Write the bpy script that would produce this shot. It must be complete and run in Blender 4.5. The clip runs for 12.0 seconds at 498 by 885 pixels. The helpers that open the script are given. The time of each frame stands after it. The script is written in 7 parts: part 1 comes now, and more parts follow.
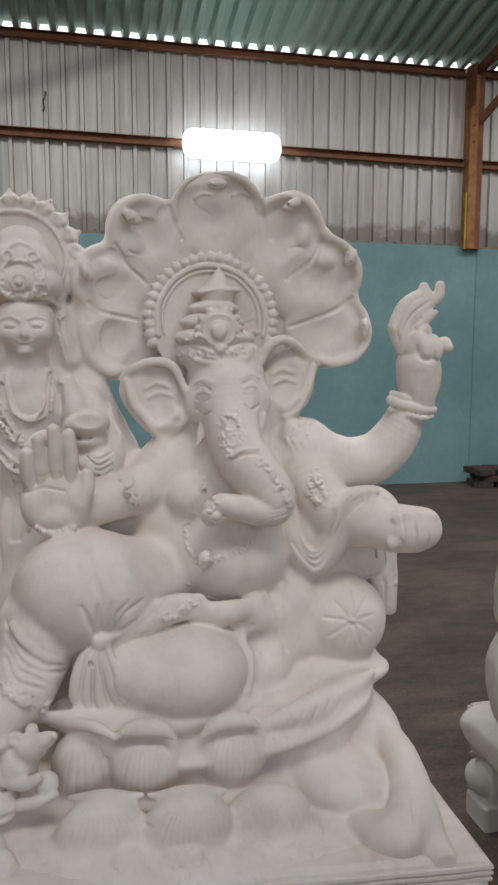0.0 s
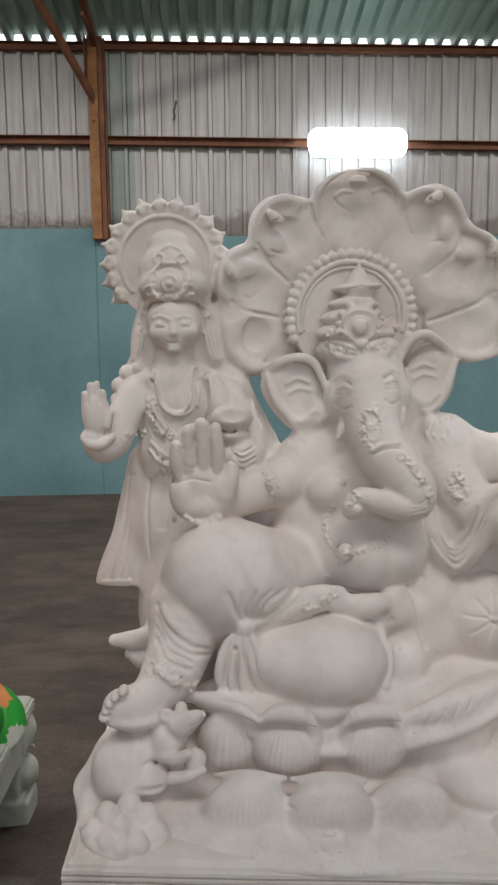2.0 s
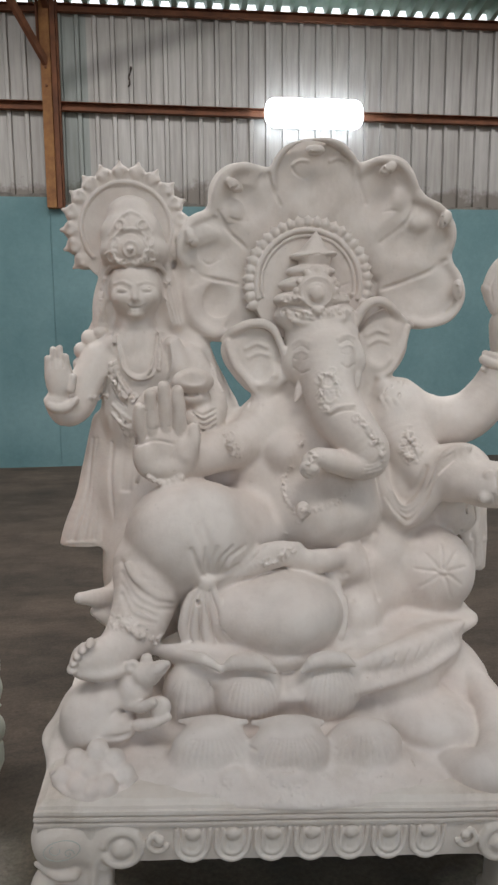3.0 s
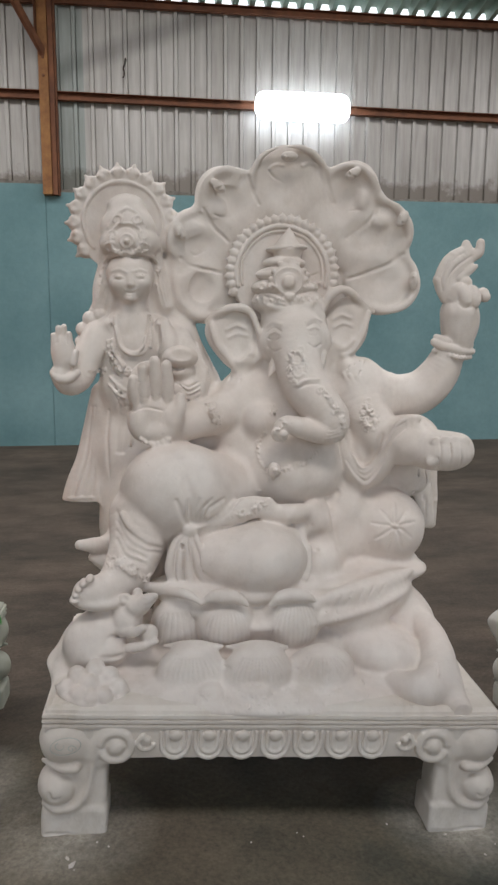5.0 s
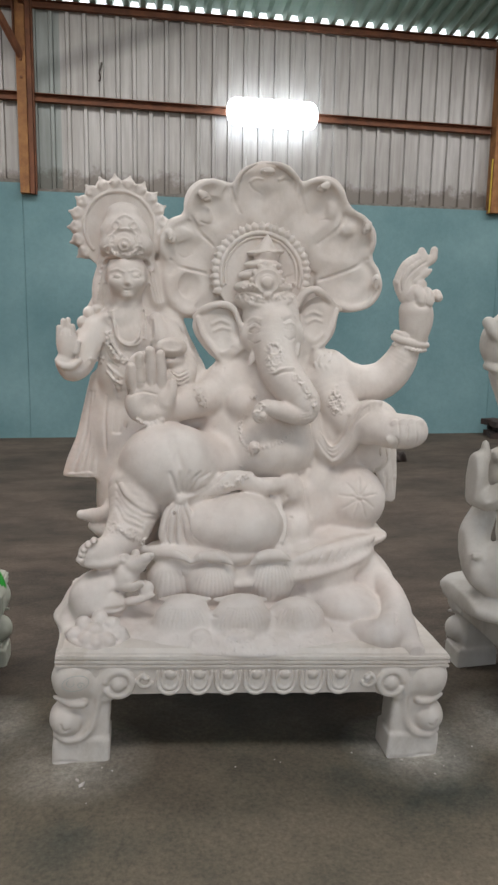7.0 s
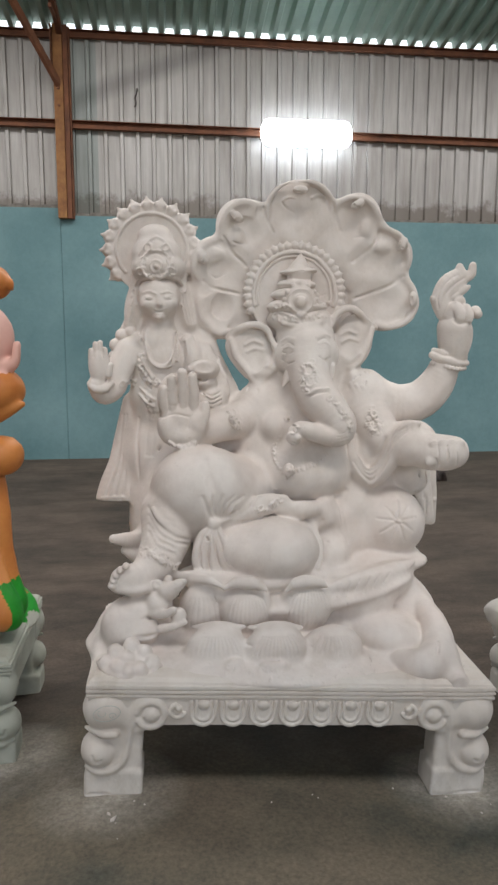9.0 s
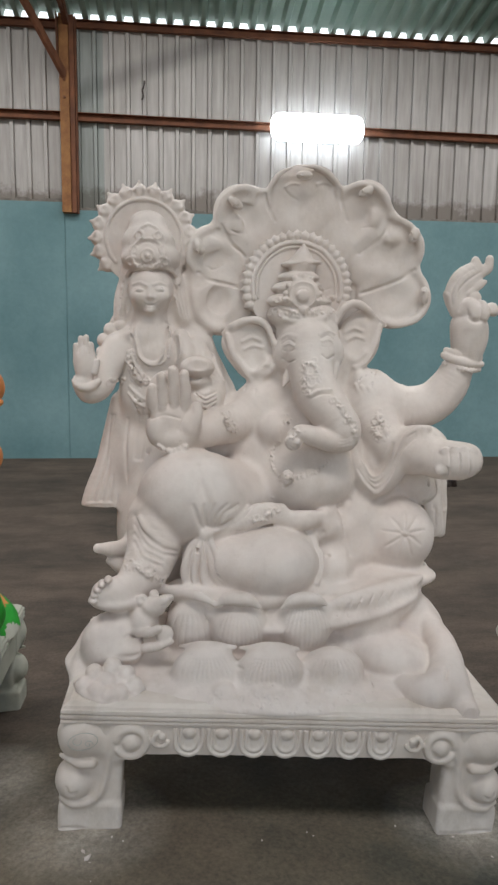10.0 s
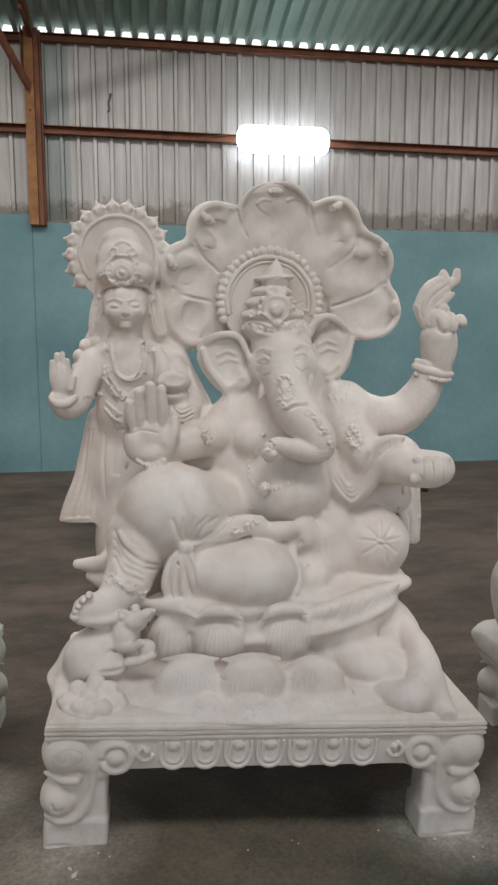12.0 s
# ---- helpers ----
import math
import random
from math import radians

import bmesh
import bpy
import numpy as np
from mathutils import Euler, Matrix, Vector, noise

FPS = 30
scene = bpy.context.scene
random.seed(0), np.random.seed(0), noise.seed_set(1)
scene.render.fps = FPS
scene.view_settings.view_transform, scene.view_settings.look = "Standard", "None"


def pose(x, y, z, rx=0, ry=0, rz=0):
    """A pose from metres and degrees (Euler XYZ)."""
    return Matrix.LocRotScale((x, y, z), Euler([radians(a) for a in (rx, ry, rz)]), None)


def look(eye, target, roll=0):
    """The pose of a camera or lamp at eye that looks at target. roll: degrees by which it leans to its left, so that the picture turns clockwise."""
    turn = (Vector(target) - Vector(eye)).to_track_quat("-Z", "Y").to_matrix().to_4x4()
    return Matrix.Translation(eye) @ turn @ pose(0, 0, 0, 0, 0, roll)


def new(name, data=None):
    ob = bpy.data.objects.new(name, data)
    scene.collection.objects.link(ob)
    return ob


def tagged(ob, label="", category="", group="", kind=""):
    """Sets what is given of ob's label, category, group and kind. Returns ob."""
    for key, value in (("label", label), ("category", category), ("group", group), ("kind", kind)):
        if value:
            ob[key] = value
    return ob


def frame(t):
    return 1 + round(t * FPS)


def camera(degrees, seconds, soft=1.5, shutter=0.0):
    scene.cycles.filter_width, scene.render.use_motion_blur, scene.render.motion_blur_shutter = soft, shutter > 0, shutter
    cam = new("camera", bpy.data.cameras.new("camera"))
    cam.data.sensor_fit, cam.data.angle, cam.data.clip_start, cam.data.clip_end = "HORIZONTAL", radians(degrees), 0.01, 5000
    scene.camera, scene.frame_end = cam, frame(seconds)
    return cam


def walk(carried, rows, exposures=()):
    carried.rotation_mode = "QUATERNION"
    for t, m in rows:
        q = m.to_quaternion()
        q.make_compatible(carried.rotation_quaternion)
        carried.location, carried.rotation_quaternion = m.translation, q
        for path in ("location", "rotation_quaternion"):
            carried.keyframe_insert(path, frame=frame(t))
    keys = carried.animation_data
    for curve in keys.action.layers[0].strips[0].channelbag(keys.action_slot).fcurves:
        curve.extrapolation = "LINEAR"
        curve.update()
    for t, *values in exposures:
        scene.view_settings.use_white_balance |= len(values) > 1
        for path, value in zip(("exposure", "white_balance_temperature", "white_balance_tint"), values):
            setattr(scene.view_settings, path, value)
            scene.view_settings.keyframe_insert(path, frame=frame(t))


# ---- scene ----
cam = camera(37.6, 12.0, soft=2.6)
PATH = [
    (0, (0.162, -0.162, 1.561), (0.578, 1.779, 1.319), 0.1),
    (0.5, (0.145, -0.166, 1.553), (0.472, 1.794, 1.325), -0.6),
    (1, (0.124, -0.169, 1.554), (0.36, 1.805, 1.332), -0.5),
    (1.5, (0.108, -0.178, 1.556), (0.247, 1.804, 1.325), -0.6),
    (2, (0.092, -0.192, 1.55), (0.192, 1.791, 1.309), -0.6),
    (2.5, (0.082, -0.219, 1.538), (0.238, 1.755, 1.259), -0.6),
    (3, (0.077, -0.264, 1.525), (0.292, 1.7, 1.214), -0.4),
    (3.2, (0.078, -0.285, 1.523), (0.321, 1.673, 1.194), 0.1),
    (4.8, (0.098, -0.565, 1.513), (0.311, 1.391, 1.155), 0.9),
    (5, (0.078, -0.596, 1.514), (0.319, 1.359, 1.169), 0.4),
    (5.5, (0.009, -0.704, 1.508), (0.328, 1.234, 1.131), 0.5),
    (6, (-0.016, -0.802, 1.518), (0.318, 1.136, 1.151), 0.7),
    (6.5, (-0.021, -0.874, 1.509), (0.358, 1.056, 1.147), 0.2),
    (7, (-0.028, -0.922, 1.505), (0.306, 1.019, 1.157), 1.0),
    (7.2, (-0.036, -0.937, 1.51), (0.264, 1.013, 1.181), 0.9),
    (9, (-0.006, -0.865, 1.51), (0.227, 1.099, 1.211), 0.1),
    (9.5, (0.029, -0.776, 1.501), (0.254, 1.189, 1.206), 0.2),
    (10, (0.061, -0.674, 1.494), (0.27, 1.293, 1.196), 0.8),
    (10.5, (0.097, -0.608, 1.504), (0.382, 1.352, 1.226), 0.8),
    (11, (0.096, -0.609, 1.518), (0.434, 1.348, 1.277), 0.2),
    (11.5, (0.066, -0.639, 1.518), (0.358, 1.323, 1.267), -0.1),
    (12, (0.035, -0.7, 1.515), (0.324, 1.26, 1.239), 0.0),
]
walk(cam, [(t, look(eye, target, roll)) for t, eye, target, roll in PATH], [(0, -0.16), (3.2, -0.14), (5, -0.06), (6.5, 0.08), (9, 0.08), (10.5, -0.03), (12, -0.03)])

# ---- world, daylight, lamps ----
world = bpy.data.worlds.new("world")
scene.world = world
world.use_nodes = True
sky = world.node_tree.nodes.new("ShaderNodeTexSky")
sky.sky_type, sky.sun_disc = "NISHITA", False
sky.sun_elevation, sky.sun_rotation = radians(48), radians(200)
world.node_tree.links.new(sky.outputs[0], world.node_tree.nodes["Background"].inputs[0])
world.node_tree.nodes["Background"].inputs[1].default_value = 0.12

sun = new("sun", bpy.data.lights.new("sun", "SUN"))
sun.data.energy, sun.data.angle, sun.data.color = 0.8, radians(14), (1, 0.95, 0.88)
sun.matrix_basis = look((2, -8, 14), (0, 0, 0))

# area light for daylight from an unseen opening assumed behind the camera
door_light = new("door_light", bpy.data.lights.new("door_light", "AREA"))
door_light.data.shape, door_light.data.size, door_light.data.size_y = "RECTANGLE", 8.0, 3.4
door_light.data.energy, door_light.data.color = 70, (1.0, 0.97, 0.95)
door_light.matrix_basis = look((1.0, -5.9, 3.2), (0.6, 2, 1.7))


# two unseen light strips added under the roof to brighten statue and wall
for name, y, z, w, power in (("front_fill_strip", -0.85, 5.74, 1.0, 215), ("fill_strip", 4.6, 5.24, 0.9, 500)):
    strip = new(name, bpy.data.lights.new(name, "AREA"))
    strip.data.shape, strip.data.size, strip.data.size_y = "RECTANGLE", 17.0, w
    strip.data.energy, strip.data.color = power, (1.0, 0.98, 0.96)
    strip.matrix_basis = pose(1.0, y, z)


# ---- materials ----
def nodes_of(name):
    m = bpy.data.materials.new(name)
    m.use_nodes = True
    return m, m.node_tree.nodes, m.node_tree.links, m.node_tree.nodes["Principled BSDF"]


def ramp(n, stops):
    r = n.new("ShaderNodeValToRGB")
    while len(r.color_ramp.elements) < len(stops):
        r.color_ramp.elements.new(0.5)
    for e, (at, c) in zip(r.color_ramp.elements, stops):
        e.position, e.color = at, (*c, 1)
    return r


def noise_node(n, l, scale, detail=6.0, rough=0.6, stretch=(1, 1, 1), coords="Object"):
    t, m, x = n.new("ShaderNodeTexCoord"), n.new("ShaderNodeMapping"), n.new("ShaderNodeTexNoise")
    m.inputs["Scale"].default_value = stretch
    l.new(t.outputs[coords], m.inputs[0])
    l.new(m.outputs[0], x.inputs["Vector"])
    x.inputs["Scale"].default_value, x.inputs["Detail"].default_value, x.inputs["Roughness"].default_value = scale, detail, rough
    return x


def mixed(n, l, fac, a, b, kind="MIX"):
    m = n.new("ShaderNodeMix")
    m.data_type, m.blend_type = "RGBA", kind
    for value, i in ((fac, 0), (a, 6), (b, 7)):
        if hasattr(value, "links"):
            l.new(value, m.inputs[i])
        else:
            m.inputs[i].default_value = value if i == 0 else (*value, 1)
    return m.outputs[2]


def surface(name, dark, light, rough=0.8, metal=0.0, scale=4.0, grain=60.0, bump=0.2, stretch=(1, 1, 1), grain_mix=0.25, depth=0.004, low=0.3, high=0.7):
    """A surface with wear: broad stains between two colours, fine grain over them, and relief from both."""
    m, n, l, b = nodes_of(name)
    broad, fine = noise_node(n, l, scale, stretch=stretch), noise_node(n, l, grain, 4.0, 0.7, stretch)
    r = ramp(n, ((low, dark), (high, light)))
    l.new(broad.outputs[0], r.inputs[0])
    g = ramp(n, ((0.25, (0.55, 0.55, 0.55)), (0.75, (1, 1, 1))))
    l.new(fine.outputs[0], g.inputs[0])
    l.new(mixed(n, l, grain_mix, r.outputs[0], g.outputs[0], "MULTIPLY"), b.inputs["Base Color"])
    b.inputs["Roughness"].default_value, b.inputs["Metallic"].default_value = rough, metal
    p = n.new("ShaderNodeBump")
    p.inputs["Strength"].default_value, p.inputs["Distance"].default_value = bump, depth
    l.new(fine.outputs[0], p.inputs["Height"])
    l.new(p.outputs[0], b.inputs["Normal"])
    return m


def plaster(name, pale, tint, dusty, stain=0.5):
    """Dry cast plaster: chalky, blotched, with pinkish clouds, fine pits and dusty smears."""
    m, n, l, b = nodes_of(name)
    cloud, blotch, fine, pits = noise_node(n, l, 3.2, 5), noise_node(n, l, 11, 8, 0.65), noise_node(n, l, 120, 4, 0.7), noise_node(n, l, 38, 6, 0.7)
    smear = noise_node(n, l, 4.5, 9, 0.7, (1, 1, 0.45))
    r = ramp(n, ((0.35, tint), (0.62, pale)))
    l.new(cloud.outputs[0], r.inputs[0])
    r2 = ramp(n, ((0.30, (0.86, 0.85, 0.84)), (0.58, (1, 1, 1))))
    l.new(blotch.outputs[0], r2.inputs[0])
    c = mixed(n, l, 0.8, r.outputs[0], r2.outputs[0], "MULTIPLY")
    r3 = ramp(n, ((0.55, (0, 0, 0)), (0.78, (stain, stain, stain))))
    l.new(smear.outputs[0], r3.inputs[0])
    c = mixed(n, l, r3.outputs[0], c, dusty)
    r4 = ramp(n, ((0.26, (0.74, 0.72, 0.70)), (0.36, (1, 1, 1))))
    l.new(pits.outputs[0], r4.inputs[0])
    c = mixed(n, l, 0.6, c, r4.outputs[0], "MULTIPLY")
    l.new(c, b.inputs["Base Color"])
    b.inputs["Roughness"].default_value = 0.78
    add = n.new("ShaderNodeMath")
    add.operation = "MULTIPLY_ADD"
    l.new(pits.outputs[0], add.inputs[0])
    add.inputs[1].default_value = 2.2
    l.new(fine.outputs[0], add.inputs[2])
    p = n.new("ShaderNodeBump")
    p.inputs["Strength"].default_value, p.inputs["Distance"].default_value = 0.30, 0.0022
    l.new(add.outputs[0], p.inputs["Height"])
    l.new(p.outputs[0], b.inputs["Normal"])
    return m


PLASTER = plaster("plaster", (0.755, 0.70, 0.658), (0.70, 0.62, 0.57), (0.51, 0.44, 0.38), 0.75)
# plinth plaster: slightly darker and creamier than the statue's, with stronger smears
PLASTER_P = plaster("plinth_plaster", (0.74, 0.69, 0.635), (0.68, 0.605, 0.54), (0.45, 0.39, 0.32), 0.9)
PLASTER_B = plaster("old_plaster", (0.56, 0.535, 0.50), (0.48, 0.445, 0.40), (0.31, 0.275, 0.24), 0.8)
PLASTER_D = plaster("soiled_plaster", (0.44, 0.45, 0.39), (0.36, 0.37, 0.31), (0.20, 0.22, 0.17), 0.9)
BLUE = surface("blue_wall_paint", (0.115, 0.225, 0.245), (0.20, 0.335, 0.355), 0.75, scale=0.9, grain=22, bump=0.3, grain_mix=0.3, depth=0.006)
RUST = surface("rusted_primer", (0.13, 0.05, 0.027), (0.27, 0.105, 0.05), 0.75, scale=7, grain=80, bump=0.4, grain_mix=0.4)
OCHRE = surface("rusted_ochre", (0.22, 0.09, 0.035), (0.42, 0.20, 0.07), 0.75, scale=9, grain=70, bump=0.4, grain_mix=0.5)
ROOF_M = surface("green_roof_sheet", (0.26, 0.39, 0.325), (0.42, 0.54, 0.47), 0.5, scale=1.2, grain=40, bump=0.1, stretch=(1, 0.25, 1), grain_mix=0.2)
DARK = surface("dark_sacking", (0.035, 0.03, 0.028), (0.09, 0.065, 0.055), 0.9, scale=12, grain=90, bump=0.5)
BRICK = surface("red_bricks", (0.028, 0.022, 0.02), (0.075, 0.045, 0.038), 0.9, scale=12, grain=80, bump=0.5)
ORANGE = surface("orange_paint", (0.50, 0.155, 0.03), (0.68, 0.27, 0.07), 0.5, scale=5, grain=60, bump=0.15, grain_mix=0.15)
PINK = surface("pink_paint", (0.72, 0.40, 0.33), (0.80, 0.48, 0.41), 0.45, scale=5, grain=60, bump=0.1, grain_mix=0.08)
GREEN = surface("green_paint", (0.008, 0.17, 0.012), (0.012, 0.33, 0.02), 0.45, scale=6, grain=70, bump=0.15, grain_mix=0.2)
WHITE = surface("white_enamel", (0.74, 0.74, 0.74), (0.8, 0.8, 0.8), 0.35, scale=3, grain=50, bump=0.03, grain_mix=0.05)
YELLOW = surface("yellow_strap", (0.5, 0.34, 0.03), (0.6, 0.42, 0.05), 0.6, scale=10, grain=60, bump=0.1)
CEMENT = surface("cement_smear", (0.13, 0.115, 0.10), (0.26, 0.235, 0.21), 0.95, scale=14, grain=90, bump=0.7, grain_mix=0.4)
PENCIL = surface("green_pencil", (0.46, 0.50, 0.47), (0.58, 0.60, 0.55), 0.9, scale=30, grain=120, bump=0.1)


def sheet_metal(name, tint):
    """Ribbed metal cladding, dusty, streaked downwards, with cement splashes along its foot and a long dark band."""
    m, n, l, b = nodes_of(name)
    streak, broad, fine = noise_node(n, l, 6, stretch=(3, 3, 0.25)), noise_node(n, l, 0.8), noise_node(n, l, 45)
    r = ramp(n, ((0.3, (0.37, 0.35, 0.335)), (0.7, (0.53, 0.51, 0.495))))
    l.new(streak.outputs[0], r.inputs[0])
    r2 = ramp(n, ((0.3, (0.72, 0.70, 0.68)), (0.7, (1, 1, 1))))
    l.new(broad.outputs[0], r2.inputs[0])
    c = mixed(n, l, 0.8, r.outputs[0], r2.outputs[0], "MULTIPLY")
    t, s = n.new("ShaderNodeTexCoord"), n.new("ShaderNodeSeparateXYZ")
    l.new(t.outputs["Object"], s.inputs[0])
    splash = noise_node(n, l, 5, 8, 0.7)
    h = n.new("ShaderNodeMath")
    h.operation = "MULTIPLY_ADD"
    l.new(splash.outputs[0], h.inputs[0])
    h.inputs[1].default_value, h.inputs[2].default_value = 0.55, 2.80
    d = n.new("ShaderNodeMath")
    d.operation = "SUBTRACT"
    l.new(h.outputs[0], d.inputs[0])
    l.new(s.outputs[2], d.inputs[1])
    k = ramp(n, ((0.0, (0, 0, 0)), (0.10, (1, 1, 1))))
    l.new(d.outputs[0], k.inputs[0])
    c = mixed(n, l, k.outputs[0], c, (0.21, 0.185, 0.165))
    # a dark band climbs in a bow from one column towards the eave
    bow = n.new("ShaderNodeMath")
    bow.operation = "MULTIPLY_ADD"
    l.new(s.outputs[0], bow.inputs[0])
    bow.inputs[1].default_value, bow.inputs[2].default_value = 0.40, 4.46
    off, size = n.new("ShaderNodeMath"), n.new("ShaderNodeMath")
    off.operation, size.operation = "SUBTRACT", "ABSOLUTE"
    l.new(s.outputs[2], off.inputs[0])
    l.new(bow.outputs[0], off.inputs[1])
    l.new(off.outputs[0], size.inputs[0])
    bow_band = ramp(n, ((0.03, (0.66, 0.66, 0.66)), (0.16, (1, 1, 1))))
    l.new(size.outputs[0], bow_band.inputs[0])
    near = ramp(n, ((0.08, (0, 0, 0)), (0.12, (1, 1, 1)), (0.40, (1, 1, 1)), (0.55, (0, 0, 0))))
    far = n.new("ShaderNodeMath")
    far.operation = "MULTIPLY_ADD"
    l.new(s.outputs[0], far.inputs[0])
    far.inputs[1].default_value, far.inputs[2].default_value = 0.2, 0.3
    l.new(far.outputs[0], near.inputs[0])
    c = mixed(n, l, near.outputs[0], c, mixed(n, l, 1.0, c, bow_band.outputs[0], "MULTIPLY"))
    c = mixed(n, l, 1.0, c, tint, "MULTIPLY")
    l.new(c, b.inputs["Base Color"])
    b.inputs["Metallic"].default_value, b.inputs["Roughness"].default_value = 0.35, 0.5
    p = n.new("ShaderNodeBump")
    p.inputs["Strength"].default_value, p.inputs["Distance"].default_value = 0.12, 0.003
    l.new(fine.outputs[0], p.inputs["Height"])
    l.new(p.outputs[0], b.inputs["Normal"])
    return m


def floor_concrete():
    """Dusty brown-grey trowelled concrete with long sweeps, dark damp patches and plaster dust."""
    m, n, l, b = nodes_of("dusty_concrete")
    sweep, patch, fine = noise_node(n, l, 2.4, 12, 0.78, (0.7, 1.5, 1)), noise_node(n, l, 1.1, 5, 0.55), noise_node(n, l, 70, 5, 0.75)
    dust = noise_node(n, l, 3.2, 10, 0.75)
    r = ramp(n, ((0.34, (0.040, 0.028, 0.020)), (0.66, (0.125, 0.092, 0.068))))
    l.new(sweep.outputs[0], r.inputs[0])
    r2 = ramp(n, ((0.38, (0.60, 0.62, 0.60)), (0.56, (1, 1, 1))))
    l.new(patch.outputs[0], r2.inputs[0])
    c = mixed(n, l, 0.85, r.outputs[0], r2.outputs[0], "MULTIPLY")
    # olive-brown stretch near the open side, lightened as painted daylight, with a ragged border
    t0, s0, wob = n.new("ShaderNodeTexCoord"), n.new("ShaderNodeSeparateXYZ"), noise_node(n, l, 1.3, 8, 0.65)
    l.new(t0.outputs["Object"], s0.inputs[0])
    y0 = n.new("ShaderNodeMath")
    y0.operation = "MULTIPLY_ADD"
    l.new(wob.outputs[0], y0.inputs[0])
    y0.inputs[1].default_value = 2.2
    l.new(s0.outputs[1], y0.inputs[2])
    front_lit = ramp(n, ((0.28, (1, 1, 1)), (0.40, (0, 0, 0))))
    scale0 = n.new("ShaderNodeMath")
    scale0.operation = "MULTIPLY"
    l.new(y0.outputs[0], scale0.inputs[0])
    scale0.inputs[1].default_value = 0.13
    l.new(scale0.outputs[0], front_lit.inputs[0])
    olive = ramp(n, ((0.36, (0.085, 0.088, 0.070)), (0.47, (0.175, 0.148, 0.106)), (0.66, (0.270, 0.215, 0.152))))
    spots = noise_node(n, l, 1.15, 9, 0.66)
    l.new(spots.outputs[0], olive.inputs[0])
    c = mixed(n, l, front_lit.outputs[0], c, olive.outputs[0])
    r3 = ramp(n, ((0.56, (0, 0, 0)), (0.82, (0.5, 0.5, 0.5))))
    l.new(dust.outputs[0], r3.inputs[0])
    c = mixed(n, l, r3.outputs[0], c, (0.15, 0.125, 0.10))
    # white dust shed round the feet of the plinths
    t, total = n.new("ShaderNodeTexCoord"), None
    for at in ((-0.20, 1.36), (0.98, 1.36), (1.42, 1.42), (-0.60, 1.60)):
        far = n.new("ShaderNodeVectorMath")
        far.operation = "DISTANCE"
        l.new(t.outputs["Object"], far.inputs[0])
        far.inputs[1].default_value = (*at, 0)
        ring = ramp(n, ((0.06, (1, 1, 1)), (0.27, (0, 0, 0))))
        l.new(far.outputs["Value"], ring.inputs[0])
        total = ring.outputs[0] if total is None else mixed(n, l, 1.0, total, ring.outputs[0], "ADD")
    grit = ramp(n, ((0.36, (0.22, 0.22, 0.22)), (0.62, (0.95, 0.95, 0.95))))
    l.new(dust.outputs[0], grit.inputs[0])
    c = mixed(n, l, mixed(n, l, 1.0, total, grit.outputs[0], "MULTIPLY"), c, (0.58, 0.53, 0.46))
    g = ramp(n, ((0.3, (0.42, 0.42, 0.42)), (0.7, (1.25, 1.25, 1.25))))
    l.new(fine.outputs[0], g.inputs[0])
    c = mixed(n, l, 0.7, c, g.outputs[0], "MULTIPLY")
    l.new(c, b.inputs["Base Color"])
    b.inputs["Roughness"].default_value = 0.85
    p = n.new("ShaderNodeBump")
    p.inputs["Strength"].default_value, p.inputs["Distance"].default_value = 0.35, 0.004
    l.new(fine.outputs[0], p.inputs["Height"])
    l.new(p.outputs[0], b.inputs["Normal"])
    return m


def glow(name, colour, power):
    m, n, l, b = nodes_of(name)
    b.inputs["Base Color"].default_value = (0.8, 0.8, 0.8, 1)
    b.inputs["Emission Color"].default_value, b.inputs["Emission Strength"].default_value = (*colour, 1), power
    return m


SHEET, FLOOR_M = sheet_metal("galvanised_sheet", (1, 1, 1)), floor_concrete()
SHEET_TEAL = sheet_metal("teal_sheet", (0.66, 0.75, 0.75))
TUBE_M = glow("lit_glare_cover", (0.82, 0.92, 1.0), 13)
HAZE = glow("hazy_daylight", (0.95, 0.98, 1.0), 1.5)


# ---- mesh helpers ----
def link(name, bm, material, smooth=False):
    me = bpy.data.meshes.new(name)
    bmesh.ops.recalc_face_normals(bm, faces=bm.faces)
    for f in bm.faces:
        f.smooth = smooth
    bm.to_mesh(me)
    bm.free()
    me.materials.append(material)
    return new(name, me)


def part(name, bm, material, parent, label="", smooth=False):
    ob = link(name, bm, material, smooth)
    ob.parent = parent
    return tagged(ob, label)


def empty(name, m, label, category, group="", kind=""):
    ob = new(name)
    ob.matrix_basis = m
    return tagged(ob, label, category, group, kind)


def box(low, high, bevel=0.0, bm=None, m=Matrix()):
    bm = bm or bmesh.new()
    mid, size = (Vector(low) + Vector(high)) / 2, Vector(high) - Vector(low)
    made = bmesh.ops.create_cube(bm, size=1, matrix=m @ Matrix.LocRotScale(mid, None, size))
    if bevel:
        edges = list({e for v in made["verts"] for e in v.link_edges})
        bmesh.ops.bevel(bm, geom=edges, offset=bevel, segments=2, affect="EDGES")
    return bm


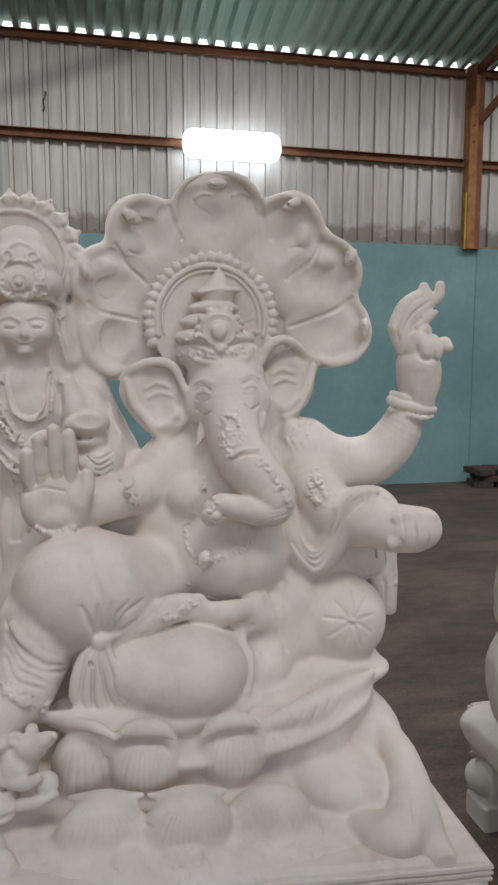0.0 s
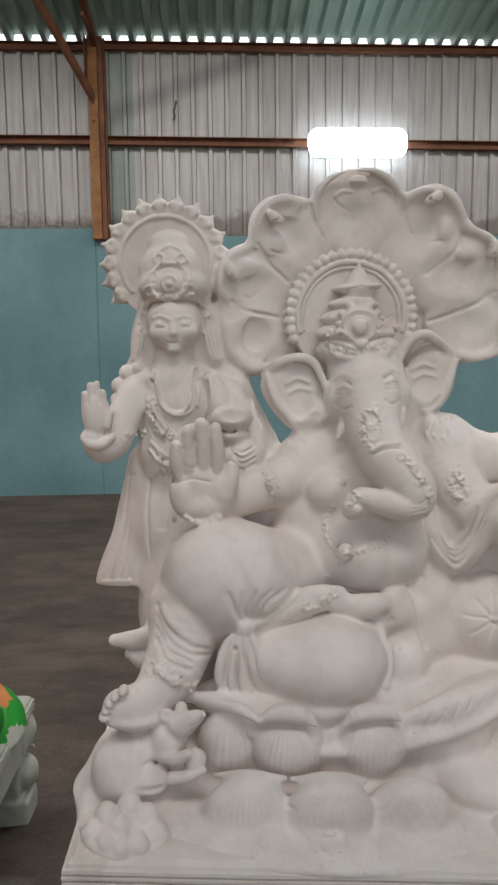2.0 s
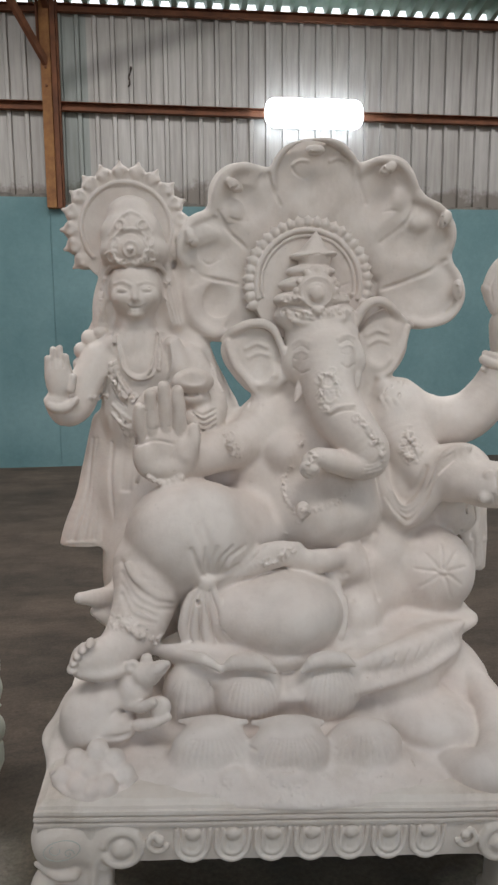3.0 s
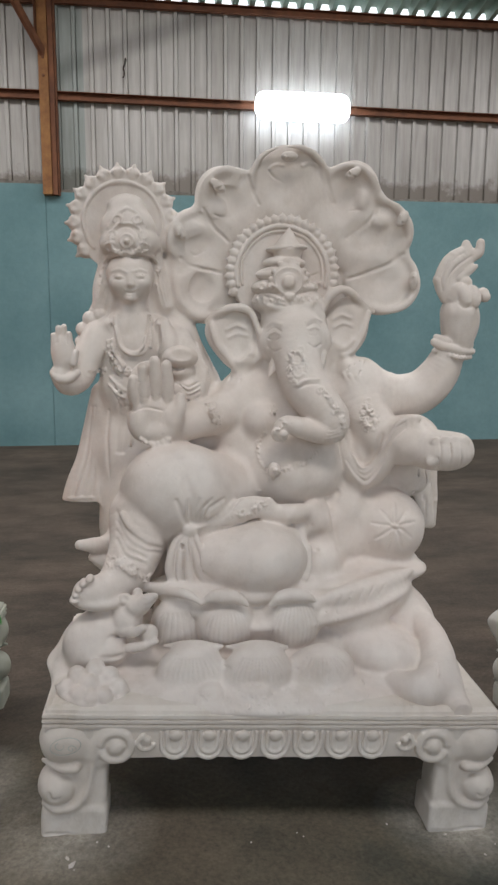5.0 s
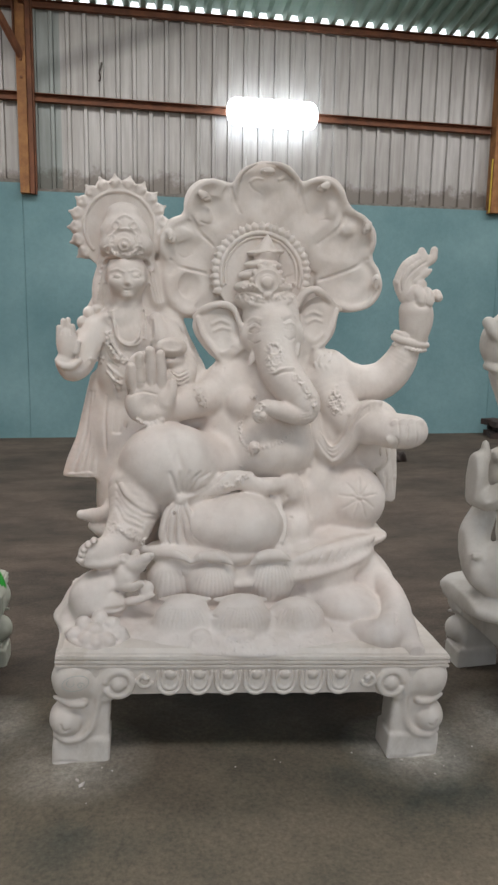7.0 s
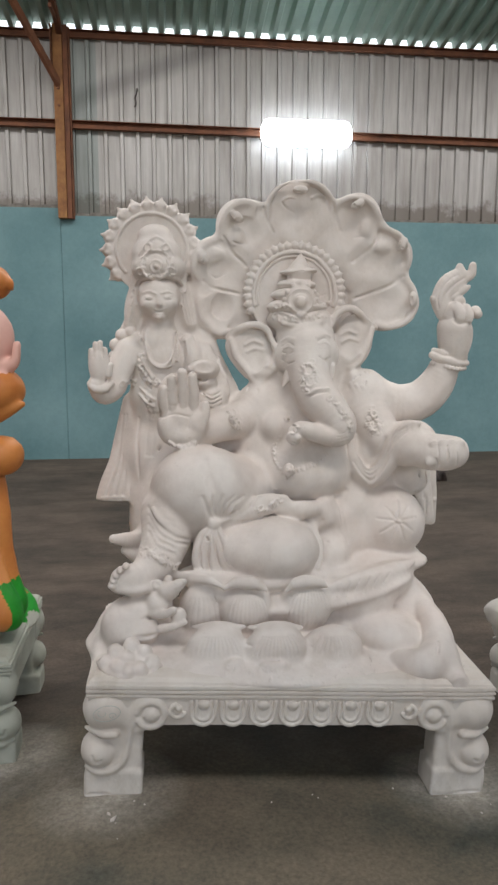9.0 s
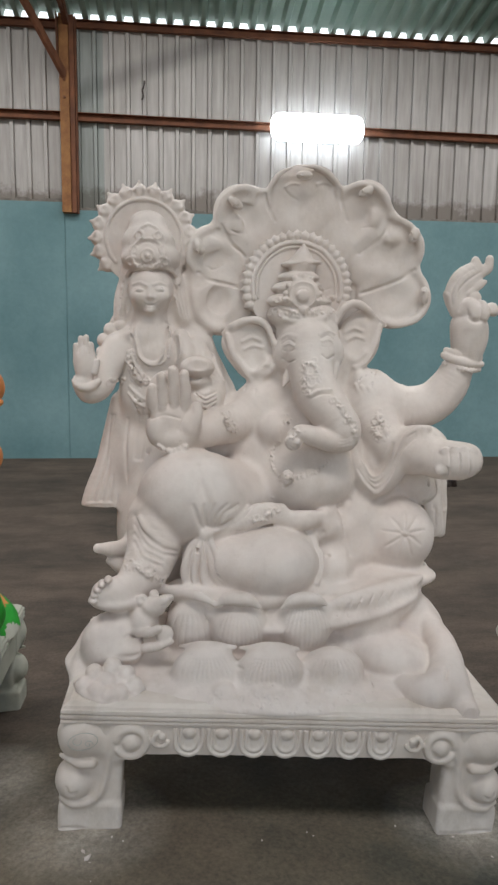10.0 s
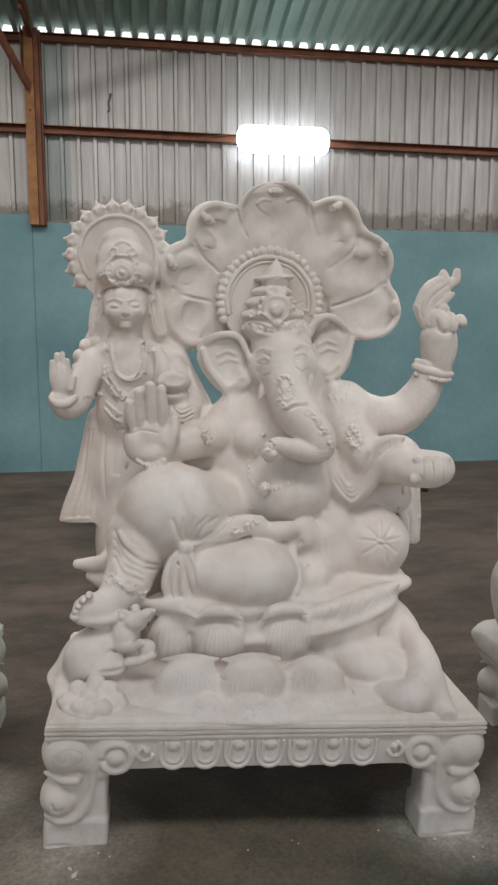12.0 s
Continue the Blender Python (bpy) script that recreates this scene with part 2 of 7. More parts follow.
def beam(a, b, w, h, bm=None, thick=0.0):
    """A bar from a to b, w wide and h high; with thick, an open channel of that wall thickness."""
    a, b = Vector(a), Vector(b)
    m = Matrix.Translation((a + b) / 2) @ (b - a).to_track_quat("X", "Z").to_matrix().to_4x4()
    n = (b - a).length / 2
    if not thick:
        return box((-n, -w / 2, -h / 2), (n, w / 2, h / 2), 0.004, bm, m)
    bm = bm or bmesh.new()
    u, v, k = w / 2, h / 2, thick
    prof = ((-u, v), (u, v), (u, -v), (-u, -v), (-u, k - v), (u - k, k - v), (u - k, v - k), (-u, v - k))
    ends = [[bm.verts.new(m @ Vector((x, y, z))) for y, z in prof] for x in (-n, n)]
    for i in range(8):
        bm.faces.new((ends[0][i], ends[1][i], ends[1][(i + 1) % 8], ends[0][(i + 1) % 8]))
    for e in ends:
        bm.faces.new(e)
    return bm


def corrugated(bm, x0, x1, phase, pitch, at, rib=0.028, slope=0.012, top=0.055):
    """Trapezoid ribs at pitch; at(x, height) gives the two ends of each fold line."""
    xs = []
    k = math.floor((x0 - phase) / pitch)
    while phase + k * pitch < x1 + pitch:
        c = phase + k * pitch
        xs += [(c - top / 2 - slope, 0), (c - top / 2, rib), (c + top / 2, rib), (c + top / 2 + slope, 0)]
        k += 1
    xs = [(x, h) for x, h in xs if x0 <= x <= x1]
    xs = [(x0, 0), *xs, (x1, 0)]
    rows = [[bm.verts.new(p) for p in at(x, h)] for x, h in xs]
    for a, b in zip(rows[:-1], rows[1:]):
        for i in range(len(a) - 1):
            bm.faces.new((a[i], b[i], b[i + 1], a[i + 1]))
    return bm


# ---- modelling in clay: a signed-distance block that is skinned into one mesh ----
class Clay:
    def __init__(self, low, high, step):
        self.low, self.step = np.array(low, float), step
        count = np.ceil((np.array(high) - low) / step).astype(int) + 1
        self.field = np.full(count, 0.5, np.float32)
        self.axes = [(self.low[a] + step * np.arange(count[a])).astype(np.float32) for a in range(3)]

    def _blend(self, low, high, shape, k, cut):
        pad = k + 3 * self.step
        part = []
        for a in range(3):
            first = int(np.clip(math.floor((low[a] - pad - self.low[a]) / self.step), 0, len(self.axes[a])))
            last = int(np.clip(math.ceil((high[a] + pad - self.low[a]) / self.step) + 1, 0, len(self.axes[a])))
            if last <= first:
                return
            part.append(slice(first, last))
        part = tuple(part)
        x, y, z = np.ix_(self.axes[0][part[0]], self.axes[1][part[1]], self.axes[2][part[2]])
        new_d, old = shape(x, y, z), self.field[part]
        if cut:
            h = np.clip(0.5 - 0.5 * (old + new_d) / k, 0, 1)
            self.field[part] = old + (-new_d - old) * h + k * h * (1 - h)
        else:
            h = np.clip(0.5 + 0.5 * (old - new_d) / k, 0, 1)
            self.field[part] = old + (new_d - old) * h - k * h * (1 - h)

    def ball(self, at, r, k=0.02, turn=0, tip=0, cut=False):
        """An ellipsoid, turned in the front plane (turn) and tipped forward (tip), in degrees."""
        m = np.array((Euler((radians(tip), 0, 0)).to_matrix() @ Euler((0, radians(turn), 0)).to_matrix()).transposed())
        reach = np.abs(m.T) @ np.array(r)

        def shape(x, y, z):
            p = [x - at[0], y - at[1], z - at[2]]
            q = [m[i][0] * p[0] + m[i][1] * p[1] + m[i][2] * p[2] for i in range(3)]
            a = np.sqrt(sum((q[i] / r[i]) ** 2 for i in range(3)))
            b = np.sqrt(sum((q[i] / r[i] ** 2) ** 2 for i in range(3))) + 1e-9
            return (a * (a - 1) / b).astype(np.float32)

        self._blend(np.array(at) - reach, np.array(at) + reach, shape, k, cut)

    def tube(self, points, k=0.015, flat=1.0, cut=False):
        """A round rope of changing thickness through points (x, y, z, radius); flat squeezes it front to back."""
        p = np.array(points, float)
        if len(p) > 2:
            ends = np.vstack([2 * p[0] - p[1], p, 2 * p[-1] - p[-2]])
            fine = []
            for i in range(1, len(ends) - 2):
                a, b, c, d = ends[i - 1 : i + 3]
                for t in np.arange(0, 1, 0.25):
                    fine.append(0.5 * (2 * b + (c - a) * t + (2 * a - 5 * b + 4 * c - d) * t * t + (3 * b - a - 3 * c + d) * t**3))
            p = np.array(fine + [p[-1]])
            p[:, 3] = np.maximum(p[:, 3], 0.001)
        big = p[:, 3].max()
        mid = p[:, 1].mean()

        def shape(x, y, z):
            best = None
            yy = (y - mid) / flat
            for a, b in zip(p[:-1], p[1:]):
                ab = np.array([b[0] - a[0], (b[1] - a[1]) / flat, b[2] - a[2]])
                ax, ay, az = x - a[0], yy - (a[1] - mid) / flat, z - a[2]
                t = np.clip((ax * ab[0] + ay * ab[1] + az * ab[2]) / (ab @ ab + 1e-9), 0, 1)
                d = np.sqrt((ax - ab[0] * t) ** 2 + (ay - ab[1] * t) ** 2 + (az - ab[2] * t) ** 2) - (a[3] + (b[3] - a[3]) * t)
                best = d if best is None else np.minimum(best, d)
            return (best * min(1.0, flat)).astype(np.float32)

        self._blend(p[:, :3].min(0) - big, p[:, :3].max(0) + big, shape, k, cut)

    def front(self, x, z):
        """The depth at which the clay begins, seen from the front at (x, z); None where there is none."""
        i, j = (int(round((v - self.low[a]) / self.step)) for v, a in ((x, 0), (z, 2)))
        column = self.field[min(max(i, 0), self.field.shape[0] - 1), :, min(max(j, 0), self.field.shape[2] - 1)]
        inside = np.nonzero(column < 0)[0]
        if not len(inside):
            return None
        n = inside[0]
        part = column[n] / (column[n] - column[n - 1]) if n else 0
        return float(self.axes[1][n] - self.step * part)

    def trace(self, points, lift=0.0, k=0.004, cut=False):
        """A rope (or a groove) of points (x, z, radius) that lies on the front of the clay."""
        runs = [[]]
        for x, z, r in points:
            y = self.front(x, z)
            if y is None or runs[-1] and abs(y - lift - runs[-1][-1][1]) > 0.06:
                runs.append([])
            if y is not None:
                runs[-1].append((x, y - lift, z, r))
        for line in runs:
            if len(line) > 1:
                self.tube(line, k=k, cut=cut)

    def crumbs(self, line, wide, count, size, seed):
        """Modelled filigree: small pellets and curls strewn along a line of (x, z) on the front."""
        rnd, p = random.Random(seed), np.array(line, float)
        along = np.r_[0, np.cumsum(np.linalg.norm(np.diff(p, axis=0), axis=1))]
        for i in range(count):
            s = along[-1] * (i + rnd.random()) / count
            x, z = (float(np.interp(s, along, p[:, a])) + rnd.uniform(-wide, wide) for a in (0, 1))
            y = self.front(x, z)
            if y is None:
                continue
            r = size * rnd.uniform(0.7, 1.3)
            if i % 3:
                self.ball((x, y - 0.1 * r, z), (r, 0.8 * r, 0.7 * r), k=0.003, turn=rnd.uniform(0, 180))
            else:
                a0 = rnd.uniform(0, 6.3)
                self.trace([(x + 1.6 * r * math.cos(a0 + a), z + 1.6 * r * math.sin(a0 + a), 0.45 * r) for a in (0, 1, 2, 3, 4)], k=0.003)

    def petal(self, at, r, ribs, k=0.008):
        """A plump petal with fine ribs that fan downwards."""
        self.ball(at, r, k=k)
        for i in range(ribs):
            s = -0.8 + 1.6 * i / (ribs - 1)
            line = [(at[0] + r[0] * s * w, at[2] + r[2] * h, 0.0022) for w, h in ((0.62, 0.66), (0.85, 0.35), (0.97, 0.0), (1.0, -0.35), (0.95, -0.62))]
            self.trace([p for p in line if abs(p[0] - at[0]) < 0.93 * r[0]], k=0.003, cut=True)

    def disc(self, at, r, thick, k=0.012):
        """A flat round plate that faces the front."""
        def shape(x, y, z):
            a, b = np.sqrt((x - at[0]) ** 2 + (z - at[2]) ** 2) - r, np.abs(y - at[1]) - thick / 2
            return (np.minimum(np.maximum(a, b), 0) + np.hypot(np.maximum(a, 0), np.maximum(b, 0))).astype(np.float32)

        self._blend(np.array(at) - (r, thick, r), np.array(at) + (r, thick, r), shape, k, False)

    def block(self, low, high, bevel=0.02, k=0.02, cut=False):
        low, high = np.array(low, float), np.array(high, float)
        mid, half = (low + high) / 2, (high - low) / 2 - bevel

        def shape(x, y, z):
            q = [np.abs(v - mid[i]) - half[i] for i, v in enumerate((x, y, z))]
            out = np.sqrt(sum(np.maximum(v, 0) ** 2 for v in q))
            return (out + np.minimum(np.maximum(q[0], np.maximum(q[1], q[2])), 0) - bevel).astype(np.float32)

        self._blend(low, high, shape, k, cut)

    def ring(self, at, r, w, a0=0, a1=360, k=0.006, cut=False):
        n = max(6, int(abs(a1 - a0) / 12))
        angles = np.radians(np.linspace(a0, a1, n + 1))
        self.tube([(at[0] + r * math.cos(a), at[1], at[2] + r * math.sin(a), w) for a in angles], k=k, cut=cut)

    def studs(self, at, r, count, size, a0=0, a1=360, k=0.008):
        for a in np.radians(np.linspace(a0, a1, count)):
            self.ball((at[0] + r * math.cos(a), at[1], at[2] + r * math.sin(a)), (size, size, size), k=k)

    def teeth(self, at, r0, r1, w0, w1, count, a0, a1, k=0.006):
        """Pointed rays round a centre, in the front plane."""
        for a in np.radians(np.linspace(a0, a1, count)):
            x, z = math.cos(a), math.sin(a)
            self.tube([(at[0] + r0 * x, at[1], at[2] + r0 * z, w0), (at[0] + r1 * x, at[1], at[2] + r1 * z, w1)], k=k)

    def beads(self, line, size, k=0.005):
        p = np.array(line, float)
        along = np.r_[0, np.cumsum(np.linalg.norm(np.diff(p, axis=0), axis=1))]
        for s in np.arange(0, along[-1] + 1e-6, size * 1.7):
            at = [np.interp(s, along, p[:, a]) for a in range(3)]
            self.ball(at, (size, size, size), k=k)

    def skin(self, name, material):
        """The mesh round the clay (surface nets)."""
        g = self.field
        g[0], g[-1], g[:, 0], g[:, -1], g[:, :, 0], g[:, :, -1] = (0.01,) * 6
        inside = g < 0
        n = np.array(g.shape) - 1
        total = sum(inside[a : n[0] + a, b : n[1] + b, c : n[2] + c].astype(np.int8) for a in (0, 1) for b in (0, 1) for c in (0, 1))
        mixed = (total > 0) & (total < 8)
        cells = np.array(np.nonzero(mixed)).T
        index = np.full(mixed.shape, -1, np.int32)
        index[mixed] = np.arange(len(cells))
        place, hits = np.zeros((len(cells), 3)), np.zeros(len(cells))
        corners = [(a, b, c) for a in (0, 1) for b in (0, 1) for c in (0, 1)]
        for p in corners:
            for axis in range(3):
                if p[axis]:
                    continue
                q = tuple(1 if a == axis else p[a] for a in range(3))
                va, vb = g[tuple((cells + p).T)], g[tuple((cells + q).T)]
                cross = (va < 0) != (vb < 0)
                t = np.where(cross, va / np.where(cross, va - vb, 1), 0)
                place += cross[:, None] * (np.array(p) + t[:, None] * (np.array(q) - p))
                hits += cross
        verts = self.low + self.step * (cells + place / hits[:, None])
        # the slight unevenness of hand-rubbed plaster
        w = verts @ np.array([[61, 23, -37, 97], [29, -71, 43, 53], [-17, 47, 67, -83]], float)
        verts += 0.0005 * np.stack([np.sin(w[:, 0]) + np.sin(w[:, 2] + 1), np.sin(w[:, 1]) + np.sin(w[:, 3] + 2), np.sin(w[:, 2]) + np.sin(w[:, 3])], 1)
        quads = []
        for axis in range(3):
            b, c = (axis + 1) % 3, (axis + 2) % 3
            one, two = [slice(1, -1)] * 3, [slice(1, -1)] * 3
            one[axis], two[axis] = slice(0, -1), slice(1, None)
            change = inside[tuple(one)] != inside[tuple(two)]
            at = np.array(np.nonzero(change)).T + [0 if a == axis else 1 for a in range(3)]
            eb, ec = np.eye(3, dtype=int)[b], np.eye(3, dtype=int)[c]
            ring = [index[tuple((at - o).T)] for o in (eb + ec, ec, 0 * eb, eb)]
            ring = np.array(ring).T
            outward = inside[tuple(at.T)]
            ring[~outward] = ring[~outward][:, ::-1]
            quads.append(ring)
        quads = np.vstack(quads)
        mesh = bpy.data.meshes.new(name)
        mesh.vertices.add(len(verts))
        mesh.vertices.foreach_set("co", verts.astype(np.float32).ravel())
        mesh.loops.add(4 * len(quads))
        mesh.loops.foreach_set("vertex_index", quads.astype(np.int32).ravel())
        mesh.polygons.add(len(quads))
        mesh.polygons.foreach_set("loop_start", np.arange(0, 4 * len(quads), 4, dtype=np.int32))
        mesh.polygons.foreach_set("use_smooth", np.ones(len(quads), bool))
        mesh.update(calc_edges=True)
        mesh.validate()
        mesh.materials.append(material)
        return new(name, mesh)


# ---- the shed ----
WALL_Y, EAVE, PITCH, PHASE, RISE = 7.975, 4.80, 0.1815, -0.601, 0.188


def floor_height(x, y):
    """The floor dips a little from one side of the statue to the other, to fit the camera's view."""
    return -0.085 * (x - 0.37) * math.exp(-(((x - 0.37) / 0.8) ** 4) - ((y - 1.55) / 0.9) ** 4)


def build_floor():
    bm = bmesh.new()
    xs = np.r_[np.linspace(-9, -1.6, 8), np.linspace(-1.2, 2.0, 81), np.linspace(2.5, 11, 9)]
    ys = np.r_[np.linspace(-6, -0.2, 7), np.linspace(0.2, 3.2, 76), np.linspace(3.7, WALL_Y + 0.2, 8)]
    grid = [[bm.verts.new((x, y, floor_height(x, y))) for y in ys] for x in xs]
    for a, b in zip(grid[:-1], grid[1:]):
        for i in range(len(ys) - 1):
            bm.faces.new((a[i], b[i], b[i + 1], a[i + 1]))
    low = [bm.verts.new((x, y, -0.3)) for x, y in ((-9, -6), (11, -6), (11, WALL_Y + 0.2), (-9, WALL_Y + 0.2))]
    bm.faces.new(low)
    return tagged(link("floor", bm, FLOOR_M, True), "dusty brown-grey concrete floor with damp stains", "floor", kind="structure")


def roof_z(y):
    return EAVE + 0.012 + RISE * (min(WALL_Y - y, 7.0) - max(0.0, WALL_Y - y - 7.0))


def build_shell():
    # painted block wall in three bays, each with its own height
    for i, (a, b, top) in enumerate(((-9, -1.131, 2.905), (-1.1295, 4.667, 2.822), (4.6685, 11, 2.795))):
        ob = link("wall_north_%d" % (i + 1), box((a, WALL_Y, -0.2), (b, WALL_Y + 0.2, top), 0.006), BLUE)
        tagged(ob, "blue-green painted block wall below metal cladding", "wall", kind="structure")
    # grey cladding above it
    for i, (a, b) in enumerate(((-9, -1.06), (-1.06, -0.69), (-0.69, 4.56), (4.56, 11))):
        bm = corrugated(bmesh.new(), a, b, PHASE, PITCH, lambda x, h: ((x, WALL_Y + 0.07 - h, 2.76), (x, WALL_Y + 0.07 - h, EAVE - 0.01)), 0.034, 0.010, 0.036)
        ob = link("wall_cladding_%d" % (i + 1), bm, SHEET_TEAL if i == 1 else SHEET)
        solid = ob.modifiers.new("thickness", "SOLIDIFY")
        solid.thickness, solid.offset = 0.0012, 0
        tagged(ob, "dull teal ribbed sheet beside the column" if i == 1 else "dusty grey ribbed metal sheet cladding", "wall cladding", kind="structure")
    # rough cement bedding along the top of the block wall
    rnd = random.Random(4)
    for i, (a, b, z) in enumerate(((-9, -1.14, 2.905), (-0.98, 4.46, 2.822), (4.68, 11, 2.795))):
        bm = bmesh.new()
        n = int((b - a) / 0.05)
        lines = []
        for j in range(n + 1):
            x = a + (b - a) * j / n
            h = 0.012 + 0.035 * abs(noise.noise((x * 2.1, i, 0))) + 0.02 * rnd.random()
            lines.append([bm.verts.new(p) for p in ((x, WALL_Y + 0.015, z - 0.005), (x, WALL_Y + 0.022, z + h), (x, WALL_Y + 0.075, z + h + 0.01))])
        for p, q in zip(lines[:-1], lines[1:]):
            for m in range(2):
                bm.faces.new((p[m], q[m], q[m + 1], p[m + 1]))
        tagged(link("trim_%d" % (i + 1), bm, CEMENT), "rough cement bedding on top of the wall", "trim", kind="structure")
    # roof of ribbed sheet, two slopes
    bm = bmesh.new()
    # the gaps between the sheets make room for the added light strips
    for ys in ((WALL_Y + 0.05, 5.1), (4.1, 0.98), (0.97, -0.3), (-1.4, -6.2)):
        corrugated(bm, -9, 11, PHASE + 0.012, PITCH, lambda x, h: [(x, y, roof_z(y) + 2.5 * h) for y in ys], 0.034, 0.026, 0.075)
    roof = link("ceiling", bm, ROOF_M)
    solid = roof.modifiers.new("thickness", "SOLIDIFY")
    solid.thickness, solid.offset = 0.0015, 1
    tagged(roof, "pale green ribbed metal roof sheet", "ceiling", kind="structure")
    # pale daylight beyond the eave
    tagged(link("backdrop", box((-14, 10.5, -0.3), (16, 10.6, 9)), HAZE), "bright hazy daylight outside", "sky", kind="structure")
    # unseen side walls and back wall with its wide opening, added to enclose the light
    for name, low, high in (("wall_west", (-9.2, -6, -0.2), (-9, WALL_Y + 0.2, 6.4)), ("wall_east", (11, -6, -0.2), (11.2, WALL_Y + 0.2, 6.4)), ("wall_south_1", (-9, -6.2, -0.2), (-5.2, -6, 6)), ("wall_south_2", (6.2, -6.2, -0.2), (11, -6, 6)), ("wall_south_3", (-5.2, -6.2, 4.95), (6.2, -6, 6))):
        tagged(link(name, box(low, high), SHEET), "unseen grey shed wall added to enclose the light", "wall", kind="structure")


def build_frame():
    def column(x0, x1, side):
        col = empty("steel_column", pose((x0 + x1) / 2, WALL_Y - 0.06, 2.8), "rust-brown steel channel column with knee braces", "column", "shed columns")
        w = (x1 - x0) / 2
        part("web", box((-w, -0.05, -0.02), (-w + 0.10, 0.10, 2.03), 0.004), OCHRE, col, "ochre-stained face")
        part("flange", box((-w + 0.103, -0.02, -0.02), (w, 0.10, 2.03), 0.004), RUST, col)
        part("lip", box((w + 0.003, 0.02, -0.02), (w + 0.02, 0.10, 2.03), 0.002), RUST, col)
        part("knee_brace", beam((side * 0.02, -0.03, 1.40), (side * 0.50, -0.9, 2.20), 0.045, 0.085), RUST, col)
        part("gusset", box((-w - 0.012, -0.17, 1.55), (-w - 0.004, 0.04, 2.0), 0.002), RUST, col)
        part("hanger", beam((0.0, -0.08, 1.99), (0.0, -0.75, 1.93), 0.03, 0.04), RUST, col)
        for z in (1.36, 1.18):
            bm = bmesh.new()
            bmesh.ops.create_cone(bm, cap_ends=True, segments=6, radius1=0.016, radius2=0.014, depth=0.02, matrix=pose(-w + 0.05, -0.058, z, 90))
            part("bolt", bm, RUST, col)
        # rafter that climbs from the column's head
        part("rafter", beam((0, 0.05, EAVE - 2.8 - 0.055), (0, -7.0, EAVE - 2.8 - 0.055 + 7.05 * RISE), 0.06, 0.10), RUST, col)
        return col

    column(-1.14, -0.985, -1)
    strap = column(4.47, 4.655, 1)
    part("strap", box((-0.112, -0.035, -0.02), (-0.096, -0.02, 0.62), 0.002), YELLOW, strap, "yellow plastic strap hanging beside the column")
    for i, (a, b, za, zb) in enumerate(((-9, -1.145, 3.83, 3.815), (-0.98, 4.462, 3.812, 3.760), (4.66, 11, 3.755, 3.74))):
        ob = link("purlin", beam((a, WALL_Y + 0.0, za), (b, WALL_Y + 0.0, zb), 0.07, 0.088, thick=0.006), RUST)
        tagged(ob, "rust-brown steel channel rail across the cladding", "rail", "wall rails")
    for i, (a, b) in enumerate(((-9, -1.145), (-0.98, 4.462), (4.66, 11))):
        ob = link("eave_rail", beam((a, WALL_Y + 0.005, 4.768), (b, WALL_Y + 0.005, 4.756), 0.06, 0.082, thick=0.006), RUST)
        tagged(ob, "rust-brown steel eave rail under the roof sheet", "rail", "eave rails")


def build_lamp():
    lamp = empty("tube_light", pose(1.69, WALL_Y - 0.07, 3.765), "lit white tube lamp on the wall rail, cover built as large as its glare", "lamp")
    part("housing", box((-0.47, -0.02, -0.09), (0.47, 0.004, 0.09), 0.006), WHITE, lamp, "white enamelled housing")
    # lens glare round the lamp is built here as a glowing solid
    c = Clay((-0.64, -0.14, -0.24), (0.64, 0.04, 0.24), 0.009)
    for z in (-0.048, 0.048):
        c.tube([(-0.42, -0.065, z, 0.104), (0.42, -0.065, z, 0.104)], k=0.03, flat=0.36)
    cover = c.skin("glare_cover", TUBE_M)
    cover.parent = lamp
    tagged(cover, "glowing white cover in the shape of the lamp glare")
    for x in (-0.35, 0.35):
        part("bracket", box((x - 0.012, 0.002, -0.03), (x + 0.012, 0.04, 0.03), 0.002), RUST, lamp)


build_floor()
build_shell()
build_frame()
build_lamp()


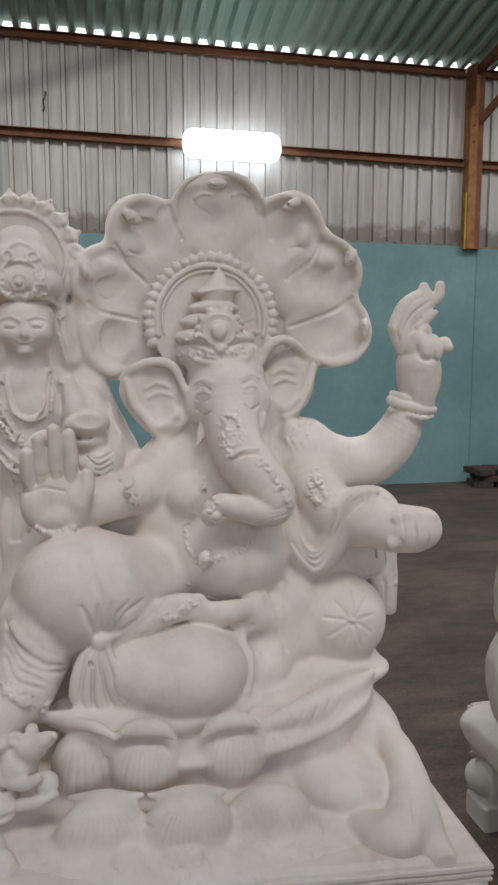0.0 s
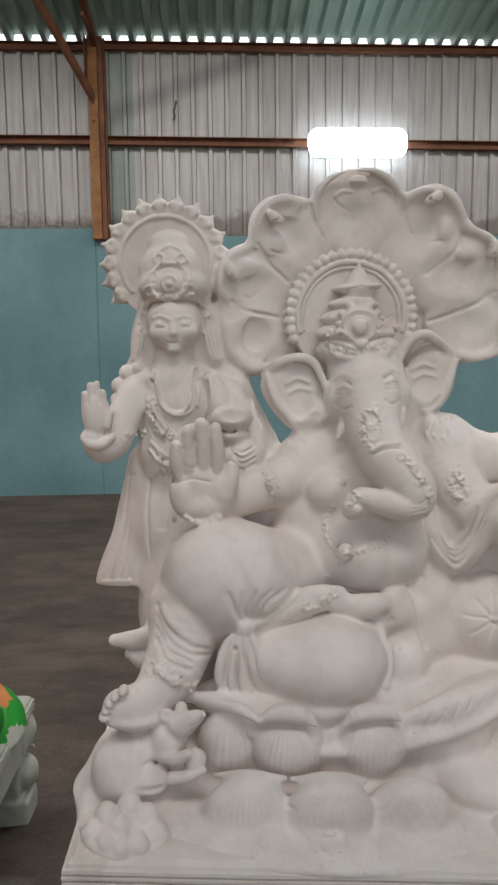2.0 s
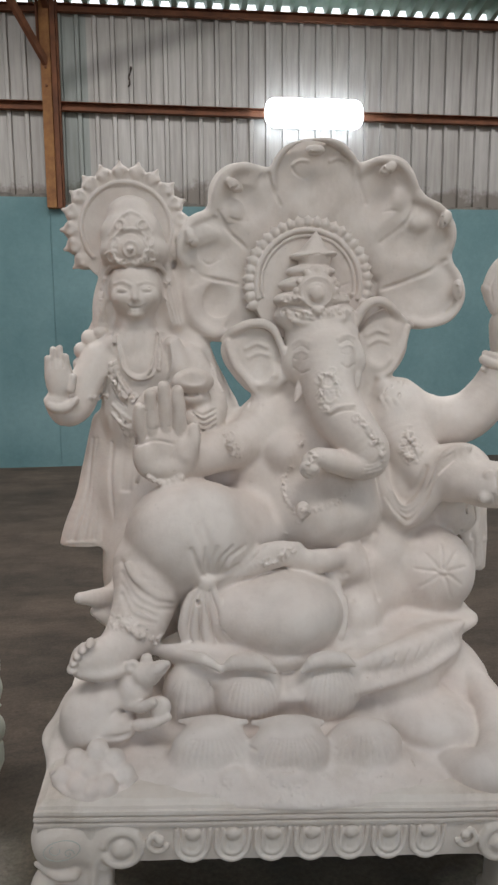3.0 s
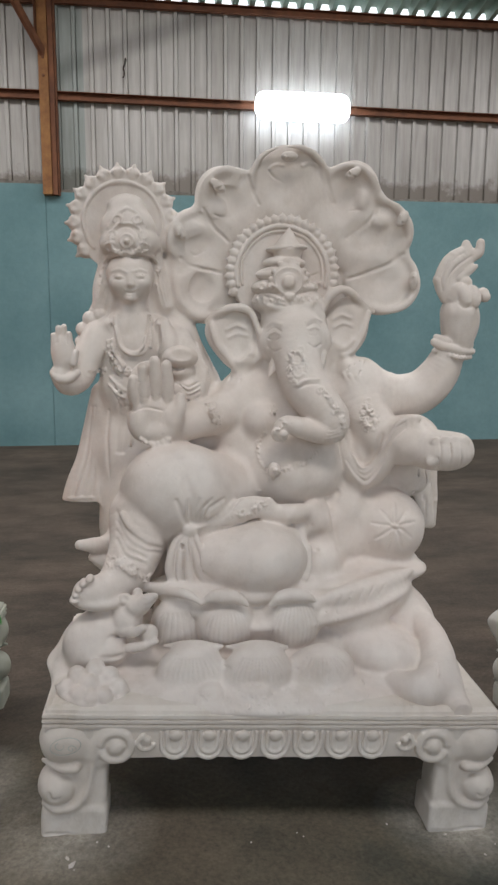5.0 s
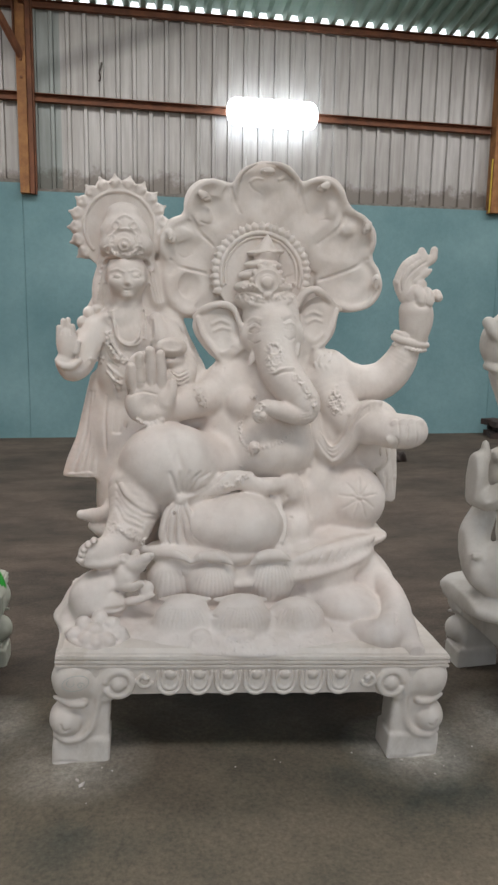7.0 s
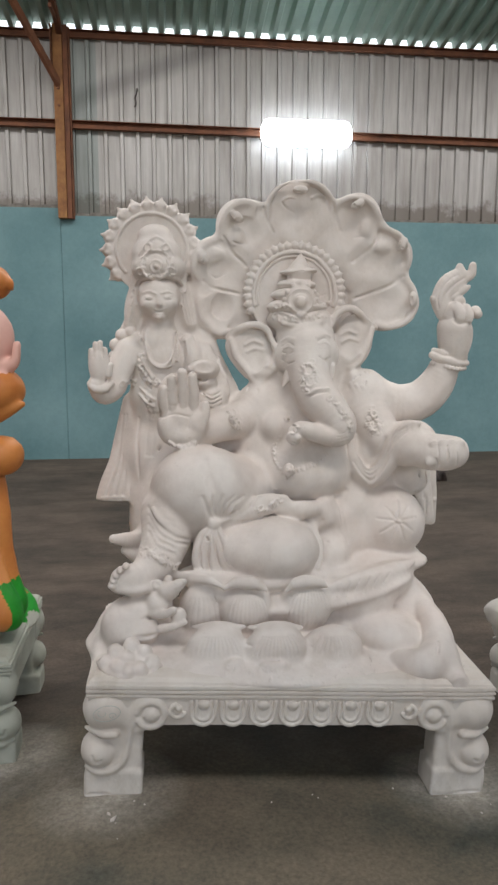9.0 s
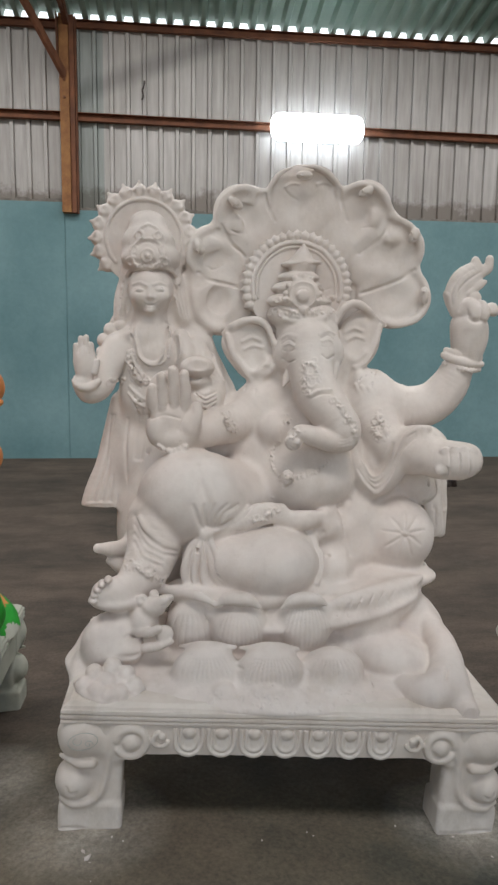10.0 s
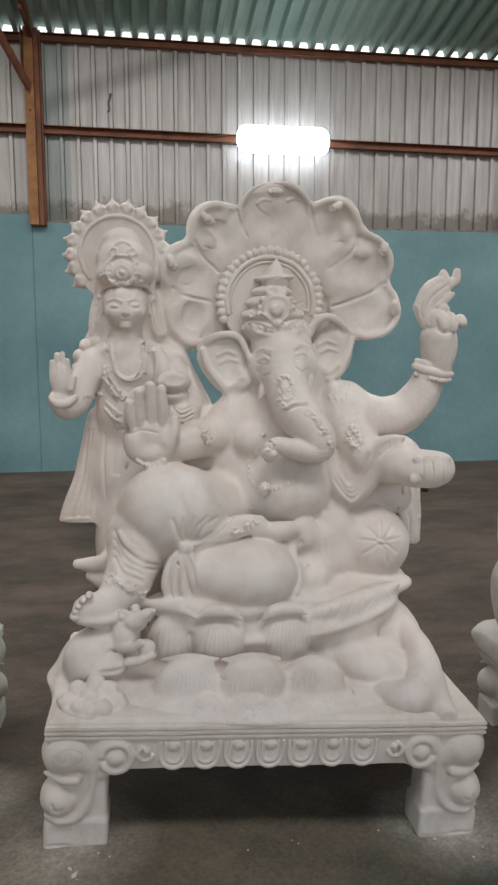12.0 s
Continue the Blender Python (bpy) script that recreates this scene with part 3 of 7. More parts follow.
# ---- plinths: carved table bases of cast plaster ----
def leg_mesh(material):
    """One scrolled leg, its outer side towards -x, front towards -y, foot at z = 0, top at z = 0.35."""
    c = Clay((-0.15, -0.13, -0.02), (0.30, 0.16, 0.37), 0.004)
    # square foot, shaft flush with it, head that runs into the apron in a curve
    c.block((-0.092, -0.070, -0.012), (0.095, 0.065, 0.088), 0.013, k=0.01)
    c.block((-0.062, -0.062, 0.07), (0.090, 0.050, 0.30), 0.018, k=0.012)
    c.block((-0.088, -0.066, 0.235), (0.15, 0.07, 0.352), 0.02, k=0.02)
    c.block((0.06, -0.056, 0.250), (0.28, 0.0, 0.352), 0.012, k=0.05)
    # upper and lower rounded swellings with a leaf tip between them
    c.ball((-0.034, -0.040, 0.290), (0.070, 0.055, 0.066), k=0.02)
    c.ball((-0.050, -0.030, 0.146), (0.058, 0.066, 0.058), k=0.006)
    c.tube([(0.0, -0.070, 0.216, 0.016), (-0.04, -0.070, 0.216, 0.015), (-0.092, -0.045, 0.226, 0.006)], k=0.006)
    c.tube([(-0.088, -0.050, 0.208, 0.005), (-0.04, -0.090, 0.203, 0.007), (0.0, -0.086, 0.204, 0.004)], k=0.005, cut=True)
    # hooked eye of the lower scroll
    c.tube([(-0.066, -0.092, 0.150, 0.004), (-0.062, -0.094, 0.134, 0.006), (-0.048, -0.094, 0.130, 0.006), (-0.038, -0.092, 0.138, 0.003)], k=0.004, cut=True)
    # long S-band that falls from the volute and turns under the lower scroll
    c.tube([(-0.085, -0.060, 0.100, 0.008), (-0.045, -0.072, 0.088, 0.012), (0.0, -0.066, 0.094, 0.013), (0.032, -0.060, 0.125, 0.012), (0.046, -0.060, 0.180, 0.010), (0.050, -0.062, 0.235, 0.010), (0.058, -0.064, 0.290, 0.012), (0.085, -0.066, 0.328, 0.013), (0.125, -0.066, 0.330, 0.012)], k=0.010)
    c.tube([(0.030, -0.084, 0.098, 0.006), (0.058, -0.082, 0.125, 0.014), (0.068, -0.082, 0.18, 0.016), (0.070, -0.084, 0.235, 0.010)], k=0.014, cut=True)
    c.ring((0.112, -0.072, 0.284), 0.042, 0.012, -150, 170, k=0.005)
    c.ball((0.112, -0.066, 0.284), (0.030, 0.024, 0.030), k=0.004)
    c.ring((0.110, -0.086, 0.284), 0.028, 0.006, 20, 330, k=0.005, cut=True)
    c.tube([(0.075, -0.055, 0.225, 0.012), (0.105, -0.055, 0.240, 0.010), (0.140, -0.054, 0.250, 0.008)], k=0.012)
    # little comma scroll on the apron beside it
    c.ring((0.196, -0.072, 0.296), 0.022, 0.008, 110, 340, k=0.006)
    c.ball((0.200, -0.070, 0.304), (0.012, 0.012, 0.012), k=0.006)
    # wear along the lower edges
    for i in range(26):
        a = i * 2.4
        c.ball((-0.092 + 0.188 * ((i * 0.381) % 1), -0.074, 0.002 + 0.006 * math.sin(a)), (0.009 + 0.004 * math.sin(a), 0.008, 0.006), k=0.003, cut=True)
    ob = c.skin("leg", material)
    return ob


def medallion(material):
    """A tongue-shaped boss: an outer and an inner hoop, open at the top, with a round bead."""
    c = Clay((-0.055, -0.035, -0.065), (0.055, 0.03, 0.06), 0.0028)
    for r, w, y in ((0.039, 0.0070, -0.003), (0.0235, 0.0050, -0.004)):
        arc = [(r * math.cos(a), y, -0.008 + 1.05 * r * math.sin(a), w) for a in np.linspace(math.pi, 2 * math.pi, 9)]
        c.tube([(-r, y, 0.030, w), *arc, (r, y, 0.030, w)], k=0.004)
    c.ball((0, 0.004, -0.01), (0.038, 0.010, 0.036), k=0.006)
    c.ball((0, -0.003, 0.020), (0.019, 0.013, 0.017), k=0.004)
    c.tube([(-0.014, -0.016, 0.018, 0.002), (0.0, -0.018, 0.006, 0.003), (0.014, -0.016, 0.018, 0.002)], k=0.004, cut=True)
    return c.skin("medallion", material)


def plinth(m, width, depth, label, material, group, mark=False):
    base = empty("carved_plinth", m, label, "plinth", group)
    # ribbed slab: three fine fillets round the edge
    bm = bmesh.new()
    w, d = width / 2, depth
    prof = [(0.0, 0.246), (0.003, 0.338), (0.010, 0.344), (0.010, 0.351), (0.003, 0.353), (0.003, 0.356), (0.011, 0.359), (0.011, 0.366), (0.004, 0.368), (0.004, 0.371), (0.011, 0.374), (0.010, 0.382), (0.004, 0.384), (0.002, 0.392), (-0.012, 0.402), (-0.05, 0.406)]
    rings = [[bm.verts.new((sx * (w + o), (-o if sy < 0 else d + o), z)) for sx, sy in ((-1, -1), (1, -1), (1, 1), (-1, 1))] for o, z in prof]
    for p, q in zip(rings[:-1], rings[1:]):
        for j in range(4):
            bm.faces.new((p[j], p[(j + 1) % 4], q[(j + 1) % 4], q[j]))
    bm.faces.new(rings[-1])
    inner = [bm.verts.new((sx * (w - 0.06), (0.06 if sy < 0 else d - 0.06), 0.246)) for sx, sy in ((-1, -1), (1, -1), (1, 1), (-1, 1))]
    roof = [bm.verts.new((v.co.x, v.co.y, 0.33)) for v in inner]
    for p, q in ((rings[0], inner), (inner, roof)):
        for j in range(4):
            bm.faces.new((p[(j + 1) % 4], p[j], q[j], q[(j + 1) % 4]))
    bm.faces.new(roof)
    bmesh.ops.subdivide_edges(bm, edges=[e for e in bm.edges if e.calc_length() > 0.3], cuts=40, use_grid_fill=True)
    for v in bm.verts:
        v.co += Vector((0, 0.6, 1)) * (0.0022 * noise.noise(v.co * 9) + 0.0012 * noise.noise(v.co * 40))
    part("slab", bm, material, base, "slab with three fillets round its edge")
    first = leg_mesh(material)
    first.parent = base
    first.matrix_basis = pose(-w + 0.082, 0.068, 0)
    for sx, sy in ((1, 1), (-1, -1), (1, -1)):
        leg = first.copy()
        scene.collection.objects.link(leg)
        leg.matrix_basis = Matrix.Translation((sx * (w - 0.082), 0.068 if sy > 0 else d - 0.068, 0)) @ Matrix.Diagonal((-sx, sy, 1, 1))
    shape = None
    count = 7
    for i in range(count):
        x = (i - (count - 1) / 2) * 0.0962 - 0.009
        if shape is None:
            shape = medallion(material)
            shape.parent = base
            shape.matrix_basis = pose(x, 0.0, 0.298)
        else:
            more = shape.copy()
            scene.collection.objects.link(more)
            more.matrix_basis = pose(x, 0.0, 0.298)
    if mark:
        # pencilled loop on the corner with a scrawl inside
        bm = bmesh.new()
        def stroke(points):
            for a, b in zip(points[:-1], points[1:]):
                d = Vector((b[0] - a[0], 0, b[1] - a[1]))
                tilt = Matrix.Translation(((a[0] + b[0]) / 2, 0, (a[1] + b[1]) / 2)) @ d.to_track_quat("X", "Z").to_matrix().to_4x4()
                box((-0.55 * d.length, -0.0006, -0.0007), (0.55 * d.length, 0.0006, 0.0007), 0, bm, tilt)
        stroke([(0.042 * math.cos(t), 0.027 * math.sin(t) + 0.006 * math.cos(t)) for t in np.linspace(0, 6.3, 20)])
        stroke([(0.016 + 0.013 * (1 - t / 9) * math.cos(t), -0.008 + 0.013 * (1 - t / 9) * math.sin(t)) for t in np.linspace(0, 7.5, 16)])
        stroke([(-0.016 + 0.012 * math.cos(t), 0.012 * math.sin(t)) for t in np.linspace(2, 6.6, 10)])
        ob = part("pencil_mark", bm, PENCIL, base, "faint green pencil scrawl")
        ob.matrix_basis = pose(-w + 0.058, -0.0318, 0.300, 4, 0, 0)
    return base


plinth(pose(0.388, 1.318, 0.0, 0, 3.3, -1.0), 1.315, 0.66, "white cast plaster table base with scrolled legs", PLASTER_P, "statue plinths", True)


# ---- the statue group: seated elephant-headed figure with a standing one, cast in one piece ----
def build_statue():
    c = Clay((-0.36, 1.30, 0.33), (1.26, 2.20, 2.16), 0.0034)
    # cobra hood behind the head: a lobed shell
    c.ball((0.556, 2.09, 1.711), (0.372, 0.03, 0.282), k=0.03)
    c.ball((0.306, 2.085, 1.696), (0.185, 0.03, 0.202), k=0.03)
    c.ball((0.538, 2.06, 1.944), (0.135, 0.035, 0.153), k=0.012, turn=-1.364)
    c.ball((0.732, 2.06, 1.892), (0.121, 0.035, 0.174), k=0.012, turn=31.891)
    c.ball((0.851, 2.06, 1.78), (0.114, 0.035, 0.16), k=0.012, turn=63.435)
    c.ball((0.886, 2.06, 1.636), (0.121, 0.035, 0.139), k=0.012, turn=93.318)
    c.ball((0.338, 2.06, 1.881), (0.116, 0.035, 0.15), k=0.012, turn=-35.987)
    c.ball((0.229, 2.06, 1.767), (0.112, 0.035, 0.125), k=0.012, turn=-70.438)
    c.ball((0.242, 2.06, 1.607), (0.127, 0.035, 0.127), k=0.012, turn=-99.762)
    # its rim curls forward
    c.tube([(0.404, 2.04, 1.958, 0.005), (0.416, 2.027, 2.018, 0.008), (0.458, 2.018, 2.061, 0.01), (0.529, 2.015, 2.08, 0.011), (0.603, 2.018, 2.071, 0.01), (0.654, 2.027, 2.033, 0.008), (0.673, 2.04, 1.988, 0.005)], k=0.035)
    c.tube([(0.68, 2.04, 2.003, 0.005), (0.732, 2.022, 2.025, 0.009), (0.787, 2.015, 2.021, 0.011), (0.831, 2.022, 1.986, 0.01), (0.865, 2.04, 1.937, 0.006)], k=0.035)
    c.tube([(0.875, 2.04, 1.92, 0.006), (0.926, 2.022, 1.893, 0.01), (0.963, 2.015, 1.844, 0.012), (0.972, 2.022, 1.786, 0.01), (0.96, 2.04, 1.743, 0.006)], k=0.035)
    c.tube([(0.97, 2.04, 1.725, 0.006), (1.005, 2.025, 1.669, 0.009), (1.006, 2.016, 1.606, 0.012), (0.967, 2.016, 1.55, 0.012), (0.899, 2.025, 1.53, 0.009), (0.832, 2.04, 1.545, 0.006)], k=0.035)
    c.tube([(0.382, 2.04, 1.992, 0.005), (0.32, 2.022, 2.002, 0.009), (0.263, 2.015, 1.976, 0.011), (0.233, 2.022, 1.927, 0.009), (0.223, 2.04, 1.884, 0.005)], k=0.035)
    c.tube([(0.212, 2.04, 1.863, 0.005), (0.161, 2.022, 1.843, 0.009), (0.128, 2.015, 1.798, 0.011), (0.125, 2.022, 1.747, 0.009), (0.144, 2.04, 1.707, 0.005)], k=0.035)
    c.tube([(0.144, 2.04, 1.686, 0.005), (0.137, 2.025, 1.622, 0.009), (0.157, 2.016, 1.558, 0.011), (0.204, 2.016, 1.511, 0.011), (0.257, 2.025, 1.503, 0.009), (0.312, 2.04, 1.52, 0.006)], k=0.035)
    c.ball((0.298, 2.029, 1.918), (0.051, 0.014, 0.072), k=0.035, turn=35)
    c.ball((0.188, 2.029, 1.764), (0.047, 0.014, 0.055), k=0.035, turn=60)
    c.ball((0.215, 2.023, 1.595), (0.06, 0.014, 0.065), k=0.035)
    # hollows of the hood's lobes, folds between them
    c.ball((0.522, 1.992, 1.974), (0.089, 0.056, 0.106), k=0.035, cut=True)
    c.ball((0.724, 1.992, 1.921), (0.073, 0.056, 0.095), k=0.035, turn=32, cut=True)
    c.ball((0.84, 1.992, 1.789), (0.102, 0.056, 0.06), k=0.035, cut=True)
    c.ball((0.864, 1.992, 1.629), (0.093, 0.056, 0.071), k=0.035, cut=True)
    c.ball((0.323, 1.992, 1.904), (0.061, 0.05, 0.071), k=0.035, turn=-35, cut=True)
    c.ball((0.224, 1.992, 1.747), (0.072, 0.05, 0.051), k=0.035, cut=True)
    c.ball((0.229, 1.992, 1.604), (0.052, 0.05, 0.059), k=0.035, cut=True)
    c.trace([(0.393, 1.984, 0.005), (0.404, 1.943, 0.006), (0.431, 1.895, 0.005)], k=0.006, cut=True)
    c.trace([(0.237, 1.87, 0.005), (0.272, 1.813, 0.006), (0.325, 1.765, 0.005)], k=0.006, cut=True)
    c.trace([(0.156, 1.704, 0.005), (0.204, 1.677, 0.006), (0.296, 1.658, 0.005)], k=0.006, cut=True)
    c.trace([(0.859, 1.903, 0.005), (0.832, 1.846, 0.006), (0.751, 1.785, 0.003)], k=0.01, cut=True)
    c.trace([(0.958, 1.73, 0.006), (0.884, 1.685, 0.006), (0.758, 1.642, 0.005)], k=0.008, cut=True)
    c.trace([(0.664, 2.004, 0.005), (0.678, 1.962, 0.005), (0.7, 1.905, 0.003)], k=0.01, cut=True)
    # small cobra heads on the rims
    c.ball((0.756, 2, 1.998), (0.029, 0.018, 0.017), k=0.012, turn=-30)
    c.ball((0.738, 1.978, 1.999), (0.005, 0.006, 0.005), k=0.002)
    c.trace([(0.736, 1.994, 0.002), (0.753, 1.986, 0.003), (0.782, 1.992, 0.002)], k=0.003, cut=True)
    c.ball((0.939, 2, 1.851), (0.03, 0.018, 0.018), k=0.012, turn=-60)
    c.ball((0.923, 1.978, 1.858), (0.005, 0.006, 0.005), k=0.002)
    c.trace([(0.922, 1.855, 0.002), (0.933, 1.839, 0.003), (0.949, 1.832, 0.002)], k=0.003, cut=True)
    c.ball((0.989, 2, 1.639), (0.031, 0.018, 0.018), k=0.012, turn=-90)
    c.ball((0.98, 1.978, 1.65), (0.005, 0.006, 0.005), k=0.002)
    c.trace([(0.98, 1.647, 0.002), (0.984, 1.628, 0.003), (0.987, 1.616, 0.002)], k=0.003, cut=True)
    c.ball((0.287, 2, 1.944), (0.029, 0.018, 0.017), k=0.012, turn=35)
    c.ball((0.275, 1.978, 1.933), (0.005, 0.006, 0.005), k=0.002)
    c.trace([(0.275, 1.93, 0.002), (0.286, 1.933, 0.003), (0.298, 1.943, 0.002)], k=0.003, cut=True)
    c.ball((0.157, 2, 1.791), (0.029, 0.018, 0.017), k=0.012, turn=60)
    c.ball((0.15, 1.978, 1.778), (0.005, 0.006, 0.005), k=0.002)
    c.trace([(0.149, 1.771, 0.002), (0.156, 1.779, 0.003), (0.164, 1.796, 0.002)], k=0.003, cut=True)
    c.ball((0.53, 2, 2.047), (0.029, 0.018, 0.017), k=0.012)
    c.ball((0.513, 1.978, 2.042), (0.005, 0.006, 0.005), k=0.002)
    c.trace([(0.513, 2.038, 0.002), (0.528, 2.035, 0.003), (0.544, 2.039, 0.002)], k=0.003, cut=True)
    c.trace([(0.465, 2.016, 0.003), (0.478, 1.99, 0.005), (0.512, 1.971, 0.003)], k=0.005, cut=True)
    c.trace([(0.47, 2.014, 0.005), (0.49, 2.027, 0.005), (0.519, 2.025, 0.003)], k=0.005)
    c.trace([(0.584, 2.025, 0.005), (0.609, 2.035, 0.005), (0.634, 2.026, 0.003)], k=0.005)
    c.ball((0.869, 2.04, 1.842), (0.025, 0.012, 0.016))
    c.ball((0.798, 2.035, 1.915), (0.016, 0.014, 0.028))
    c.ball((0.29, 2.035, 1.877), (0.024, 0.018, 0.029), k=0.015)
    c.trace([(0.274, 1.853, 0.003), (0.296, 1.845, 0.004), (0.328, 1.848, 0.002)], cut=True)
    c.trace([(0.192, 1.725, 0.003), (0.209, 1.717, 0.004), (0.241, 1.731, 0.002)], cut=True)
    c.trace([(0.757, 1.877, 0.002), (0.777, 1.88, 0.003), (0.796, 1.879, 0.002)], cut=True)
    # halo plate with a leafy edge
    c.disc((0.516, 2.02, 1.656), 0.184, 0.05, k=0.004)
    c.studs((0.513, 2.004, 1.655), 0.184, 27, 0.0175, -18, 200, k=0.002)
    c.teeth((0.513, 2.004, 1.655), 0.186, 0.205, 0.011, 0.003, 27, -18, 200, k=0.004)
    c.ball((0.508, 1.975, 1.654), (0.150, 0.022, 0.150), k=0.003, cut=True)
    c.ring((0.510, 1.992, 1.655), 0.160, 0.0075, -15, 195, k=0.003)
    c.ring((0.509, 1.992, 1.655), 0.144, 0.004, -15, 195, k=0.003)
    # crown: stepped tiers, brimmed finial, medallion and scrolls
    c.ball((0.524, 1.955, 1.557), (0.125, 0.088, 0.059), k=0.01)
    c.ball((0.511, 1.945, 1.604), (0.117, 0.08, 0.034), k=0.004)
    c.ball((0.504, 1.948, 1.648), (0.094, 0.064, 0.029), k=0.004)
    c.ball((0.509, 1.955, 1.689), (0.075, 0.052, 0.022), k=0.004)
    c.ball((0.522, 1.965, 1.713), (0.046, 0.04, 0.027), k=0.004)
    c.ball((0.52, 1.965, 1.738), (0.074, 0.052, 0.015), k=0.003, turn=-4)
    c.tube([(0.523, 1.968, 1.738, 0.053), (0.529, 1.97, 1.807, 0.004)], k=0.004)
    c.trace([(0.455, 1.728, 0.002), (0.511, 1.735, 0.002), (0.571, 1.747, 0.002)], k=0.002, cut=True)
    c.trace([(0.398, 1.619, 0.002), (0.433, 1.621, 0.003), (0.479, 1.628, 0.002)], k=0.003, cut=True)
    c.trace([(0.425, 1.66, 0.002), (0.455, 1.663, 0.003), (0.491, 1.673, 0.002)], k=0.003, cut=True)
    c.trace([(0.572, 1.64, 0.002), (0.616, 1.65, 0.003), (0.639, 1.659, 0.002)], k=0.003, cut=True)
    c.ball((0.515, 1.885, 1.625), (0.057, 0.022, 0.06), k=0.004)
    c.ball((0.516, 1.895, 1.678), (0.028, 0.016, 0.027), k=0.005)
    c.trace([(0.557, 1.625, 0.004), (0.551, 1.647, 0.004), (0.534, 1.663, 0.004), (0.511, 1.668, 0.004), (0.489, 1.662, 0.004), (0.473, 1.646, 0.004), (0.467, 1.624, 0.004), (0.473, 1.603, 0.004), (0.49, 1.587, 0.004), (0.513, 1.581, 0.004), (0.535, 1.587, 0.004), (0.552, 1.603, 0.004), (0.557, 1.625, 0.004)], lift=0.001, k=0.003)
    c.trace([(0.542, 1.625, 0.002), (0.538, 1.64, 0.002), (0.527, 1.651, 0.002), (0.51, 1.655, 0.002), (0.495, 1.651, 0.002), (0.484, 1.64, 0.002), (0.48, 1.624, 0.002), (0.484, 1.609, 0.002), (0.495, 1.598, 0.002), (0.511, 1.594, 0.002), (0.527, 1.598, 0.002), (0.539, 1.609, 0.002), (0.542, 1.625, 0.002)], k=0.003, cut=True)
    c.ball((0.51, 1.862, 1.621), (0.021, 0.012, 0.021), k=0.003)
    c.ball((0.574, 1.886, 1.631), (0.01, 0.009, 0.01), k=0.004)
    c.ball((0.566, 1.886, 1.66), (0.01, 0.009, 0.01), k=0.004)
    c.ball((0.544, 1.886, 1.681), (0.01, 0.009, 0.01), k=0.004)
    c.ball((0.514, 1.886, 1.689), (0.01, 0.009, 0.01), k=0.004)
    c.ball((0.484, 1.886, 1.681), (0.01, 0.009, 0.01), k=0.004)
    c.ball((0.463, 1.886, 1.659), (0.01, 0.009, 0.01), k=0.004)
    c.ball((0.455, 1.886, 1.63), (0.01, 0.009, 0.01), k=0.004)
    c.ball((0.464, 1.886, 1.6), (0.01, 0.009, 0.01), k=0.004)
    c.ball((0.486, 1.886, 1.579), (0.01, 0.009, 0.01), k=0.004)
    c.ball((0.516, 1.886, 1.571), (0.01, 0.009, 0.01), k=0.004)
    c.ball((0.545, 1.886, 1.579), (0.01, 0.009, 0.01), k=0.004)
    c.ball((0.567, 1.886, 1.601), (0.01, 0.009, 0.01), k=0.004)
    c.trace([(0.403, 1.557, 0.005), (0.428, 1.58, 0.006), (0.455, 1.576, 0.006), (0.486, 1.566, 0.005)], k=0.003)
    c.trace([(0.667, 1.573, 0.005), (0.619, 1.591, 0.006), (0.579, 1.583, 0.006), (0.545, 1.566, 0.005)], k=0.003)
    c.ball((0.514, 1.868, 1.574), (0.018, 0.012, 0.015), k=0.003)
    c.crumbs([(0.4, 1.557), (0.446, 1.561), (0.503, 1.556), (0.562, 1.569), (0.644, 1.571)], 0.008, 34, 0.006, 1)
    c.crumbs([(0.412, 1.602), (0.461, 1.61)], 0.012, 14, 0.005, 2)
    c.crumbs([(0.566, 1.616), (0.651, 1.611)], 0.012, 14, 0.005, 3)
    c.trace([(0.405, 1.527, 0.006), (0.448, 1.543, 0.008), (0.518, 1.533, 0.008), (0.592, 1.552, 0.008), (0.688, 1.549, 0.006)], lift=0.002)
    c.trace([(0.408, 1.516, 0.002), (0.449, 1.533, 0.003), (0.52, 1.522, 0.003), (0.591, 1.54, 0.003), (0.685, 1.536, 0.002)], k=0.003, cut=True)
    # elephant head, eyes and tusk
    c.ball((0.545, 1.945, 1.486), (0.114, 0.09, 0.107))
    c.ball((0.542, 1.915, 1.449), (0.096, 0.08, 0.086))
    c.ball((0.545, 1.89, 1.402), (0.092, 0.085, 0.089), k=0.03)
    c.ball((0.466, 1.915, 1.415), (0.045, 0.05, 0.058))
    c.ball((0.622, 1.895, 1.427), (0.044, 0.05, 0.062))
    c.tube([(0.541, 1.875, 1.445, 0.084), (0.54, 1.835, 1.364, 0.077), (0.558, 1.8, 1.289, 0.076), (0.601, 1.77, 1.226, 0.072), (0.639, 1.752, 1.172, 0.061)], k=0.02)
    c.tube([(0.639, 1.752, 1.178, 0.061), (0.643, 1.738, 1.144, 0.047), (0.597, 1.728, 1.135, 0.039), (0.536, 1.722, 1.151, 0.034), (0.492, 1.722, 1.163, 0.029), (0.466, 1.722, 1.154, 0.024)], k=0.012)
    c.ball((0.463, 1.712, 1.133), (0.03, 0.02, 0.027), k=0.004)
    c.ball((0.45, 1.698, 1.143), (0.014, 0.01, 0.013), k=0.003)
    c.ball((0.471, 1.696, 1.136), (0.014, 0.01, 0.011), k=0.003)
    c.trace([(0.438, 1.152, 0.002), (0.45, 1.12, 0.003), (0.478, 1.111, 0.002)], k=0.003, cut=True)
    c.ball((0.466, 1.868, 1.431), (0.022, 0.016, 0.034), k=0.008)
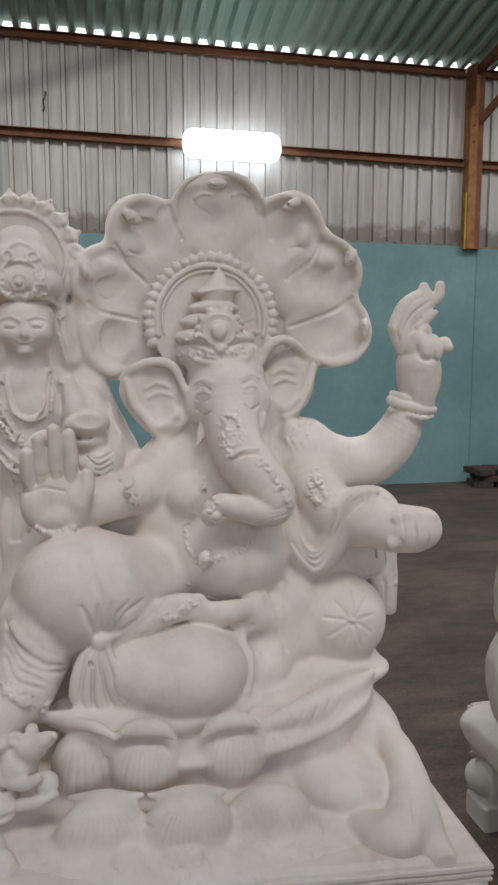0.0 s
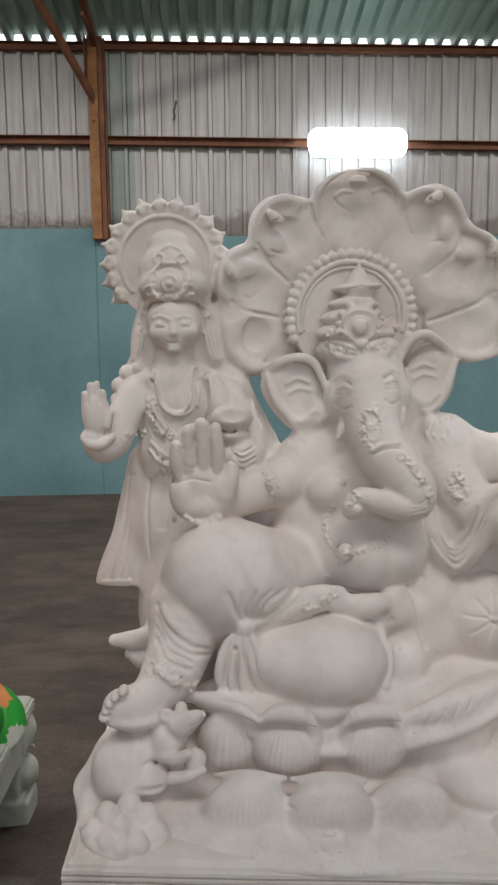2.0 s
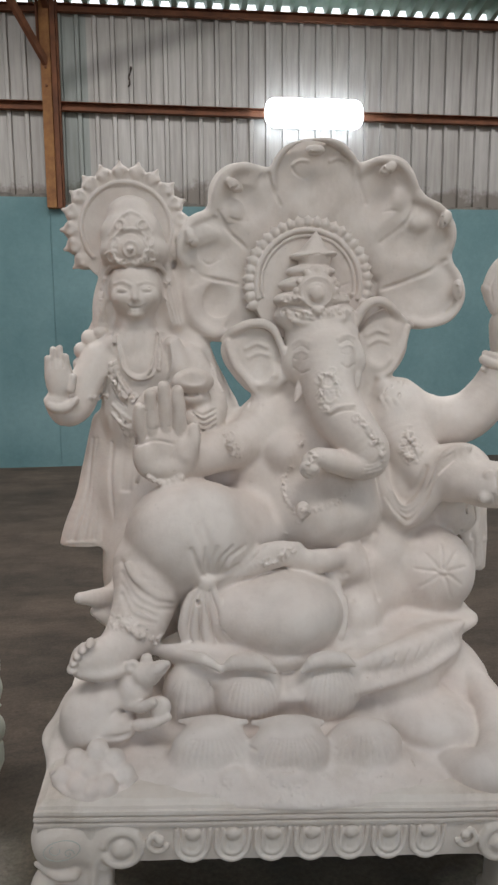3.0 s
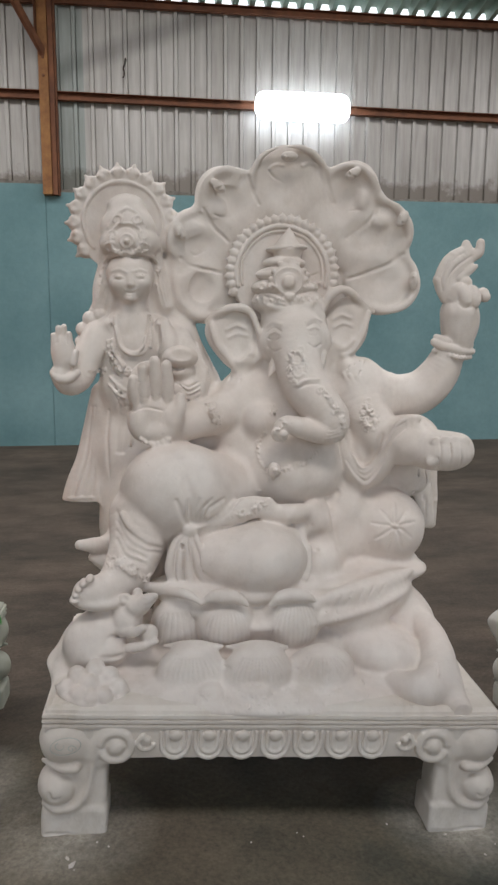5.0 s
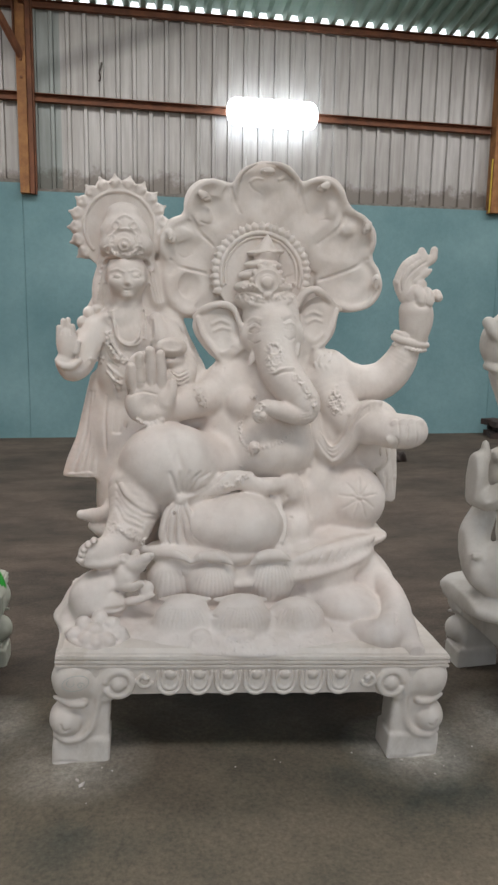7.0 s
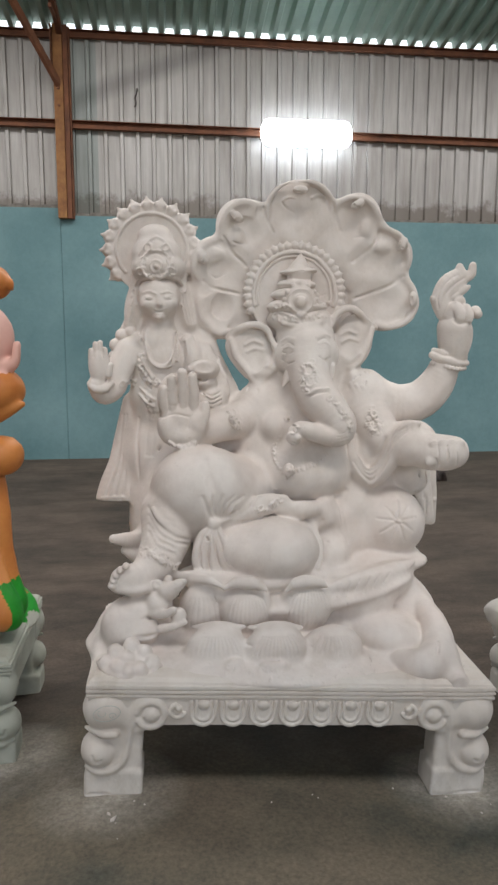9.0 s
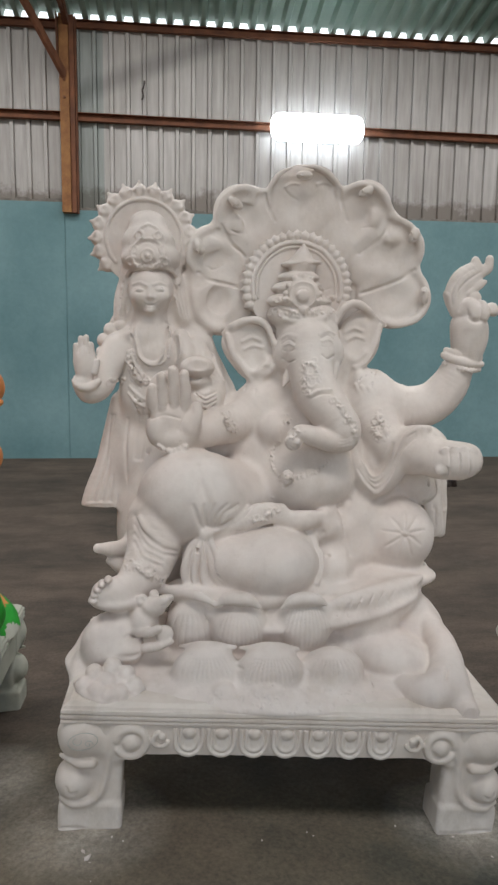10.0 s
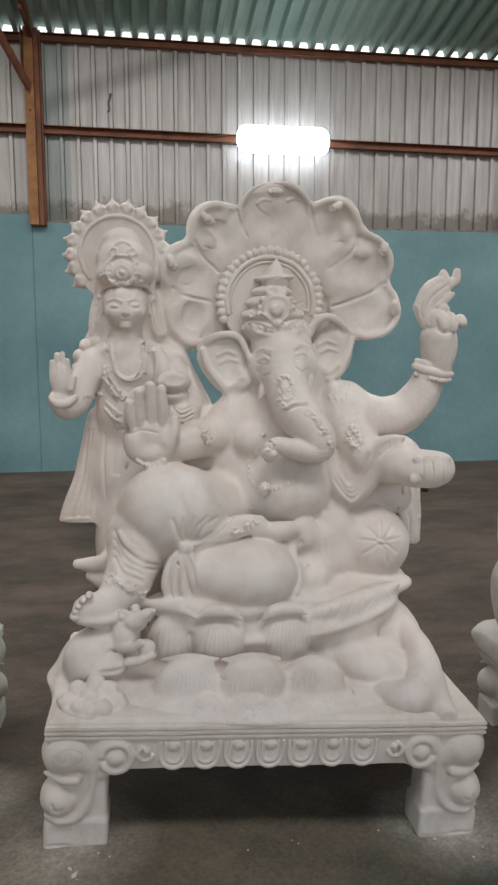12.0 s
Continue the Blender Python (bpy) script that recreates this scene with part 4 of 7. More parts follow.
    c.ball((0.597, 1.842, 1.448), (0.02, 0.014, 0.033), k=0.008)
    c.trace([(0.442, 1.457, 0.003), (0.462, 1.471, 0.003), (0.477, 1.46, 0.003)], cut=True)
    c.trace([(0.444, 1.404, 0.003), (0.461, 1.392, 0.003), (0.477, 1.402, 0.003)], cut=True)
    c.trace([(0.567, 1.477, 0.003), (0.593, 1.488, 0.003), (0.62, 1.476, 0.003)], cut=True)
    c.trace([(0.565, 1.421, 0.003), (0.587, 1.409, 0.003), (0.618, 1.417, 0.003)], cut=True)
    c.trace([(0.448, 1.449, 0.003), (0.463, 1.456, 0.003), (0.475, 1.45, 0.003)], k=0.003)
    c.trace([(0.57, 1.467, 0.003), (0.592, 1.473, 0.003), (0.612, 1.466, 0.003)], k=0.003)
    c.trace([(0.444, 1.434, 0.002), (0.462, 1.43, 0.002), (0.477, 1.438, 0.002)], k=0.002, cut=True)
    c.trace([(0.567, 1.451, 0.002), (0.589, 1.446, 0.002), (0.614, 1.451, 0.002)], k=0.002, cut=True)
    c.trace([(0.446, 1.475, 0.002), (0.463, 1.487, 0.003), (0.484, 1.481, 0.002)], k=0.01)
    c.trace([(0.563, 1.491, 0.002), (0.593, 1.501, 0.003), (0.628, 1.492, 0.002)], k=0.01)
    c.tube([(0.48, 1.875, 1.367, 0.022), (0.462, 1.855, 1.341, 0.017), (0.442, 1.838, 1.31, 0.004)], k=0.004)
    c.tube([(0.621, 1.86, 1.378, 0.025), (0.616, 1.85, 1.345, 0.02), (0.607, 1.84, 1.321, 0.008)], k=0.006)
    # raised filigree down the trunk
    c.trace([(0.546, 1.374, 0.005), (0.542, 1.385, 0.005), (0.536, 1.392, 0.005), (0.525, 1.395, 0.005), (0.516, 1.391, 0.005), (0.509, 1.384, 0.005), (0.504, 1.374, 0.005), (0.506, 1.364, 0.005), (0.514, 1.356, 0.005), (0.523, 1.354, 0.005), (0.534, 1.357, 0.005), (0.541, 1.364, 0.005), (0.546, 1.374, 0.005)], lift=0.001, k=0.003)
    c.ball((0.529, 1.782, 1.373), (0.011, 0.008, 0.015), k=0.003)
    c.trace([(0.533, 1.345, 0.004), (0.525, 1.347, 0.004), (0.519, 1.344, 0.004), (0.513, 1.338, 0.004), (0.51, 1.33, 0.004), (0.512, 1.323, 0.004), (0.517, 1.317, 0.004), (0.524, 1.315, 0.004), (0.532, 1.317, 0.004), (0.538, 1.323, 0.004)], k=0.003)
    c.crumbs([(0.507, 1.396), (0.5, 1.346), (0.514, 1.299), (0.529, 1.281)], 0.008, 30, 0.005, 4)
    c.crumbs([(0.535, 1.401), (0.546, 1.362), (0.542, 1.324)], 0.008, 22, 0.004, 5)
    c.trace([(0.52, 1.29, 0.005), (0.547, 1.305, 0.006), (0.591, 1.307, 0.005)], k=0.003)
    c.trace([(0.523, 1.278, 0.003), (0.551, 1.291, 0.004), (0.59, 1.295, 0.003)], k=0.003, cut=True)
    c.crumbs([(0.591, 1.281), (0.627, 1.245), (0.652, 1.203), (0.669, 1.158)], 0.009, 52, 0.005, 6)
    c.trace([(0.656, 1.159, 0.002), (0.643, 1.149, 0.002), (0.623, 1.147, 0.002)], k=0.003, cut=True)
    c.trace([(0.657, 1.148, 0.002), (0.639, 1.138, 0.002), (0.617, 1.135, 0.002)], k=0.003, cut=True)
    c.trace([(0.662, 1.135, 0.002), (0.637, 1.127, 0.002), (0.613, 1.123, 0.002)], k=0.003, cut=True)
    c.trace([(0.665, 1.122, 0.002), (0.636, 1.114, 0.002), (0.606, 1.112, 0.002)], k=0.003, cut=True)
    c.trace([(0.696, 1.091, 0.002), (0.637, 1.1, 0.002), (0.604, 1.097, 0.002)], k=0.003, cut=True)
    # ears: thin flaring shells with an overhanging brim
    c.ball((0.35, 1.965, 1.43), (0.087, 0.034, 0.108), turn=-10)
    c.ball((0.317, 1.968, 1.458), (0.08, 0.026, 0.08), turn=-20)
    c.tube([(0.371, 1.955, 1.374, 0.052), (0.363, 1.945, 1.335, 0.028), (0.357, 1.935, 1.311, 0.009)])
    c.ball((0.335, 1.914, 1.439), (0.064, 0.029, 0.081), k=0.012, turn=-10, cut=True)
    c.tube([(0.245, 1.985, 1.489, 0.009), (0.281, 1.95, 1.516, 0.015), (0.325, 1.93, 1.536, 0.014), (0.37, 1.925, 1.533, 0.014), (0.401, 1.925, 1.506, 0.012), (0.418, 1.92, 1.461, 0.01)], k=0.012)
    c.tube([(0.257, 1.95, 1.482, 0.009), (0.276, 1.94, 1.421, 0.012), (0.317, 1.935, 1.363, 0.012), (0.355, 1.932, 1.315, 0.007)], k=0.01)
    c.tube([(0.422, 1.925, 1.452, 0.01), (0.437, 1.925, 1.392, 0.01), (0.403, 1.93, 1.353, 0.01), (0.362, 1.932, 1.315, 0.007)], k=0.01)
    c.ball((0.737, 1.96, 1.471), (0.078, 0.034, 0.109), turn=12)
    c.tube([(0.728, 1.955, 1.416, 0.046), (0.729, 1.945, 1.381, 0.018)], k=0.012)
    c.ball((0.707, 1.914, 1.476), (0.059, 0.029, 0.086), k=0.012, turn=12, cut=True)
    c.tube([(0.647, 1.92, 1.537, 0.01), (0.664, 1.92, 1.579, 0.015), (0.703, 1.92, 1.601, 0.014), (0.747, 1.93, 1.588, 0.014), (0.787, 1.95, 1.551, 0.012), (0.836, 1.985, 1.527, 0.009)], k=0.012)
    c.tube([(0.817, 1.95, 1.524, 0.009), (0.791, 1.94, 1.46, 0.012), (0.762, 1.935, 1.399, 0.012), (0.726, 1.932, 1.373, 0.009)], k=0.01)
    c.trace([(0.311, 1.462, 0.001), (0.342, 1.476, 0.002), (0.376, 1.467, 0.001)], k=0.012)
    c.trace([(0.682, 1.499, 0.001), (0.713, 1.513, 0.002), (0.743, 1.505, 0.001)], k=0.012)
    c.trace([(0.318, 1.435, 0.001), (0.349, 1.448, 0.002), (0.382, 1.44, 0.001)], k=0.012)
    c.trace([(0.69, 1.472, 0.001), (0.72, 1.486, 0.002), (0.749, 1.477, 0.001)], k=0.012)
    # torso: chest folds, round belly, flank
    c.ball((0.535, 1.97, 1.168), (0.2, 0.14, 0.171), k=0.04)
    c.ball((0.373, 1.96, 1.014), (0.125, 0.12, 0.215), k=0.05)
    c.ball((0.554, 2, 1.333), (0.199, 0.07, 0.14), k=0.04)
    c.ball((0.421, 1.875, 1.159), (0.065, 0.075, 0.065))
    c.ball((0.381, 1.97, 1.226), (0.102, 0.1, 0.094), k=0.03)
    c.ball((0.787, 1.98, 1.265), (0.107, 0.1, 0.102), k=0.03)
    c.ball((0.765, 1.93, 1.291), (0.045, 0.05, 0.077), turn=-30)
    c.ball((0.537, 1.915, 0.977), (0.192, 0.175, 0.138))
    c.ball((0.537, 1.92, 1.058), (0.17, 0.145, 0.124), k=0.05)
    c.ball((0.408, 1.95, 0.972), (0.086, 0.12, 0.111), k=0.012)
    c.trace([(0.335, 0.998, 0.005), (0.352, 0.924, 0.006), (0.408, 0.897, 0.006), (0.472, 0.881, 0.006), (0.568, 0.873, 0.006), (0.658, 0.901, 0.005)], k=0.008, cut=True)
    # necklace, chain and pendant
    c.trace([(0.44, 1.144, 0.003), (0.415, 1.099, 0.003), (0.401, 1.057, 0.003), (0.418, 1.014, 0.003), (0.444, 0.983, 0.003)], k=0.002)
    c.crumbs([(0.436, 1.135), (0.406, 1.081), (0.406, 1.034), (0.436, 0.99)], 0.003, 26, 0.004, 7)
    c.ball((0.45, 1.742, 1.008), (0.021, 0.014, 0.026), k=0.004)
    c.crumbs([(0.446, 1.022), (0.458, 1.007), (0.45, 0.975)], 0.01, 20, 0.005, 8)
    c.crumbs([(0.478, 1.005), (0.52, 1.019), (0.562, 1.029), (0.601, 1.06)], 0.005, 26, 0.004, 9)
    c.crumbs([(0.448, 1.206), (0.474, 1.18), (0.462, 1.159)], 0.012, 22, 0.005, 10)
    c.tube([(0.805, 1.951, 1.363, 0.002), (0.767, 1.879, 1.306, 0.003), (0.759, 1.881, 1.251, 0.002)], k=0.006, cut=True)
    c.tube([(0.781, 1.933, 1.355, 0.002), (0.746, 1.885, 1.297, 0.003), (0.742, 1.891, 1.25, 0.002)], k=0.006, cut=True)
    c.tube([(0.754, 1.903, 1.348, 0.002), (0.725, 1.891, 1.288, 0.003), (0.723, 1.899, 1.25, 0.002)], k=0.006, cut=True)
    c.tube([(0.735, 1.897, 1.34, 0.002), (0.709, 1.915, 1.278, 0.003), (0.705, 1.909, 1.249, 0.002)], k=0.006, cut=True)
    c.trace([(0.717, 1.314, 0.005), (0.744, 1.263, 0.006), (0.764, 1.212, 0.005)], k=0.008)
    c.trace([(0.736, 1.309, 0.005), (0.765, 1.257, 0.006), (0.78, 1.209, 0.005)], k=0.008)
    c.trace([(0.758, 1.302, 0.005), (0.785, 1.25, 0.006), (0.801, 1.204, 0.005)], k=0.008)
    c.trace([(0.324, 1.299, 0.003), (0.31, 1.233, 0.005), (0.331, 1.149, 0.003)], k=0.008, cut=True)
    c.trace([(0.356, 1.292, 0.003), (0.345, 1.226, 0.005), (0.359, 1.178, 0.003)], k=0.008, cut=True)
    # near arm with the open palm
    c.tube([(0.378, 1.95, 1.213, 0.084), (0.291, 1.91, 1.179, 0.072), (0.211, 1.86, 1.165, 0.064), (0.141, 1.82, 1.151, 0.058), (0.086, 1.79, 1.139, 0.053)], k=0.02)
    c.ball((0.064, 1.775, 1.187), (0.087, 0.042, 0.085), k=0.01)
    c.ball((0.065, 1.767, 1.139), (0.071, 0.044, 0.039), k=0.016)
    c.ball((0.12, 1.772, 1.174), (0.035, 0.042, 0.061), k=0.018)
    c.ball((0.013, 1.772, 1.168), (0.036, 0.042, 0.056), k=0.018)
    c.tube([(-0.001, 1.762, 1.222, 0.019), (-0.004, 1.75, 1.268, 0.019), (-0.004, 1.742, 1.308, 0.016)], k=0.002)
    c.tube([(0.031, 1.762, 1.234, 0.02), (0.028, 1.75, 1.293, 0.019), (0.026, 1.742, 1.345, 0.017)], k=0.002)
    c.tube([(0.067, 1.762, 1.237, 0.02), (0.066, 1.75, 1.307, 0.02), (0.064, 1.742, 1.366, 0.017)], k=0.002)
    c.tube([(0.105, 1.762, 1.229, 0.02), (0.104, 1.75, 1.298, 0.02), (0.101, 1.742, 1.354, 0.017)], k=0.002)
    c.tube([(-0.019, 1.735, 1.271, 0.001), (0.012, 1.741, 1.272, 0.001)], k=0.003, cut=True)
    c.tube([(0.011, 1.735, 1.302, 0.001), (0.042, 1.735, 1.304, 0.001)], k=0.003, cut=True)
    c.tube([(0.048, 1.741, 1.317, 0.001), (0.08, 1.735, 1.319, 0.001)], k=0.003, cut=True)
    c.tube([(0.086, 1.741, 1.309, 0.001), (0.117, 1.729, 1.312, 0.001)], k=0.003, cut=True)
    c.tube([(-0.018, 1.747, 1.234, 0.001), (0.013, 1.747, 1.236, 0.001)], k=0.003, cut=True)
    c.tube([(0.013, 1.741, 1.25, 0.001), (0.045, 1.741, 1.252, 0.001)], k=0.003, cut=True)
    c.tube([(0.049, 1.747, 1.257, 0.001), (0.08, 1.741, 1.259, 0.001)], k=0.003, cut=True)
    c.tube([(0.086, 1.747, 1.249, 0.001), (0.118, 1.747, 1.25, 0.001)], k=0.003, cut=True)
    c.tube([(0.125, 1.752, 1.176, 0.024), (0.142, 1.75, 1.217, 0.02), (0.145, 1.752, 1.253, 0.014)], k=0.014)
    c.beads([(0.015, 1.732, 1.121), (0.033, 1.738, 1.108), (0.054, 1.744, 1.103), (0.075, 1.738, 1.104), (0.096, 1.738, 1.109), (0.115, 1.732, 1.12)], 0.006, k=0.003)
    # raised far arm with a curled flame
    c.ball((0.047, 1.782, 1.271), (0.073, 0.024, 0.095), k=0.008)
    c.trace([(-0.006, 1.207, 0.002), (0.036, 1.22, 0.002), (0.087, 1.209, 0.002)], k=0.006, cut=True)
    c.trace([(0.116, 1.24, 0.002), (0.096, 1.206, 0.002), (0.083, 1.17, 0.002)], k=0.006, cut=True)
    c.crumbs([(0.01, 1.112), (0.057, 1.101), (0.104, 1.118)], 0.003, 22, 0.004, 11)
    c.crumbs([(0.238, 1.211), (0.258, 1.186), (0.271, 1.16)], 0.012, 40, 0.006, 12)
    c.tube([(0.839, 1.98, 1.231, 0.095), (0.935, 1.965, 1.223, 0.082), (1.02, 1.955, 1.245, 0.077), (1.08, 1.945, 1.31, 0.069), (1.108, 1.93, 1.385, 0.055)], k=0.02)
    c.tube([(1.133, 1.925, 1.407, 0.051), (1.135, 1.92, 1.468, 0.062), (1.131, 1.915, 1.523, 0.067)], k=0.012)
    c.ball((1.136, 1.912, 1.492), (0.067, 0.05, 0.078), k=0.012)
    c.tube([(1.045, 1.915, 1.421, 0.014), (1.086, 1.885, 1.405, 0.016), (1.138, 1.885, 1.391, 0.016), (1.185, 1.91, 1.39, 0.012)], k=0.002)
    c.tube([(1.053, 1.92, 1.439, 0.011), (1.092, 1.892, 1.426, 0.014), (1.178, 1.912, 1.412, 0.012)], k=0.002)
    c.beads([(1.044, 1.91, 1.393), (1.07, 1.91, 1.385), (1.086, 1.882, 1.378), (1.108, 1.87, 1.373), (1.135, 1.87, 1.368), (1.177, 1.906, 1.37)], 0.009, k=0.003)
    c.tube([(1.088, 1.91, 1.584, 0.034), (1.075, 1.91, 1.632, 0.043), (1.098, 1.91, 1.686, 0.045), (1.139, 1.91, 1.728, 0.029), (1.14, 1.91, 1.758, 0.015)], k=0.006, flat=0.6)
    c.tube([(1.111, 1.905, 1.675, 0.034), (1.156, 1.905, 1.715, 0.023), (1.186, 1.905, 1.733, 0.019), (1.191, 1.905, 1.763, 0.016)], k=0.006, flat=0.6)
    c.tube([(1.117, 1.895, 1.649, 0.02), (1.154, 1.895, 1.673, 0.016), (1.174, 1.895, 1.684, 0.009)], k=0.004, flat=0.6)
    c.ball((1.137, 1.895, 1.628), (0.027, 0.02, 0.023), k=0.004)
    c.ball((1.044, 1.91, 1.63), (0.013, 0.02, 0.022), k=0.004, turn=-30)
    c.tube([(1.057, 1.891, 1.599, 0.003), (1.051, 1.891, 1.642, 0.003), (1.079, 1.885, 1.695, 0.003), (1.126, 1.891, 1.73, 0.003)], k=0.004, cut=True)
    c.tube([(1.075, 1.879, 1.599, 0.003), (1.076, 1.885, 1.648, 0.003), (1.107, 1.885, 1.687, 0.003), (1.155, 1.891, 1.718, 0.003)], k=0.004, cut=True)
    c.tube([(1.101, 1.885, 1.61, 0.003), (1.099, 1.885, 1.64, 0.003), (1.126, 1.885, 1.666, 0.003)], k=0.004, cut=True)
    # near arm with drape and fist
    c.tube([(0.784, 1.95, 1.233, 0.092), (0.806, 1.9, 1.159, 0.082), (0.853, 1.86, 1.096, 0.082), (0.921, 1.82, 1.085, 0.086)], k=0.02)
    c.ball((0.949, 1.84, 1.094), (0.096, 0.085, 0.082), k=0.016)
    c.tube([(0.954, 1.8, 1.073, 0.07), (0.994, 1.765, 1.065, 0.07), (1.044, 1.745, 1.062, 0.068), (1.073, 1.745, 1.063, 0.063)], k=0.01)
    c.ball((0.982, 1.742, 1.082), (0.038, 0.024, 0.04), k=0.016)
    c.tube([(1.001, 1.711, 1.116, 0.002), (0.999, 1.693, 1.089, 0.003), (1, 1.687, 1.055, 0.003), (1.002, 1.699, 1.023, 0.002)], k=0.004, cut=True)
    c.tube([(1.032, 1.705, 1.116, 0.002), (1.031, 1.687, 1.089, 0.003), (1.032, 1.681, 1.055, 0.003), (1.031, 1.687, 1.024, 0.002)], k=0.004, cut=True)
    c.tube([(1.068, 1.705, 1.115, 0.002), (1.064, 1.681, 1.089, 0.003), (1.068, 1.681, 1.054, 0.003), (1.07, 1.693, 1.022, 0.002)], k=0.004, cut=True)
    c.ball((0.985, 1.705, 1.104), (0.015, 0.007, 0.013), k=0.01)
    c.ball((1.019, 1.699, 1.109), (0.015, 0.007, 0.013), k=0.01)
    c.ball((1.053, 1.699, 1.108), (0.015, 0.007, 0.013), k=0.01)
    c.ball((1.087, 1.699, 1.103), (0.016, 0.007, 0.013), k=0.01)
    c.ball((0.974, 1.705, 1.036), (0.02, 0.012, 0.018), k=0.008)
    c.tube([(0.992, 1.693, 1.05, 0.002), (1.004, 1.699, 1.027, 0.003), (1.003, 1.717, 1.007, 0.002)], k=0.004, cut=True)
    c.ball((0.79, 1.89, 1.014), (0.083, 0.06, 0.12))
    c.ball((0.811, 1.94, 0.888), (0.105, 0.06, 0.119), k=0.03)
    c.ball((0.982, 1.95, 0.939), (0.082, 0.06, 0.082))
    c.tube([(1.107, 1.9, 1.575, 0.033), (1.116, 1.885, 1.601, 0.027), (1.128, 1.87, 1.585, 0.025), (1.13, 1.865, 1.565, 0.021)], k=0.004)
    c.tube([(1.144, 1.895, 1.586, 0.025), (1.158, 1.88, 1.594, 0.025), (1.165, 1.868, 1.573, 0.023), (1.163, 1.866, 1.557, 0.019)], k=0.004)
    c.tube([(1.186, 1.9, 1.578, 0.021), (1.205, 1.895, 1.593, 0.019), (1.21, 1.885, 1.58, 0.019)], k=0.004)
    c.trace([(1.106, 1.553, 0.003), (1.123, 1.541, 0.004), (1.161, 1.545, 0.003)], cut=True)
    c.crumbs([(0.789, 1.216), (0.77, 1.158), (0.79, 1.135), (0.81, 1.184)], 0.012, 56, 0.006, 13)
    # shawl slung from the shoulder over the forearm
    c.tube([(0.719, 1.88, 1.097, 0.028), (0.73, 1.85, 1.014, 0.038), (0.783, 1.84, 0.961, 0.045), (0.839, 1.82, 1.013, 0.045), (0.87, 1.8, 1.109, 0.037), (0.923, 1.79, 1.153, 0.03)], k=0.014)
    c.tube([(0.702, 1.86, 1.107, 0.007), (0.711, 1.828, 1.025, 0.009), (0.772, 1.805, 0.941, 0.01), (0.819, 1.79, 0.989, 0.01), (0.847, 1.772, 1.081, 0.01), (0.888, 1.766, 1.141, 0.008), (0.953, 1.775, 1.165, 0.005)], k=0.006)
    c.tube([(0.711, 1.86, 1.106, 0.007), (0.72, 1.828, 1.03, 0.009), (0.772, 1.805, 0.957, 0.01), (0.825, 1.79, 1.006, 0.01), (0.852, 1.772, 1.098, 0.01), (0.891, 1.766, 1.151, 0.008), (0.953, 1.775, 1.169, 0.005)], k=0.006)
    c.tube([(0.72, 1.86, 1.106, 0.007), (0.729, 1.828, 1.035, 0.009), (0.771, 1.805, 0.973, 0.01), (0.831, 1.79, 1.024, 0.01), (0.856, 1.772, 1.115, 0.01), (0.894, 1.766, 1.161, 0.008), (0.953, 1.775, 1.172, 0.005)], k=0.006)
    c.tube([(0.729, 1.86, 1.106, 0.007), (0.737, 1.828, 1.04, 0.009), (0.771, 1.805, 0.988, 0.01), (0.838, 1.79, 1.041, 0.01), (0.861, 1.772, 1.132, 0.01), (0.897, 1.766, 1.171, 0.008), (0.953, 1.775, 1.175, 0.005)], k=0.006)
    c.trace([(0.664, 1.121, 0.004), (0.715, 1.021, 0.005), (0.771, 0.952, 0.005), (0.818, 1.005, 0.005), (0.85, 1.095, 0.005), (0.899, 1.142, 0.003)], cut=True)
    c.trace([(0.672, 1.121, 0.004), (0.723, 1.028, 0.005), (0.77, 0.97, 0.005), (0.823, 1.024, 0.005), (0.854, 1.112, 0.005), (0.899, 1.15, 0.003)], cut=True)
    c.trace([(0.722, 1.092, 0.004), (0.732, 1.034, 0.005), (0.769, 0.987, 0.005), (0.827, 1.043, 0.005), (0.858, 1.129, 0.005), (0.898, 1.159, 0.003)], cut=True)
    c.trace([(0.734, 1.107, 0.008), (0.747, 1.044, 0.009), (0.776, 1.007, 0.009), (0.805, 1.048, 0.009), (0.824, 1.112, 0.006)], k=0.012, cut=True)
    c.tube([(1.033, 1.955, 0.96, 0.034), (1.052, 1.965, 0.849, 0.034), (1.07, 1.97, 0.755, 0.03)], k=0.008, flat=0.5)
    c.tube([(1.073, 1.97, 0.956, 0.027), (1.088, 1.98, 0.845, 0.025), (1.094, 1.985, 0.738, 0.02)], k=0.004, flat=0.5)
    c.tube([(1.002, 1.897, 0.965, 0.004), (0.992, 1.915, 0.875, 0.005)], k=0.004, cut=True)
    c.tube([(1.03, 1.903, 0.963, 0.004), (1.048, 1.951, 0.841, 0.005)], k=0.004, cut=True)
    c.ball((1.102, 1.975, 0.831), (0.01, 0.01, 0.012), k=0.004)
    c.ball((0.898, 1.985, 0.887), (0.107, 0.055, 0.121), k=0.03)
    c.trace([(1.002, 0.95, 0.003), (1.014, 0.866, 0.005), (1.03, 0.805, 0.003)], cut=True)
    c.trace([(1.037, 0.942, 0.003), (1.056, 0.839, 0.005), (1.06, 0.769, 0.003)], cut=True)
    # round bolster with a gathered end and button
    c.tube([(0.726, 1.97, 0.705, 0.123), (0.883, 1.88, 0.764, 0.137)], k=0.02)
    c.ball((0.82, 1.93, 0.618), (0.204, 0.1, 0.063), k=0.03)
    c.ball((0.898, 1.845, 0.775), (0.103, 0.06, 0.114))
    c.trace([(0.884, 0.801, 0.004), (0.917, 0.807, 0.003), (0.949, 0.809, 0.001)], k=0.008, cut=True)
